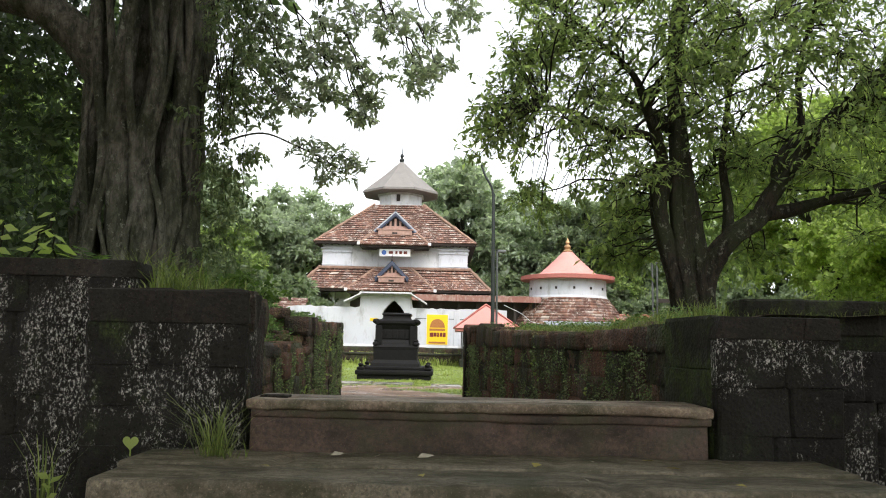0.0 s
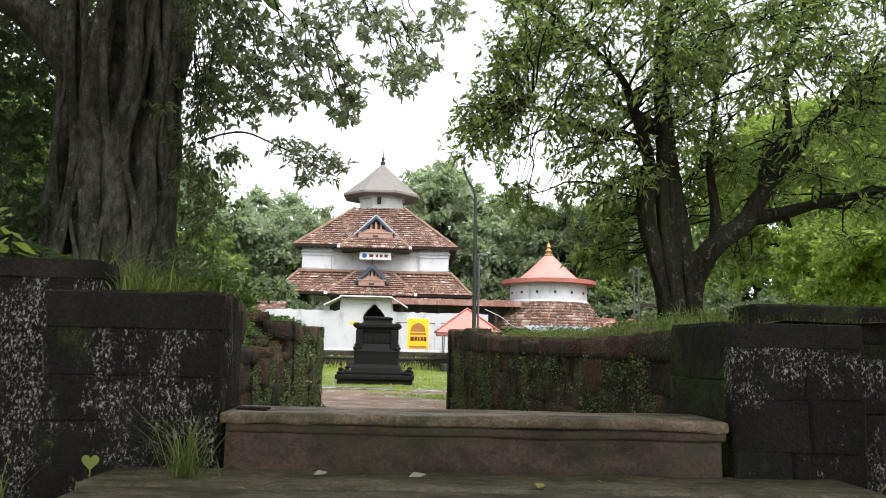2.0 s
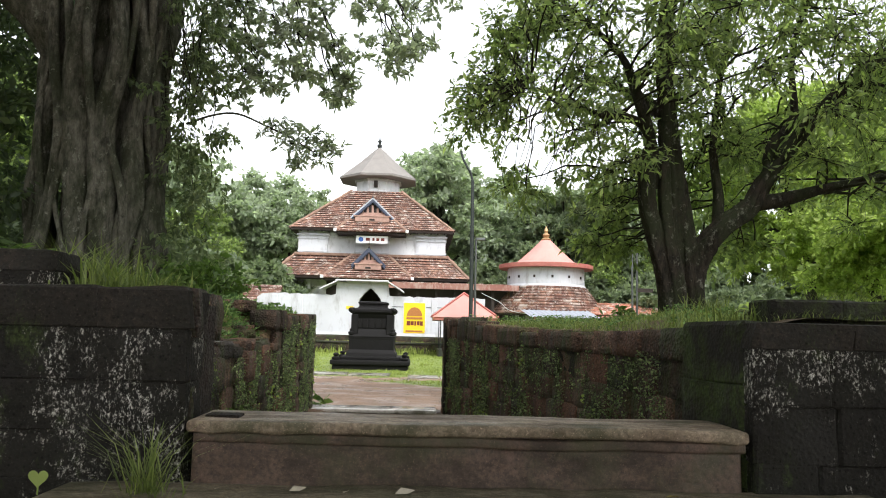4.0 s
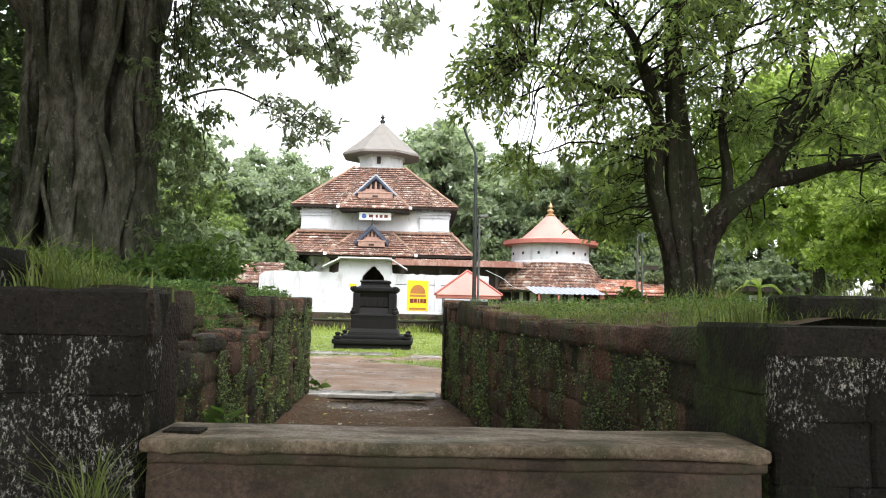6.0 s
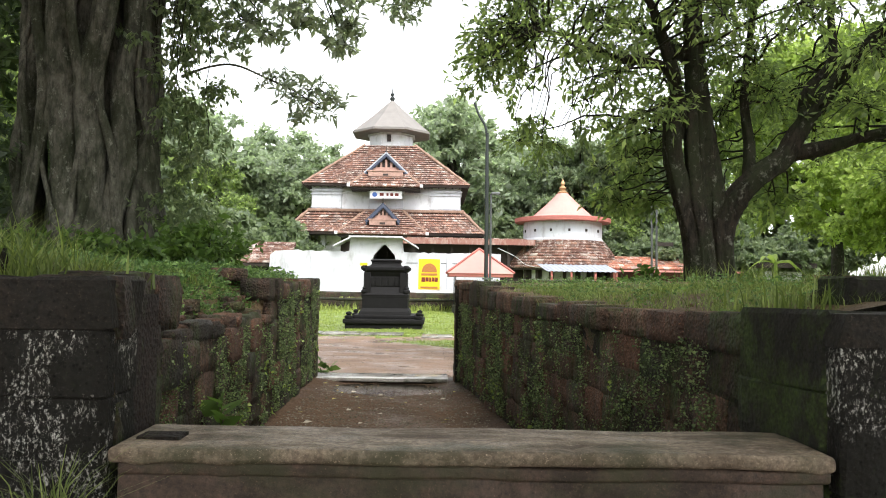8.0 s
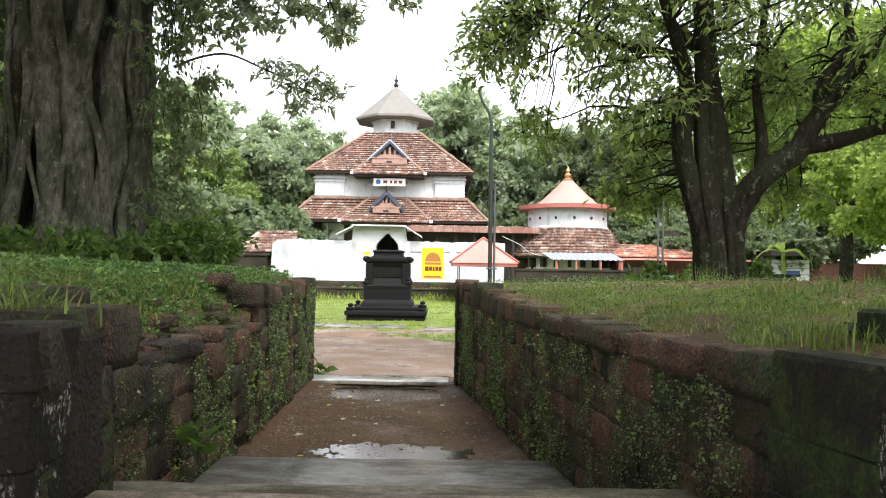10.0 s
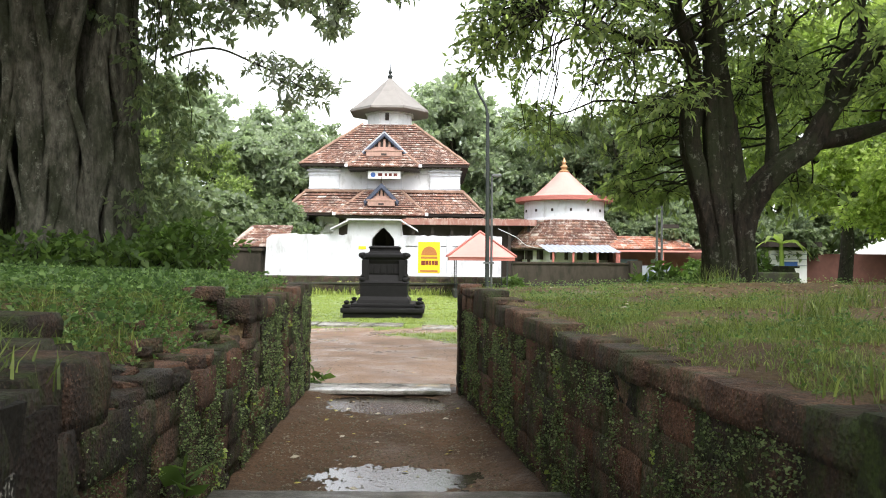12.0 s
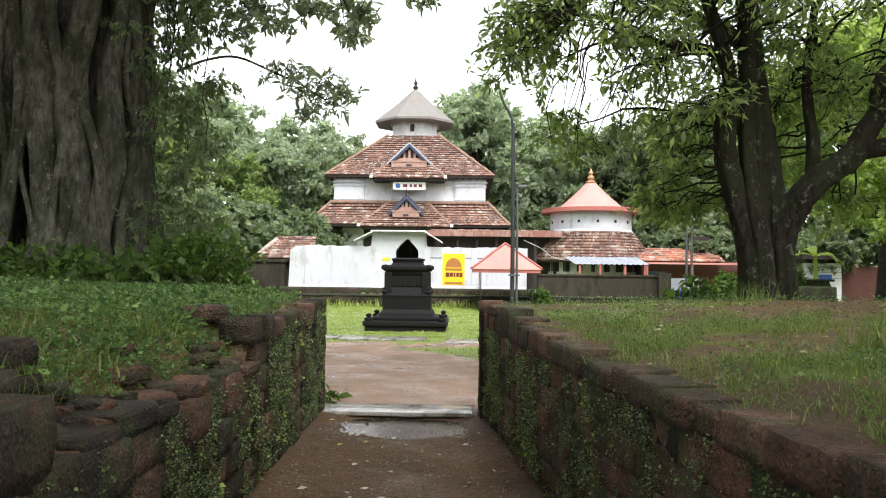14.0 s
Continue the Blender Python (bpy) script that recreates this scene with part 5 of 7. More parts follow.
part("roof", acc.mesh("roof"), M["tiles"], lh)
part("wall", boxed(-10.3, -7.9, 33.5, 35.2, 0, 2.6), M["dark_wall"], lh)
part("boarding", boxed(-10.5, -7.7, 33.1, 35.0, 2.3, 2.42), M["dark_wood"], lh)

# ---- posts ----
lamp = thing("street_lamp", "tall dark iron lamp post with an upswept arm", "lamp post", (3.03, 24, 0))
v, f = tube(np.array([(0, 0, 0), (0, 0, 4), (-0.03, 0, 8.3)]), [0.10, 0.095, 0.075], 10)
part("pole", np_mesh("pole", v, f, True), M["steel_dark"], lamp)
v, f = tube(spline([(-0.03, 0, 8.0), (-0.12, 0, 8.6), (-0.45, 0, 9.2), (-0.62, 0, 9.7)]), [0.055] * 19, 8)
part("arm", np_mesh("arm", v, f, True), M["steel_dark"], lamp)
v, f = tube(np.array([(0.2, 0.2, 0), (0.2, 0.2, 3), (0.2, 0.2, 5.55)]), [0.055, 0.055, 0.05], 8)
part("second_pole", np_mesh("second_pole", v, f, True), M["steel"], lamp)
part("lamp_head", boxed(0.2, 0.62, 0.1, 0.3, 5.5, 5.62, 0.03), M["steel"], lamp, "small grey lamp head")
part("collar", boxed(-0.16, 0.3, -0.16, 0.3, 1.62, 1.7), M["steel"], lamp)
pole = thing("pole", "paired grey steel poles with a small bracket", "pole", (10.55, 24, 0))
for dx, h in ((0, 5.6), (0.22, 5.2)):
    v, f = tube(np.array([(dx, 0, 0), (dx, 0, 3), (dx, 0, h)]), [0.05, 0.05, 0.045], 8)
    part("tube", np_mesh("tube", v, f, True), M["steel"], pole)
part("bracket", boxed(0.2, 0.98, -0.03, 0.03, 3.26, 3.44), M["dark_wood"], pole)


# ---- trees ----
def clump(acc, place, radius, twigs, per, size, g, droop=0.3, width=0.36, rosette=False):
    """Leaves on short twigs that spread from a place."""
    d = g.normal(size=(twigs, 3))
    d[:, 2] = d[:, 2] * 0.6 - 0.05
    d /= np.linalg.norm(d, axis=1, keepdims=True)
    ends = place + d * radius * g.uniform(0.35, 1.1, (twigs, 1))
    if rosette:
        p = np.repeat(ends, per, axis=0) + g.normal(size=(twigs * per, 3)) * 0.02
        w = g.normal(size=(twigs * per, 3))
    else:
        t = np.tile(np.linspace(0.3, 1.0, per), twigs)[:, None]
        base = np.repeat(np.tile(place, (twigs, 1)), per, axis=0)
        tip = np.repeat(ends, per, axis=0)
        p = base + (tip - base) * t + g.normal(size=(twigs * per, 3)) * radius * 0.07
        w = np.repeat(d, per, axis=0) * 0.7 + g.normal(size=(twigs * per, 3)) * 0.7
    w[:, 2] -= droop
    v, f = leaves(p, w, size, width=width, g=g)
    acc.add(v, f)
    return ends


def twig_lines(acc, place, ends, r=0.008):
    for e in ends:
        mid = (np.asarray(place) + e) / 2 + np.array([0, 0, 0.03])
        v, f = tube(np.array([place, mid, e]), [r * 1.5, r, r * 0.4], 4)
        acc.add(v, f)


def branch(acc, a, b, r0, r1, g, sag=0.12, n=7, sides=7):
    """A bowed, slightly crooked branch from a to b."""
    a, b = np.array(a, dtype=float), np.array(b, dtype=float)
    ln = np.linalg.norm(b - a)
    t = np.linspace(0, 1, n)[:, None]
    p = a + (b - a) * t + np.array([0, 0, 1.0]) * np.sin(math.pi * t) * ln * sag
    p[1:-1] += g.normal(size=(n - 2, 3)) * ln * 0.03
    v, f = tube(p, np.linspace(r0, r1, n), sides)
    acc.add(v, f)
    return p


# the dark tree with a forked trunk on the right bank
def right_tree():
    g = np.random.default_rng(21)
    tree = thing("tree", "dark-barked spreading tree with a forked trunk and green leaves", "tree", kind="")
    wood = Gather()
    Y = 1.9
    limbs = []

    def limb(pts, r0, r1, sides=14, wob=0.03):
        p = spline(pts, 12)
        h = np.arange(len(p))[:, None] * 0.05
        a = np.linspace(0, 2 * math.pi, sides, endpoint=False)[None]
        rib = 0.10 * np.sin(5 * a + 1.2 * np.sin(0.6 * h) + 3 * r0) + 0.07 * np.sin(9 * a - 0.9 * h) + 0.05 * np.sin(14 * a + 2.1 * h + 2 * np.sin(h)) + 0.05 * np.sin(3.1 * h + 2 * a)
        v, f = tube(p, np.linspace(r0, r1, len(p))[:, None] * (1 + rib), sides, wob, 5)
        wood.add(v, f)
        limbs.append(p)

    limb([(5.12, Y, 0.9), (5.12, Y, 1.5), (5.10, Y, 2.2), (5.02, Y, 3.1), (5.0, Y, 4.1), (4.97, Y + 0.1, 5.0), (4.95, Y + 0.2, 6.6), (5.1, Y + 0.2, 8.2), (5.0, Y + 0.4, 10)], 0.29, 0.09, 40)
    limb([(4.92, Y - 0.12, 0.95), (4.88, Y - 0.18, 2.0), (4.68, Y - 0.14, 2.9), (4.54, Y - 0.08, 3.5), (4.55, Y - 0.05, 4.1), (4.62, Y, 4.5)], 0.19, 0.13, 30)
    limb([(5.05, Y - 0.2, 0.95), (5.0, Y - 0.26, 2.0), (4.86, Y - 0.2, 3.0), (4.82, Y - 0.12, 4.0), (4.9, Y, 5.0)], 0.15, 0.10, 24)
    limb([(5.40, Y - 0.08, 0.95), (5.33, Y - 0.12, 2.0), (5.24, Y - 0.08, 3.0), (5.14, Y, 3.9), (5.02, Y + 0.1, 4.6)], 0.19, 0.09, 30)
    limb([(4.66, Y, 3.8), (4.62, Y - 0.1, 4.4), (4.46, Y - 0.2, 4.85), (4.05, Y - 0.3, 5.0), (3.5, Y - 0.4, 5.02), (2.9, Y - 0.5, 5.3), (2.3, Y - 0.6, 5.35)], 0.13, 0.02)
    limb([(4.55, Y - 0.2, 4.7), (4.3, Y - 0.2, 5.5), (4.1, Y, 6.2), (3.5, Y + 0.2, 6.9), (2.7, Y + 0.2, 7.6)], 0.10, 0.03)
    limb([(5.20, Y + 0.02, 1.7), (5.34, Y - 0.06, 2.4), (5.55, Y - 0.15, 2.82), (5.84, Y - 0.22, 3.16), (6.30, Y - 0.2, 3.5), (6.60, Y - 0.2, 4.0), (7.37, Y - 0.3, 5.03), (8.11, Y - 0.4, 5.77), (9.2, Y - 0.5, 6.6), (10.6, Y - 0.4, 7.4)], 0.24, 0.06, 26)
    limb([(6.40, Y - 0.2, 3.55), (6.95, Y - 0.25, 3.66), (7.59, Y - 0.3, 3.85), (8.77, Y - 0.4, 4.12), (10.2, Y - 0.2, 4.5)], 0.13, 0.05)
    limb([(6.6, Y - 0.2, 3.9), (6.75, Y - 0.1, 4.6), (7.2, Y, 5.2), (7.3, Y + 0.2, 6.4), (7.8, Y + 0.3, 8)], 0.11, 0.04)
    limb([(5.72, Y - 0.18, 3.0), (5.80, Y - 0.05, 3.7), (5.78, Y + 0.1, 4.6), (5.95, Y + 0.2, 5.8), (6.3, Y + 0.4, 7.6)], 0.10, 0.04, 18)
    limb([(4.9, Y + 0.2, 5.2), (4.6, Y + 1.2, 5.9), (4.0, Y + 2.2, 6.6)], 0.12, 0.04)
    all_pts = np.vstack(limbs)
    thin = Gather()
    crown = Gather()
    made = 0
    while made < 330:
        x = g.uniform(0.6, 11.5)
        z = g.uniform(2.7, 11)
        left = np.interp(z, [2.7, 3.2, 4.0, 5.0, 6.5, 8.0, 11.0], [3.4, 2.6, 1.35, 1.35, 2.0, 2.2, 2.8])
        low = np.interp(x, [0.6, 2, 4, 5.5, 6.5, 8, 11.5], [4.5, 3.7, 3.5, 3.9, 4.4, 3.6, 3.4])
        if (z < 4.8 and x < 3.9 and g.uniform() < 0.6) or (x > 6.0 and z > 4.6 and g.uniform() < 0.3):
            continue
        if x < left or z < low:
            continue
        reach = min(2.8, 0.5 + 0.7 * (x - left))
        y = Y + g.uniform(-reach, reach * 1.1)
        if y < -1.2 and z < 4:
            continue
        if y < Y - 0.3 and 4.3 < x < 6.1 and z < 4.6:
            continue
        c = np.array([x, y, z])
        if ripple(np.array(x), np.array(z + 0.6 * y), 2.6, 31) < (-0.5 if x < 6 else -0.75):
            continue
        d = np.linalg.norm((all_pts - c) * [1, 1, 1.4], axis=1) + 1.5 * (all_pts[:, 2] > c[2] + 0.3)
        k = all_pts[np.argmin(d)]
        if np.linalg.norm(k - c) > 3.4:
            continue
        made += 1
        ends = clump(crown, c, 0.80, 13, 11, 0.125, g, droop=0.6, width=0.36)
        branch(thin, k, c, 0.028, 0.010, g, 0.06, 6, 5)
        twig_lines(thin, c, ends, 0.005)
    made = 0
    while made < 44:
        z = g.uniform(4.4, 8.2)
        x = np.interp(z, [4.0, 5.0, 6.5, 8.2], [1.05, 1.1, 1.75, 2.0]) + abs(g.normal()) * 1.3
        c = np.array([x, Y - 0.3 + g.normal() * 0.9, z])
        k = all_pts[np.argmin(np.linalg.norm((all_pts - c) * [1, 1, 1.4], axis=1))]
        if np.linalg.norm(k - c) > 2.6:
            continue
        made += 1
        ends = clump(crown, c, 0.55, 9, 9, 0.13, g, droop=0.5, width=0.34)
        branch(thin, k, c, 0.022, 0.008, g, 0.06, 6, 5)
        twig_lines(thin, c, ends, 0.004)
    # the dense high crown over the bank
    made = 0
    while made < 62:
        c = np.array([g.uniform(5.4, 12.0), Y + g.uniform(-1.6, 2.2), g.uniform(4.9, 10.0)])
        k = all_pts[np.argmin(np.linalg.norm((all_pts - c) * [1, 1, 1.4], axis=1))]
        if np.linalg.norm(k - c) > 3.2:
            continue
        made += 1
        ends = clump(crown, c, 0.7, 13, 11, 0.135, g, droop=0.55, width=0.34)
        branch(thin, k, c, 0.024, 0.009, g, 0.06, 6, 5)
        twig_lines(thin, c, ends, 0.004)
    # low leafy shoots behind the trunk
    for k in range(34):
        x = g.uniform(3.7, 4.8) if k % 2 else g.uniform(5.5, 7.0)
        c = np.array([x, Y + g.uniform(0.7, 2.4), g.uniform(2.7, 4.9)])
        st = all_pts[np.argmin(np.linalg.norm((all_pts - c) * [1, 1, 1.4], axis=1))]
        ends = clump(crown, c, 0.55, 11, 10, 0.15, g, droop=0.7, width=0.40)
        branch(thin, st, c, 0.02, 0.008, g, 0.06, 6, 5)
        twig_lines(thin, c, ends, 0.004)
    # thin drooping sprays on the court side
    for k in range(18):
        x = g.uniform(2.0, 4.3)
        c = np.array([x, Y + g.uniform(-0.8, 1.2), np.interp(x, [2.0, 3.0, 4.3], [3.7, 3.3, 3.3]) + abs(g.normal()) * 0.5])
        st = all_pts[np.argmin(np.linalg.norm((all_pts - c) * [1, 1, 0.6], axis=1))]
        ends = clump(crown, c, 0.38, 7, 8, 0.12, g, droop=0.8, width=0.36)
        branch(thin, st, c, 0.016, 0.006, g, 0.1, 7, 5)
        twig_lines(thin, c, ends, 0.003)
    part("trunk", wood.mesh("trunk", True), M["bark_right"], tree, "forked trunk with bark darkened for backlight")
    tagged(part("fine_branching", thin.mesh("fine_branching", True), M["bark_right"], tree), kind="stuff")
    part("crown", crown.mesh("crown"), M["leaf_right"], tree, "green lance-shaped leaves")
    return tree


right_tree()


# the great fluted tree on the left bank
def left_tree():
    g = np.random.default_rng(33)
    tree = thing("banyan_tree", "huge grey fluted tree trunk with aerial roots and hanging leaves", "tree")
    cx, cy = -4.85, 1.75
    rows, sides = 60, 120
    ang = np.linspace(0, 2 * math.pi, sides, endpoint=False)
    v = []
    for k in range(rows):
        z = 1.0 + 9.0 * k / (rows - 1)
        flare = 1 + 0.30 * math.exp(-(z - 1.0) / 0.9)
        r = 0.50 * flare - 0.012 * (z - 1)
        flutes = (0.30 * np.abs(np.sin(3.5 * ang + 0.16 * math.sin(0.7 * z))) ** 0.6 + 0.08 * np.sin(11 * ang + 0.2 * z) + 0.035 * np.sin(23 * ang - 0.5 * z + 1.0))
        rr = r * (0.90 + flutes) + 0.012 * g.normal(size=sides)
        v.append(np.stack([cx + 1.03 * rr * np.cos(ang), cy + rr * np.sin(ang), np.full(sides, z)], 1))
    v = np.vstack(v)
    i, j = np.meshgrid(np.arange(rows - 1), np.arange(sides), indexing="ij")
    q = (j + 1) % sides
    f = np.stack([i * sides + j, i * sides + q, (i + 1) * sides + q, (i + 1) * sides + j], -1).reshape(-1, 4)
    trunk = part("trunk", np_mesh("trunk", v, f, True), M["bark_left"], tree, "deeply fluted grey-brown bark with pale lichen")
    for k, (a, r) in enumerate(((-172, 0.15), (-147, 0.15), (-120, 0.07), (-93, 0.17), (-63, 0.16), (-37, 0.14), (-10, 0.17), (20, 0.2), (48, 0.2), (-107, 0.06), (-78, 0.06), (-50, 0.05),
                                (-158, 0.05), (-24, 0.06), (-133, 0.05), (-98, 0.035), (-68, 0.04), (-166, 0.06), (-15, 0.04), (-140, 0.035))):
        a = radians(a)
        pts = []
        for t in np.linspace(0, 1, 9):
            z = 0.9 + 9.2 * t
            rad = (0.86 if r > 0.1 else 1.0) + 0.42 * math.exp(-(z - 1.0) / 0.55) + 0.05 * math.sin(3 * z + k)
            aa = a + (0.10 if r > 0.1 else 0.2) * math.sin(1.1 * z + 1.7 * k) + 0.06 * math.sin(2.9 * z + k)
            pts.append((cx + rad * math.cos(aa), cy + rad * math.sin(aa), z))
        p = spline(pts, 8)
        rr = r * (1.15 - 0.2 * np.linspace(0, 1, len(p)) + 0.7 * np.exp(-np.linspace(0, 1, len(p)) * 9.2)) * (1 + 0.16 * np.sin(np.linspace(0, 11, len(p)) + k))
        turn = np.linspace(0, 2 * math.pi, 20, endpoint=False)[None]
        knots = 0.09 * np.sin(3 * turn + np.linspace(0, 7, len(p))[:, None] + k) + 0.06 * np.sin(5 * turn - np.linspace(0, 17, len(p))[:, None])
        vv, ff = tube(p, rr[:, None] * (1 + knots), 20, 0.03, k)
        part("aerial_root", np_mesh("aerial_root", vv, ff, True), M["bark_left"], tree)
    for pts, r0, r1 in (([(-5.2, 1.6, 5.4), (-6.1, 1.2, 6.6), (-7.2, 0.9, 7.0), (-9.5, 0.6, 6.6)], 0.42, 0.2),
                        ([(-4.2, 1.6, 9.4), (-3.4, 2.0, 10.2), (-1.6, 2.6, 10.0), (1.0, 3.0, 9.6)], 0.35, 0.08),
                        ([(-4.4, 1.2, 9.3), (-3.8, -1.5, 10.6), (-2.0, -4.5, 11), (0, -7.0, 11)], 0.4, 0.1),
                        ([(-4.8, 2.4, 9.4), (-5.0, 5.0, 10.8), (-4, 8, 11)], 0.35, 0.1)):
        p = spline(pts, 6)
        vv, ff = tube(p, np.linspace(r0, r1, len(p)), 12, 0.03, 4)
        part("limb", np_mesh("limb", vv, ff, True), M["bark_left"], tree)
    crown, thin = Gather(), Gather()
    sprays, creep = Gather(), Gather()
    # the bare twig that reaches over the court, with its rosettes of leaves
    tw = spline([(-3.7, 2.5, 4.85), (-3.3, 2.75, 5.10), (-2.88, 2.9, 5.18), (-2.31, 2.9, 4.95), (-1.86, 2.9, 4.75), (-1.45, 2.9, 4.5)], 5)
    vv, ff = tube(tw, np.linspace(0.026, 0.010, len(tw)), 6)
    part("hanging_twig", np_mesh("hanging_twig", vv, ff, True), M["bark_left"], tree)
    for c in ((-2.25, 2.85, 4.90), (-2.0, 3.0, 4.95), (-1.85, 2.8, 4.62), (-1.6, 2.95, 4.75), (-1.42, 2.9, 4.45), (-1.3, 2.9, 4.72), (-1.15, 2.95, 4.62), (-1.75, 2.9, 4.35)):
        c = np.array(c)
        k = tw[np.argmin(np.linalg.norm(tw - c, axis=1))]
        branch(thin, k, c, 0.010, 0.006, g, 0.02, 4, 4)
        e = clump(sprays, c, 0.30, 10, 9, 0.16, g, droop=0.3, width=0.28, rosette=True)
        twig_lines(thin, c, e, 0.004)
    # leafy sprays under the high limb, in bunches with gaps of sky between
    for x, z, n, r in ((-3.5, 6.6, 11, 0.55), (-3.3, 7.5, 9, 0.6), (-2.75, 7.35, 10, 0.5), (-2.6, 6.55, 9, 0.42), (-2.1, 7.0, 9, 0.45), (-1.95, 6.25, 8, 0.32), (-1.55, 6.75, 9, 0.4), (-1.45, 5.95, 8, 0.3),
                       (-1.1, 6.45, 8, 0.36), (-1.0, 5.75, 7, 0.24), (-0.85, 6.05, 6, 0.22), (-1.2, 7.4, 9, 0.42), (-0.45, 7.35, 8, 0.4), (-0.1, 6.9, 8, 0.34), (0.2, 6.35, 9, 0.32), (0.42, 6.65, 7, 0.28),
                       (0.3, 7.6, 9, 0.45), (0.85, 7.75, 8, 0.42), (-3.0, 5.75, 8, 0.35), (-2.45, 5.95, 7, 0.28), (-0.6, 8.1, 9, 0.5), (-2.0, 7.9, 9, 0.5), (1.2, 8.3, 8, 0.5), (-3.6, 5.9, 9, 0.4)):
        for k in range(2):
            c = np.array([x + g.normal() * 0.14, 3.0 + g.normal() * 0.4, z + g.normal() * 0.12])
            branch(thin, (x - 0.4, 2.9, z + 0.9), c, 0.018, 0.006, g, 0.03, 6, 5)
            e = clump(sprays, c, r * 1.1, n + 6, 9, 0.145, g, droop=0.5, width=0.42, rosette=True)
            twig_lines(thin, c, e, 0.004)
    # creepers that hang beside the trunk
    for k in range(150):
        z = g.uniform(1.9, 8.2)
        x = -3.72 + g.normal() * 0.22 + 0.55 * g.uniform(0, 1) * np.interp(z, [2, 4, 6, 8], [0.7, 0.8, 1.0, 1.2])
        y = 2.1 + g.normal() * 0.5
        clump(creep, np.array([x, y, z]), 0.34, 8, 8, 0.10, g, droop=1.1, width=0.42)
    for k in range(26):
        x, y = -3.6 + g.normal() * 0.3, 1.9 + g.normal() * 0.4
        z = g.uniform(5, 8.5)
        branch(thin, (x, y, z), (x + 0.15 * g.normal(), y, z - g.uniform(1, 3)), 0.012, 0.006, g, 0.0, 6, 4)
    # dark leaves behind and left of the trunk
    for k in range(330):
        x = g.uniform(-12.5, -5.3)
        y = g.uniform(1.0, 6.5)
        z = g.uniform(1.8, 9.0)
        clump(crown, np.array([x, y, z]), 0.7, 10, 9, 0.19, g, droop=0.5, width=0.42)
    # the high crown, coarse and out of view, added to shade the steps
    for k in range(300):
        x, y = g.uniform(-11, 2.0), g.uniform(-9, 9)
        if (x > -1.0 and y > -1) or (y > 3.5 and x > -6):
            continue
        clump(crown, np.array([x, y, g.uniform(8.8, 12.5)]), 1.2, 10, 8, 0.34, g, droop=0.3, width=0.5)
    part("creeper_foliage", creep.mesh("creeper_foliage"), M["leaf_creeper"], tree, "fine hanging creeper leaves beside the trunk")
    part("spray_foliage", sprays.mesh("spray_foliage"), M["leaf_spray"], tree, "rosettes of leaves against the sky, paled to grey-green for haze and backlight")
    tagged(part("fine_branching", thin.mesh("fine_branching", True), M["bark_right"], tree), kind="stuff")
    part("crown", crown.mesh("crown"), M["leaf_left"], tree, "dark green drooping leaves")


left_tree()


def far_tree(name, seed, height, spread, leaf, size, label, group, base=0.18, clumps=70, per=10):
    """A free-standing tree: limbs and a crown of uneven clumps."""
    g = np.random.default_rng(seed)
    tree = thing(name, label, "tree", group=group)
    wood, crown = Gather(), Gather()
    top = np.array([g.normal() * 0.3, g.normal() * 0.3, height * 0.62])
    p = spline([(0, 0, -0.2), (g.normal() * 0.15, g.normal() * 0.15, height * 0.3), tuple(top)], 5)
    v, f = tube(p, np.linspace(height * 0.026, height * 0.012, len(p)), 9, 0.03, seed)
    wood.add(v, f)
    masses = []
    for k in range(9):
        a = k * 2.4 + g.uniform(-0.4, 0.4)
        r = spread * g.uniform(0.35, 0.72)
        masses.append(np.array([r * math.cos(a), r * math.sin(a), height * g.uniform(0.42, 0.86)]))
    masses.append(np.array([0, 0, height * 0.9]))
    for m_ in masses:
        st = p[int(g.integers(len(p) // 2, len(p)))]
        branch(wood, st, m_, height * 0.010, height * 0.003, g, 0.05, 7, 6)
    for k in range(clumps):
        m_ = masses[int(g.integers(len(masses)))]
        d = g.normal(size=3)
        d[2] *= 0.65
        d /= np.linalg.norm(d)
        c = m_ + d * spread * 0.34 * g.uniform(0.3, 1.05)
        c[2] = np.clip(c[2], height * base, height)
        clump(crown, c, spread * 0.14, 14, per, size, g, droop=0.25, width=0.62)
    part("trunk", wood.mesh("trunk", True), M["bark_right"], tree)
    part("crown", crown.mesh("crown"), M[leaf], tree)
    return tree


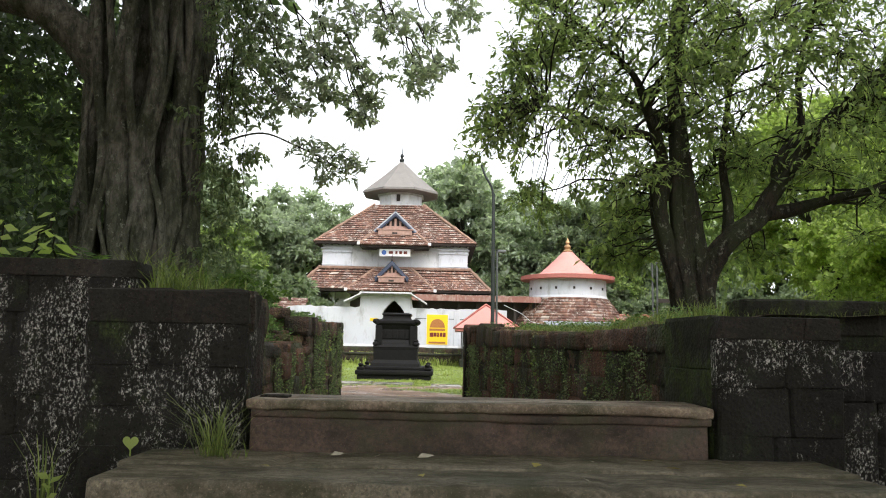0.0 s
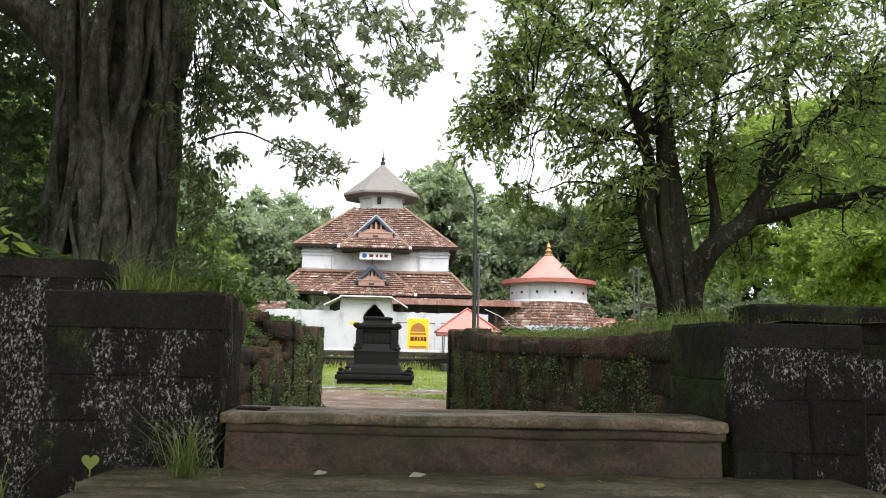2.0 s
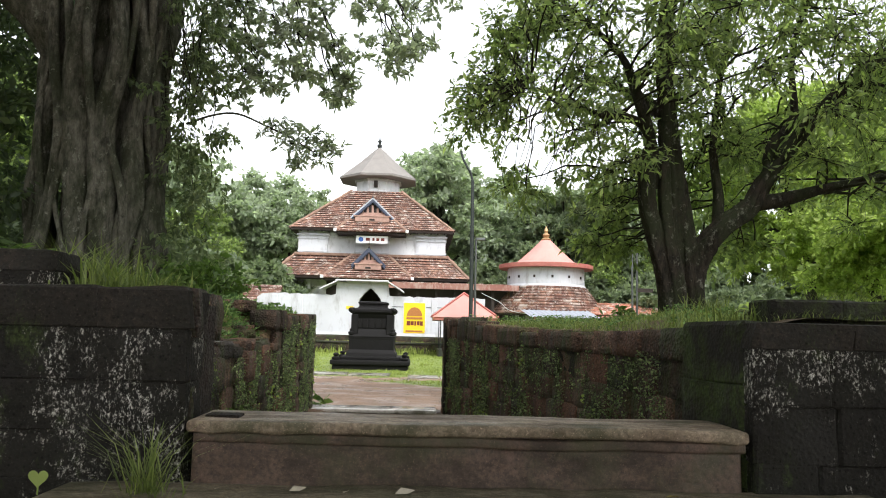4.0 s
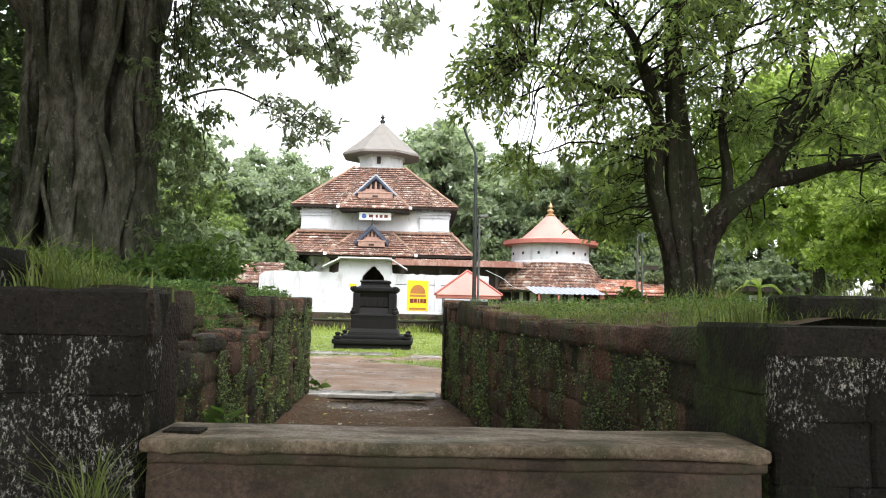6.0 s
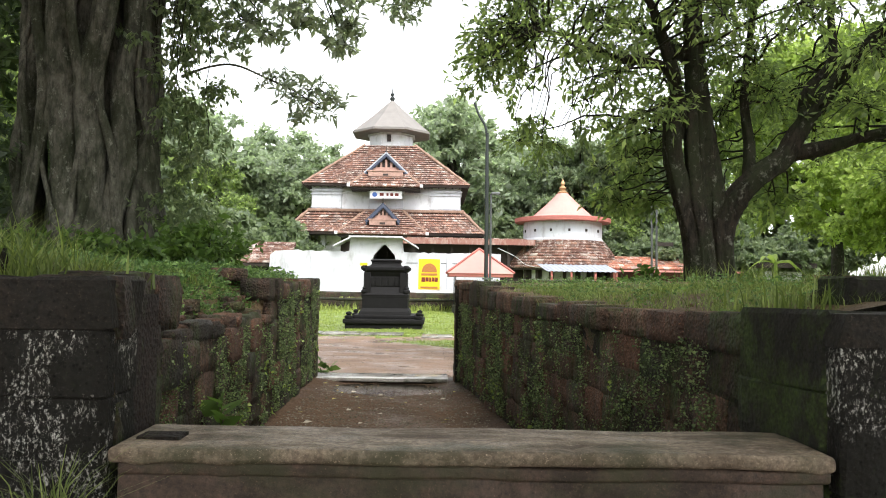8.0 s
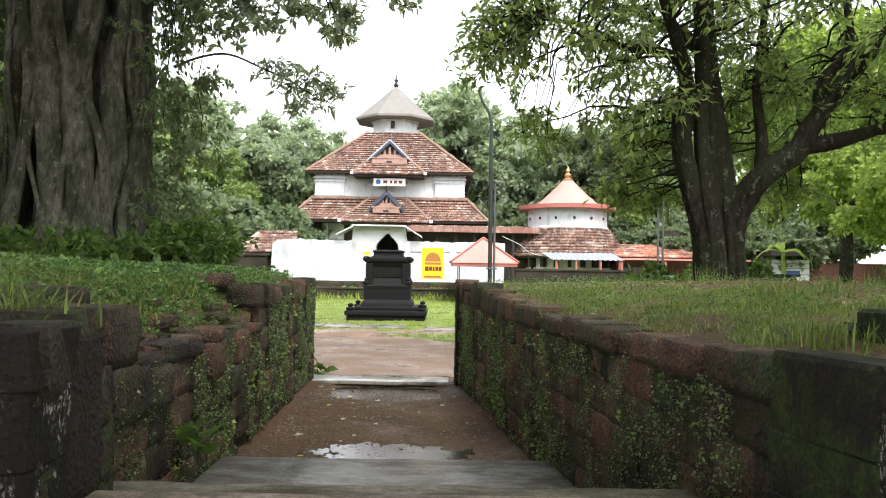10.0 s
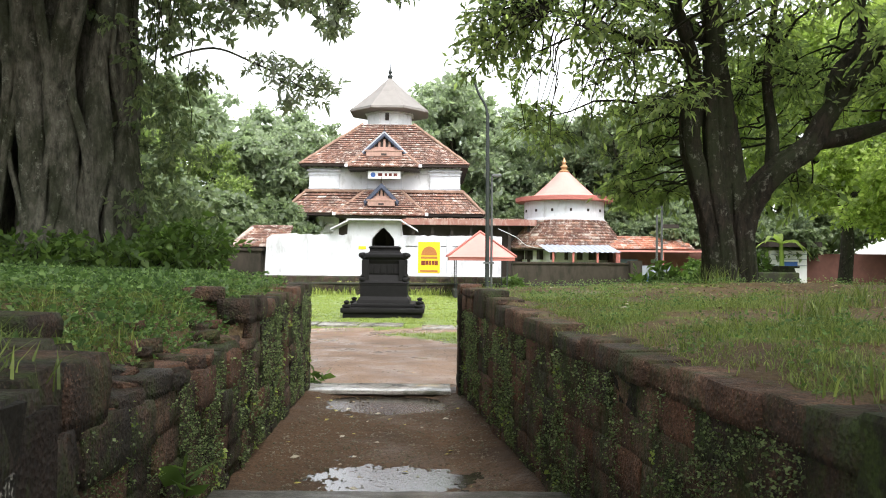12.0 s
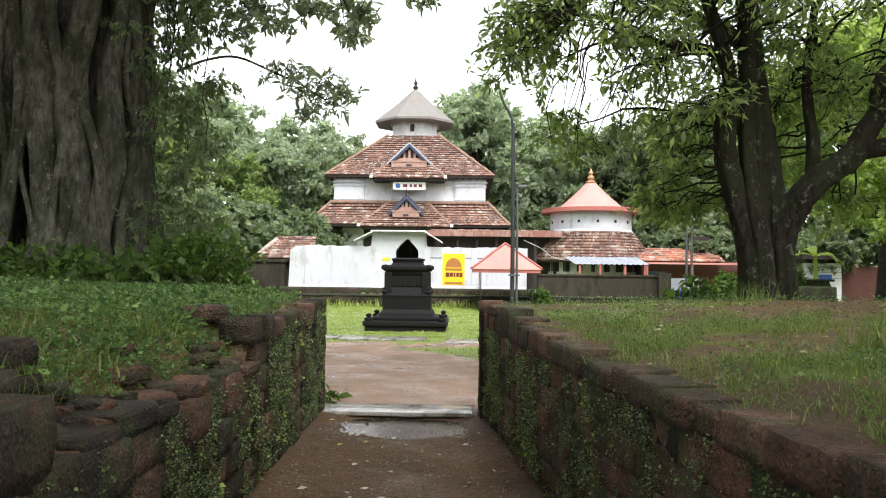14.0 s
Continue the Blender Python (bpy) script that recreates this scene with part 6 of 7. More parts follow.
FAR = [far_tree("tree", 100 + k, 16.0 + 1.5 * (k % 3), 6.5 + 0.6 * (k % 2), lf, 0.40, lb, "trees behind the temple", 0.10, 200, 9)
       for k, (lf, lb) in enumerate((("leaf_far_haze", "tall green tree behind the temple court, leaf colour paled for haze"), ("leaf_far_haze", "tall green tree behind the temple court, leaf colour paled for haze"),
                                     ("leaf_mid", "tall green tree round the court, with unseen copies behind the viewpoint"), ("leaf_right", "tall dark green tree round the court, with unseen shade-giving copies behind the viewpoint")))]
spots = [(0, -13.5, 63, 0, 0.9), (1, -20, 60, 1.0, 1.04), (2, -27, 55, 2.0, 1.08), (3, -15.5, 46, 0.5, 0.62), (2, -22, 42, 1.2, 0.85), (3, -30, 40, 2.2, 1.0),
         (0, -9.0, 78, 2.4, 1.0), (0, 2.4, 72, 3.0, 1.36), (1, 8.5, 74, 4.0, 1.12), (0, 15, 70, 5.0, 1.0), (1, 21, 66, 0.3, 1.0), (2, 14.5, 62, 1.4, 0.85),
         (2, 19.5, 58, 2.2, 0.85), (3, 26, 56, 3.0, 0.95), (2, 33, 52, 3.7, 1.0), (3, 40, 46, 0.2, 1.0), (0, -36, 62, 0.6, 1.1), (3, -17, 24, 1.7, 0.72),
         (2, -24, 22, 2.9, 0.85), (3, -14.5, 14, 3.3, 0.66), (3, -19, 9, 1.1, 0.8), (2, 28, 74, 1.9, 1.1), (2, 30, 32, 4.4, 0.9), (3, 38, 24, 5.1, 1.0), (0, -2, 84, 1.0, 0.95),
         # This row is unseen: trees beside and behind the viewpoint.
         (3, -12, -16, 0.4, 0.9), (2, 12, -16, 1.3, 0.9), (3, 0, -24, 2.3, 1.0), (2, 18, -4, 2.8, 0.8), (3, -17, -5, 0.9, 0.8),
         # First four are unseen too, added to shade steps and piers.
         (3, 5.5, -17, 0.2, 1.05), (2, -5.5, -18, 1.2, 1.1), (3, 11, -9, 2.1, 0.95), (3, 9, -22, 3.0, 1.2), (3, 22.5, 66, 3.9, 0.9), (0, 7, 90, 0.7, 1.2), (1, -16, 88, 1.5, 1.2), (0, 16, 84, 2.6, 1.2), (3, 18.5, 55, 5.4, 0.62), (1, -26, 74, 2.0, 1.2)]
used = set()
for k, x, y, turn, s in spots:
    m_ = Matrix.Translation((x, y, 0)) @ Matrix.Rotation(turn, 4, "Z")
    if k in used:
        ob = copy_thing(FAR[k], m_)
    else:
        ob = FAR[k]
        ob.matrix_basis = m_
        used.add(k)
    ob.scale = (s, s, s)

BR = [far_tree("tree", 140 + k, 8.5, 4.2, "leaf_bright", 0.15, "bright fresh green leafy tree beyond the bank", "bright trees", 0.27, 330, 13) for k in range(2)]
for i, (k, x, y, turn, s) in enumerate(((0, 18.6, 17.5, 0, 1.30), (1, 22.5, 21, 1, 1.6), (1, 27, 25, 3, 1.7), (0, 28, 33, 5, 1.6), (1, 17.6, 12.5, 2.2, 1.1), (0, 22, 12, 4, 1.2), (1, 18.6, 23.5, 0.7, 1.5))):
    m_ = Matrix.Translation((x, y, 0)) @ Matrix.Rotation(turn, 4, "Z")
    ob = BR[k] if i < 2 else copy_thing(BR[k], m_)
    ob.matrix_basis = m_
    ob.scale = (s, s, s)


HG = far_tree("bush", 160, 5.5, 4.6, "leaf_mid", 0.34, "dense dark green thicket at the edge of the grounds", "thicket", 0.03, 190, 10)
for i, (x, y, s) in enumerate(((17.5, 54, 1.1), (24, 52, 1.2), (31, 50, 1.2), (38, 44, 1.2), (12, 60, 1.1), (6, 64, 1.1), (-11.5, 52, 1.0), (-13, 44, 1.1), (-19, 40, 1.2), (-25, 34, 1.2),
                               (-15, 31, 1.0), (-20, 26, 1.1), (-13.5, 20, 0.9), (-11, 12, 0.8), (33, 34, 1.1), (38, 26, 1.1), (-22, 16, 1.1), (-26, 50, 1.3), (21, 49.5, 0.9), (26.5, 47.5, 0.9), (7.5, 67, 1.5), (3.5, 69, 1.5), (11, 71, 1.6))):
    m_ = Matrix.Translation((x, y, 0)) @ Matrix.Rotation(1.3 * i, 4, "Z")
    ob = HG if i == 0 else copy_thing(HG, m_)
    ob.matrix_basis = m_
    ob.scale = (s, s, s)


# ---- shrubs, weeds and grass ----
def shrub(name, seed, place, size, height, leaf, n, label, group="", lsize=0.12, mat="leaf_shrub"):
    g = np.random.default_rng(seed)
    ob = thing(name, label, "shrub", place, group)
    stems, fol = Gather(), Gather()
    for k in range(n):
        a = g.uniform(0, 6.28)
        r = size * math.sqrt(g.uniform(0, 1))
        e = np.array([r * math.cos(a), r * math.sin(a), height * g.uniform(0.25, 1.0) * (1 - 0.45 * (r / size) ** 2)])
        branch(stems, (e[0] * 0.3, e[1] * 0.3, -0.05), e, 0.012, 0.005, g, 0.05, 5, 4)
        clump(fol, e, 0.20 + 0.1 * size, 6, 7, lsize, g, droop=0.25, width=leaf)
    part("stems", stems.mesh("stems", True), M["bark_right"], ob)
    part("foliage", fol.mesh("foliage"), M[mat], ob)
    return ob


LB = lambda x, y: float(left_bank_z(np.array(float(x)), np.array(float(y))))
RB = lambda x, y: float(right_bank_z(np.array(float(x)), np.array(float(y))))
for k, (x, y, s, h, n) in enumerate(((-2.9, 1.4, 0.7, 0.9, 34), (-2.3, 2.2, 0.6, 0.95, 30), (-3.3, 0.6, 0.6, 0.5, 26), (-4.4, 0.3, 0.8, 0.45, 30), (-5.6, 0.2, 0.9, 0.6, 30),
                                     (-1.8, 1.6, 0.5, 0.75, 22), (-1.3, 0.9, 0.35, 0.45, 14), (-6.8, -0.6, 0.9, 0.6, 26), (-2.6, 3.4, 0.9, 1.6, 36), (-6.2, -3.2, 0.8, 0.7, 22))):
    shrub("shrub", 300 + k, (x, y, LB(x, y) - 0.03), s, h, 0.5, n, "low leafy green shrub at the foot of the fluted tree", "shrubs on the left bank")
for k, (x, y, s, h, n) in enumerate(((4.3, 2.6, 0.45, 0.55, 18), (3.9, 2.9, 0.4, 0.4, 12))):
    shrub("shrub", 330 + k, (x, y, RB(x, y) - 0.03), s, h, 0.5, n, "low leafy green shrub beside the dark tree", "shrubs on the right bank", 0.14)
for k, (x, y, s, h, n) in enumerate(((11.8, 22.8, 0.9, 1.8, 40), (-10.5, 29, 1.2, 1.6, 40), (15.5, 33, 1.3, 1.7, 36), (17.6, 30, 0.9, 2.3, 40), (4.7, 29.2, 0.5, 1.0, 20))):
    shrub("shrub", 340 + k, (x, y, 0), s, h, 0.55, n, "leafy green bush standing in the court", "court bushes", 0.22)
# banana plant beyond the bank
ban = thing("banana_plant", "young banana plant with broad bright leaves", "plant", (21.6, 36, 0.5))
v, f = tube(np.array([(0, 0, 0), (0.05, 0, 1.2), (0, 0, 2.6)]), [0.16, 0.14, 0.1], 9)
part("stem", np_mesh("stem", v, f, True), M["leaf_bright"], ban)
for k, (a, up, ln) in enumerate(((0.2, 1.0, 1.6), (2.9, 0.9, 1.7), (3.6, 1.5, 1.4), (5.6, 0.7, 1.7), (1.4, 1.8, 1.3))):
    acc = Gather()
    t = np.linspace(0, 1, 9)
    mid = np.stack([np.cos(a) * ln * t, np.sin(a) * ln * t, 2.4 + up * t - 1.5 * t ** 2.4], 1)
    wd = 0.26 * np.sin(math.pi * (0.08 + 0.9 * t))[:, None]
    sd = np.array([-math.sin(a), math.cos(a), 0])
    v = np.concatenate([mid - sd * wd + [0, 0, 0.06], mid, mid + sd * wd + [0, 0, 0.06]])
    i = np.arange(8)
    acc.add(v, np.concatenate([np.stack([i, i + 1, i + 10, i + 9], 1), np.stack([i + 9, i + 10, i + 19, i + 18], 1)]))
    part("leaf", acc.mesh("leaf", True), M["leaf_bright"], ban)


def scatter_grass(name, n, area, height_of, keep, tall, wide, mat, label, seed, lean=0.6):
    g = np.random.default_rng(seed)
    x = g.uniform(area[0], area[1], n)
    y = g.uniform(area[2], area[3], n)
    k = keep(x, y, g)
    x, y = x[k], y[k]
    z = height_of(x, y) - 0.004
    h = tall * (1 + 0.6 * ripple(x, y, 0.9, seed)).clip(0.35, 2.0)
    v, f = blades(np.stack([x, y, z], 1), h, wide, lean, g)
    return tagged(part(name, np_mesh(name, v, f), M[mat]), label, "grass", kind="stuff")


def bare_right(x, y):
    return (np.exp(-((x - 4.2) / 1.4) ** 2 - ((y + 4.9) / 1.2) ** 2) + np.exp(-((x - 4.6) / 1.5) ** 2 - ((y + 1.4) / 1.6) ** 2)
            + 0.7 * np.exp(-((x - 2.6) / 0.35) ** 2 - ((y + 4.2) / 0.8) ** 2))


def right_keep(x, y, g):
    k = 0.58 + 0.45 * ripple(x, y, 1.3, 14) + 0.45 * ripple(x, y, 0.4, 19) - 0.8 * bare_right(x, y)
    return (x > right_wall_x(y) + 0.24 + 0.16 * ripple(x, y, 0.7, 15)) & (g.uniform(0, 1, len(x)) < k)


def left_keep(x, y, g):
    edge = left_wall_x(y) - 0.24 - 0.06 * np.clip((-3.6 - y) / 0.4, 0, 1) + 0.16 * ripple(x, y, 0.7, 16)
    sparse = (x < left_wall_x(y) - 0.06) & (g.uniform(0, 1, len(x)) < 0.12 + 0.2 * ripple(x, y, 0.5, 23))
    return sparse | (x < edge) & (g.uniform(0, 1, len(x)) < 0.72 + 0.35 * ripple(x, y, 1.6, 12) + 0.35 * ripple(x, y, 0.4, 22))


scatter_grass("grass", 60000, (1.2, 9.5, -7.45, 4.0), right_bank_z, right_keep, 0.034, 0.007, "grass", "short green grass on the bank", 51, 1.0)
scatter_grass("grass", 130000, (1.4, 5.0, -7.45, -1.5), right_bank_z, right_keep, 0.05, 0.0032, "grass", "fine short grass on the bank beside the passage", 56, 1.2)
scatter_grass("grass", 80000, (-4.2, -0.9, -7.5, -1.0), left_bank_z, left_keep, 0.045, 0.0036, "grass", "fine rough grass on the bank beside the passage", 57, 1.1)
scatter_grass("grass", 30000, (-7.5, -0.9, -7.6, 2.4), left_bank_z, left_keep, 0.036, 0.007, "grass", "rough green grass and weeds on the bank", 52, 1.0)
scatter_grass("grass", 90000, (-8, 9, 4.5, 29), lambda x, y: ground_z(x, y), lambda x, y, g: grass_mask(x, y) + 0.15 * g.normal(size=len(x)) > 0.5, 0.05, 0.016, "lawn", "short bright lawn round the altar", 53)
scatter_grass("grass", 16000, (-16, 26, 1.5, 40), lambda x, y: ground_z(x, y), lambda x, y, g: (np.abs(x - 0.5) > 7), 0.06, 0.03, "lawn", "lawn at the sides of the court", 54)
scatter_grass("grass", 2600, (-10, 9, 29.4, 30.0), lambda x, y: 0 * x + 0.52, lambda x, y, g: ripple(x, y, 2.0, 7) > -0.1, 0.10, 0.025, "lawn", "weeds growing on the plinth ledge", 58)
scatter_grass("grass", 1500, (-8, 8, 28.7, 29.15), lambda x, y: ground_z(x, y), lambda x, y, g: ripple(x, y, 3.0, 3) > -0.2, 0.3, 0.03, "lawn", "weeds along the foot of the plinth", 55)


def weeds(name, n, area, height_of, keep, size, mat, label, seed):
    """Low broad-leaved weeds, a few leaves from each root."""
    g = np.random.default_rng(seed)
    x, y = g.uniform(area[0], area[1], n), g.uniform(area[2], area[3], n)
    k = keep(x, y, g)
    x, y = x[k], y[k]
    p = np.stack([x, y, height_of(x, y) + g.uniform(0.01, 0.09, len(x))], 1).repeat(4, axis=0)
    w = g.normal(size=p.shape)
    w[:, 2] = np.abs(w[:, 2]) * 0.5 + 0.1
    v, f = leaves(p, w, size, 0.6, 0.2, 0.4, g)
    return tagged(part(name, np_mesh(name, v, f), M[mat]), label, "weeds", kind="stuff")


weeds("weeds", 42000, (-7, -0.8, -7.3, 2.6), left_bank_z, left_keep, 0.026, "ground_weed", "low broad-leaved weeds on the bank", 61)
weeds("weeds", 700, (-1.4, -0.95, -4.7, -3.1), left_bank_z, lambda x, y, g: x < left_wall_x(y) - 0.12, 0.028, "ground_weed", "low weeds creeping over the broken wall top", 64)
weeds("weeds", 3000, (-6, -1.2, -6.6, 2.6), left_bank_z, left_keep, 0.055, "ground_weed", "larger broad-leaved weeds on the bank", 63)
weeds("weeds", 16000, (1.3, 7, -7.2, 3.0), right_bank_z, right_keep, 0.017, "ground_weed", "low broad-leaved weeds on the bank", 62)


def litter(name, n, area, height_of, keep, seed, label):
    """Small brown flakes of fallen leaf and twig."""
    g = np.random.default_rng(seed)
    x, y = g.uniform(area[0], area[1], n), g.uniform(area[2], area[3], n)
    k = keep(x, y, g)
    x, y = x[k], y[k]
    w = g.normal(size=(len(x), 3)) * [1, 1, 0.12]
    v, f = leaves(np.stack([x, y, height_of(x, y) + 0.006], 1), w, 0.03, 0.42, 0.2, 0.5, g)
    return tagged(part(name, np_mesh(name, v, f), M["litter"]), label, "leaf litter", kind="stuff")


litter("leaf_litter", 11000, (1.5, 7.5, -7.2, 3.0), right_bank_z, lambda x, y, g: (x > right_wall_x(y) + 0.05) & (g.uniform(0, 1, len(x)) < 0.25 + 0.7 * bare_right(x, y)), 211, "brown fallen leaf litter on the bare earth of the bank")
litter("leaf_litter", 4200, (-3.0, -0.95, -7.1, -3.2), left_bank_z, lambda x, y, g: (x > left_wall_x(y) - 0.7) & (x < left_wall_x(y) - 0.05), 212, "brown leaf litter on the broken wall top")


litter("leaf_litter", 130, (-0.6, 0.8, -1.0, -0.1), lambda x, y: 0 * x + 0.006, lambda x, y, g: ripple(x, y, 0.8, 9) > 0, 213, "dark leaf bits floating on the puddle")


def tuft(place, n, tall, spread, seed, label, lean=0.8, wide=0.009, mat="grass"):
    g = np.random.default_rng(seed)
    r = np.abs(g.normal(size=n)) * spread
    a = g.uniform(0, 6.28, n)
    p = np.stack([place[0] + r * np.cos(a), place[1] + r * np.sin(a), np.full(n, place[2])], 1)
    v, f = blades(p, tall, wide, lean, g)
    return tagged(part("grass_tuft", np_mesh("grass_tuft", v, f), M[mat]), label, "grass", "grass tufts", "stuff")


tuft((-0.40, -8.22, 0.595), 80, 0.26, 0.05, 71, "long green grass tuft growing at the foot of the gate pier", 1.2, 0.0045)
tuft((-0.37, -8.24, 0.595), 60, 0.13, 0.07, 73, "short green grass round the long tuft", 1.6, 0.0045)
tuft((-1.12, -8.3, 0.40), 16, 0.28, 0.04, 72, "thin pale grass tuft beside the gate pier", 0.5)
for k, (x, y, h, n, s) in enumerate(((-0.62, -7.45, 0.13, 120, 0.12), (-0.85, -7.55, 0.16, 140, 0.14), (-1.0, -7.35, 0.24, 120, 0.14), (-1.25, -7.0, 0.22, 90, 0.18), (-0.95, -6.55, 0.2, 90, 0.12),
                                     (-1.5, -6.1, 0.16, 90, 0.2), (-1.3, -5.2, 0.12, 80, 0.15))):
    tuft((x, y, max(LB(x, y), 1.34 if y < -6.9 else 0) - 0.01), n, h, s, 80 + k, "long arching grass on the edge of the broken wall", 0.9, 0.009)
for k in range(26):
    y = -7.0 + 0.27 * k
    x = float(left_wall_x(y)) - (0.55 if y < -3.4 else 0.28) - 0.12 * (k % 3)
    tuft((x, y, LB(x, y) - 0.02), 34, 0.055 + 0.02 * ((k * 7) % 4), 0.10, 400 + k, "grass overhanging the edge of the broken wall", 1.3, 0.006)
for k in range(24):
    y = -7.0 + 0.29 * k
    x = float(right_wall_x(y)) + 0.17 + 0.08 * (k % 3)
    tuft((x, y, RB(x, y) - 0.02), 30, 0.04 + 0.02 * ((k * 5) % 4), 0.10, 440 + k, "short grass at the edge of the laterite wall", 1.2, 0.005)
for k, (x, y, h, n, s) in enumerate(((2.9, -5.2, 0.2, 150, 0.16), (3.4, -6.3, 0.18, 130, 0.2), (2.25, -7.2, 0.12, 90, 0.14), (2.9, -6.9, 0.17, 120, 0.16), (4.4, -3.0, 0.22, 120, 0.2), (4.6, 0.9, 0.3, 110, 0.2), (5.8, -1.6, 0.3, 140, 0.2))):
    tuft((x, y, RB(x, y) - 0.01), n, h, s, 100 + k, "long arching grass tuft on the grassy bank", 0.8, 0.008)


def creeper(name, line, side, ztop, n, seed, label, bias=0.0, grow=1.0, mat="ivy"):
    """Small round leaves of creepers and ferns that grow out of a wall's joints, in patches."""
    g = np.random.default_rng(seed)
    y = g.uniform(-7.3, 0.1, n)
    z = g.uniform(0.10, 1.0, n) * ztop(y)
    k = ripple(y, z * 1.3, 1.1, seed) + 0.8 * ripple(y, z, 0.32, seed + 3) + 0.35 * g.normal(size=n) > 0.12 + bias
    y, z = y[k], z[k]
    p = np.stack([line(y) - side * 0.014, y, z], 1).repeat(5, axis=0) + g.normal(size=(5 * len(y), 3)) * [0.008, 0.02, 0.02]
    w = g.normal(size=p.shape) * 0.7
    w[:, 0] -= side * 0.6
    w[:, 2] -= 0.2
    v, f = leaves(p, w, grow * np.where(p[:, 1] < -4.5, 0.0115, 0.0145), 0.8, 0.2, 0.5, g)
    return tagged(part(name, np_mesh(name, v, f), M[mat]), label, "creeper", kind="stuff")


creeper("creeper", right_wall_x, 1, lambda y: 1.12 + 0 * y, 11000, 65, "small green creeper leaves on the laterite wall", 0.05)
creeper("creeper", left_wall_x, -1, lambda y: np.where(y < -3.4, 1.0, 1.30), 9500, 66, "small green creeper leaves on the laterite wall")
creeper("creeper", left_wall_x, -1, lambda y: np.where(y < -3.4, 1.0, 1.30), 420, 67, "bright yellow-green fern leaves in the joints of the wall", 0.75, 2.0, "leaf_bright")
creeper("creeper", right_wall_x, 1, lambda y: 1.05 + 0 * y, 320, 68, "bright yellow-green fern leaves in the joints of the wall", 0.75, 1.7, "leaf_bright")


def sprig(place, size, n, seed, label, mat="leaf_shrub", name="weed_plant", tilt=0.5):
    g = np.random.default_rng(seed)
    ob = thing(name, label, "plant", place)
    for k in range(n):
        a = 2.4 * k
        v, f = leaves(np.array([[0, 0, 0.02 + 0.02 * k]]), np.array([[math.cos(a), math.sin(a), tilt]]), size, 0.7, 0.15, 0.15, g)
        part("leaf", np_mesh("leaf", v, f), M[mat], ob)
    v, f = tube(np.array([(0, 0, -0.03), (0, 0, 0.02 + 0.02 * n)]), [0.006, 0.004], 5)
    part("stem", np_mesh("stem", v, f), M[mat], ob)
    return ob


sprig((-0.66, -5.5, 0.42), 0.19, 8, 1, "broad-leaved green plant at the foot of the wall")
sprig((-1.05, -8.40, 0.42), 0.07, 5, 2, "small weed with pale leaves beside the steps", "leaf_bright")
sprig((-1.32, -8.55, 0.22), 0.10, 6, 3, "small leafy weed below the retaining wall", "leaf_bright")
heart = thing("fallen_heart_leaf", "yellow-green heart-shaped leaf on the stone step", "leaf", (-0.749, -8.3, 0.667))
bm = bmesh.new()
pts = [(0.036 * (16 * math.sin(t) ** 3) / 16, -0.004, 0.036 * (13 * math.cos(t) - 5 * math.cos(2 * t) - 2 * math.cos(3 * t) - math.cos(4 * t)) / 16) for t in np.linspace(0, 2 * math.pi, 24, endpoint=False)]
bm.faces.new([bm.verts.new(p) for p in pts])
part("blade", bm, M["leaf_bright"], heart)
v, f = tube(np.array([(0, 0, -0.025), (0.0, 0, -0.06)]), [0.003, 0.003], 5)
part("stalk", np_mesh("stalk", v, f), M["leaf_bright"], heart)
# pale shoots over the left wall
g = np.random.default_rng(5)
for k, (x, y, z) in enumerate(((-1.75, -7.5, 1.74), (-1.95, -7.45, 1.70), (-1.6, -7.4, 1.66))):
    ob = thing("sapling", "young shoot with bright oval leaves on the wall top", "plant", (x, y, 1.45))
    acc = Gather()
    e = np.array([0.18 - 0.1 * k, -0.05, z - 1.45 + 0.06])
    branch(acc, (0, 0, 0), e, 0.008, 0.004, g, 0.1, 6, 5)
    part("stem", acc.mesh("stem", True), M["bark_right"], ob)
    for q in range(7):
        t = 0.4 + 0.1 * q
        v, f = leaves(np.array([e * t + [0, 0, 0.02]]), np.array([[1 if q % 2 else -1, g.normal() * 0.4, -0.35 + 0.2 * g.normal()]]), 0.12, 0.45, 0.2, 0.2, g)
        part("leaf", np_mesh("leaf", v, f), M["leaf_bright"], ob)

# pebbles trodden into the earth
def pebbles(name, n, area, height_of, size, seed, label):
    g = np.random.default_rng(seed)
    x, y = g.uniform(area[0], area[1], n), g.uniform(area[2], area[3], n)
    c = np.stack([x, y, height_of(x, y)], 1)
    r = size * g.uniform(0.4, 1.5, n) ** 1.5
    base = np.array([(1, 0, 0), (0, 1, 0), (-1, 0, 0), (0, -1, 0), (0.5, 0.5, 0.7), (-0.5, 0.5, 0.7), (-0.5, -0.5, 0.7), (0.5, -0.5, 0.7)])
    v = c[:, None] + r[:, None, None] * (base[None] * [1, 1, 0.8] + 0.25 * g.normal(size=(n, 8, 3)))
    q = np.array([(0, 1, 5, 4), (1, 2, 6, 5), (2, 3, 7, 6), (3, 0, 4, 7), (4, 5, 6, 7)])
    return tagged(part(name, np_mesh(name, v.reshape(-1, 3), (np.arange(n)[:, None, None] * 8 + q[None]).reshape(-1, 4)), M["step"]), label, "pebbles", kind="stuff")


pebbles("pebbles", 5200, (-0.75, 1.25, -4.6, -0.1), floor_z, 0.008, 201, "small brown pebbles in the wet earth floor")
pebbles("pebbles", 2600, (-3.0, 2.2, 0.7, 9.0), ground_z, 0.006, 202, "small brown pebbles on the trodden path")


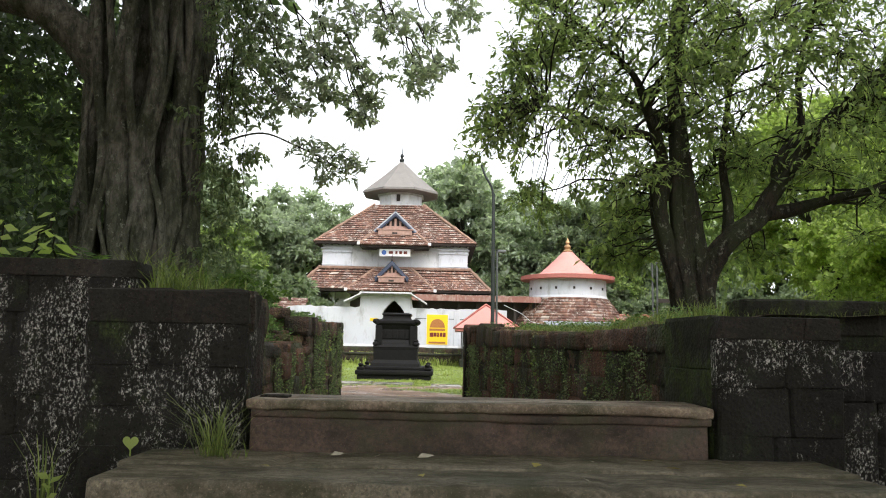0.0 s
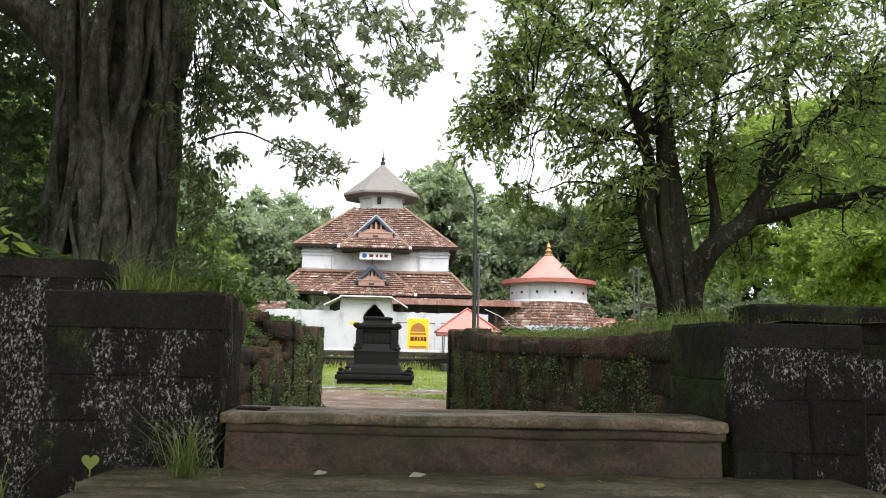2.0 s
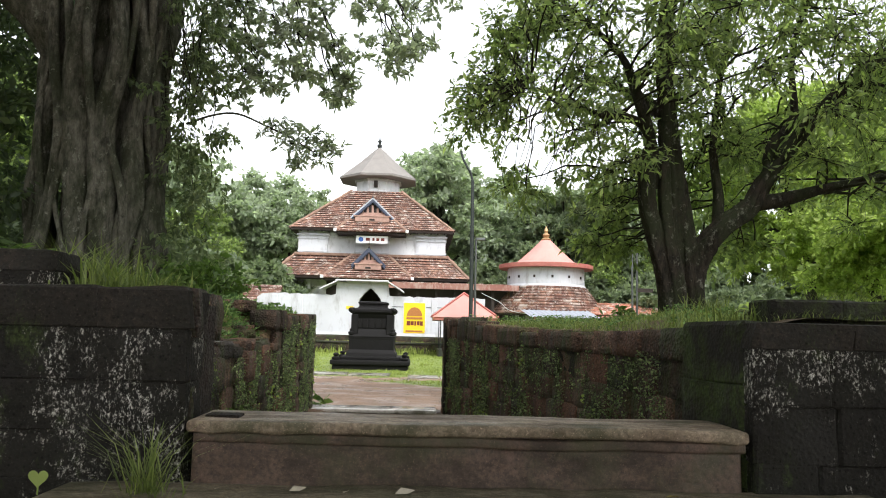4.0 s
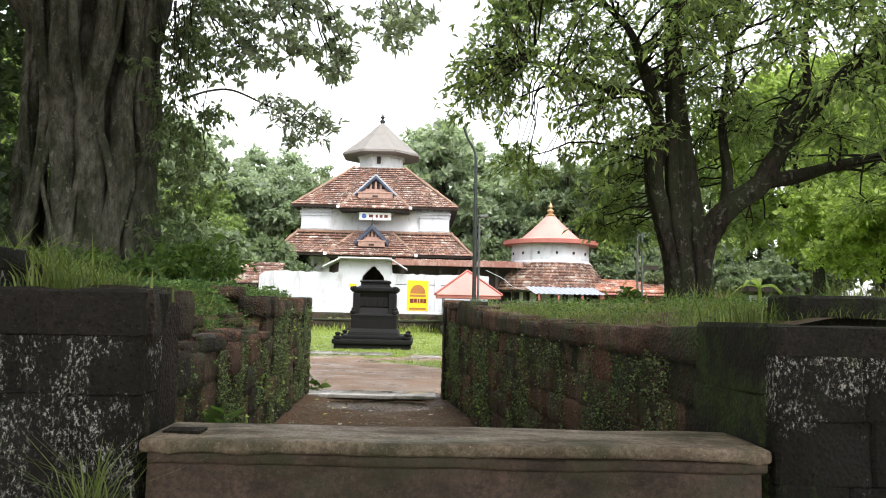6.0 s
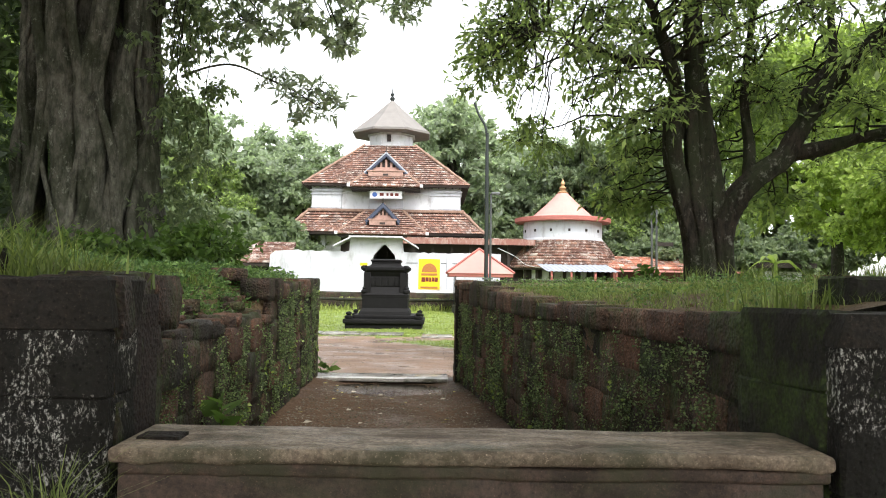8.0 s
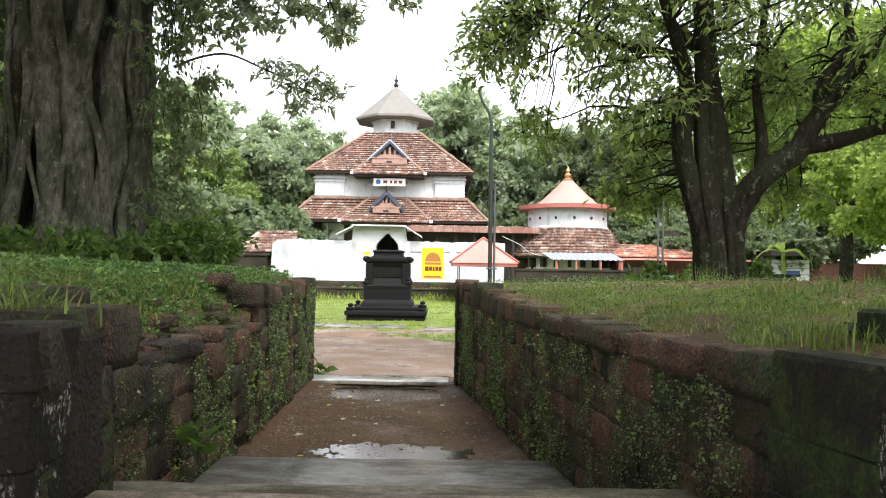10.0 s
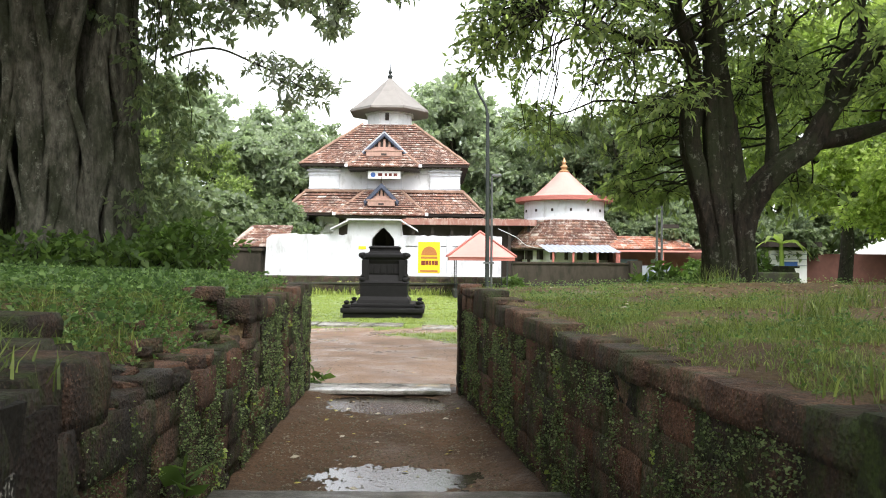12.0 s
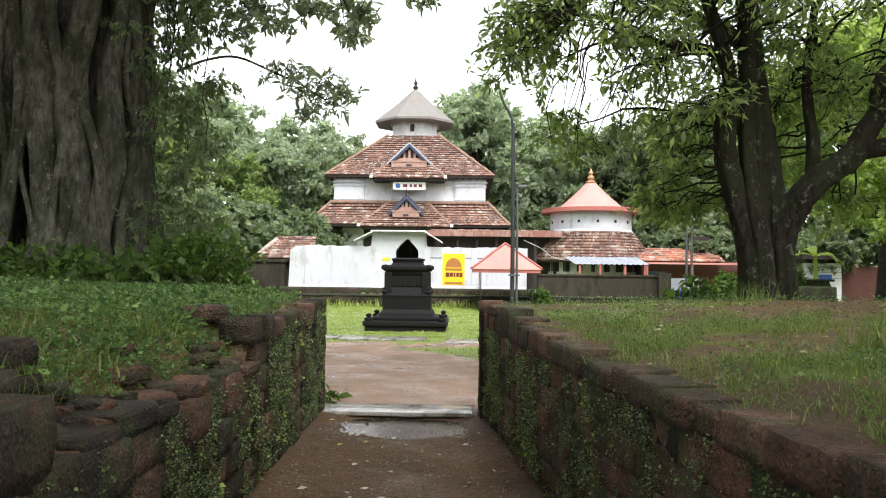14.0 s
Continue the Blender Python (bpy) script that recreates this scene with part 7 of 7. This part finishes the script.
# fallen leaves and litter on floor and steps
g = np.random.default_rng(77)
lit = []
for mat in ("dry_leaf", "pale_leaf"):
    v, f = leaves(np.zeros((1, 3)), np.array([[1.0, 0, 0.05]]), 0.075, 0.5, 0.25, 0.0, g)
    me = np_mesh("fallen_leaf", v, f)
    me.materials.append(M[mat])
    lit.append(me)
for k in range(150):
    if k >= 70:
        x, y = (g.uniform(1.9, 5.5), g.uniform(-6.8, 0.5)) if k % 4 else (g.uniform(-4.0, -1.4), g.uniform(-6.5, -0.5))
        z = (RB(x, y) if x > 0 else LB(x, y)) + 0.012
    elif k < 46:
        y = g.uniform(-4.4, -0.3)
        x = g.uniform(float(left_wall_x(y)) + 0.1, float(right_wall_x(y)) - 0.1)
        z = float(floor_z(np.array(x), np.array(y))) + 0.006
    elif k < 58:
        x, y, z = g.uniform(-0.6, 2.3), g.uniform(-8.8, -8.1), 0.612
    else:
        x, y = g.uniform(-1.5, 1.5), g.uniform(0.8, 8)
        z = float(ground_z(np.array(x), np.array(y))) + 0.012
    ob = new("fallen_leaf", lit[k % 2])
    s = g.uniform(0.5, 1.3)
    ob.matrix_basis = Matrix.Translation((x, y, z)) @ Matrix.Rotation(g.uniform(0, 6.28), 4, "Z") @ Matrix.Diagonal((s, s, s, 1))
    tagged(ob, "small dry fallen leaf on the damp ground", "leaf", "fallen leaves")

# arching grass on the broken left wall top
g = np.random.default_rng(91)
for k in range(10):
    y = g.uniform(-6.6, -4.0)
    x = float(left_wall_x(y)) - g.uniform(0.35, 0.7)
    tuft((x, y, LB(x, y) - 0.01), 34, g.uniform(0.09, 0.16), 0.09, 900 + k, "arching green grass tuft on the broken wall top", 1.1, 0.006)
for k, (x, y, h) in enumerate(((-0.75, -7.35, 0.24), (-0.98, -7.25, 0.28), (-1.2, -7.2, 0.26), (-1.5, -6.7, 0.26), (-2.0, -6.5, 0.28), (-1.15, -6.0, 0.2), (-1.75, -5.0, 0.22), (-2.4, -5.9, 0.26), (-1.35, -4.3, 0.16))):
    tuft((x, y, max(LB(x, y), 1.34 if y < -7 else 0) - 0.01), 34, h, 0.10, 930 + k, "sparse long arching grass on the bank", 1.3, 0.0055)


def fern(place, fronds, reach, seed, label):
    """A fern: arching fronds with paired narrow leaflets."""
    g = np.random.default_rng(seed)
    ob = thing("fern", label, "fern", place, "ferns")
    for k in range(fronds):
        a = 2 * math.pi * k / fronds + g.uniform(-0.4, 0.4)
        t = np.linspace(0, 1, 14)
        rise = g.uniform(0.6, 1.1) * reach
        mid = np.stack([np.cos(a) * reach * 0.8 * t, np.sin(a) * reach * 0.8 * t, rise * (1.5 * t - 0.9 * t ** 2)], 1)
        acc = Gather()
        v, f = tube(mid, np.linspace(0.004, 0.0015, 14), 4)
        acc.add(v, f)
        side = np.array([-math.sin(a), math.cos(a), -0.15])
        for sgn in (-1, 1):
            size = 0.24 * reach * np.sin(math.pi * (0.12 + 0.86 * t[2:]))
            v, f = leaves(mid[2:], np.tile(side * sgn, (12, 1)) + g.normal(size=(12, 3)) * 0.1 + [0.25 * math.cos(a), 0.25 * math.sin(a), 0], size, 0.28, 0.15, 0.1, g)
            acc.add(v, f)
        part("frond", acc.mesh("frond"), M["leaf_shrub"], ob)
    return ob


for k, (x, y, n, r) in enumerate(((-1.45, -7.3, 6, 0.34), (-1.72, -7.15, 5, 0.3), (-1.25, -6.95, 5, 0.26), (-2.2, -6.8, 6, 0.34), (-2.6, -6.2, 6, 0.36))):
    fern((x, y, max(LB(x, y), 1.40 if y < -7 else 0)), n, r, 950 + k, "dark green fern with arching fronds on the wall top")
# a thin white cable slung before the round shrine
cab = thing("cable", "thin white cable slung between the shelter and the round shrine", "cable")
v, f = tube(spline([(5.3, 45.3, 4.1), (6.6, 45.3, 3.5), (7.3, 45.3, 2.95), (8.2, 45.3, 2.72), (9.6, 45.3, 2.62), (11.0, 45.3, 2.5)], 5), [0.02] * 26, 6)
part("wire", np_mesh("wire", v, f, True), M["cable"], cab)
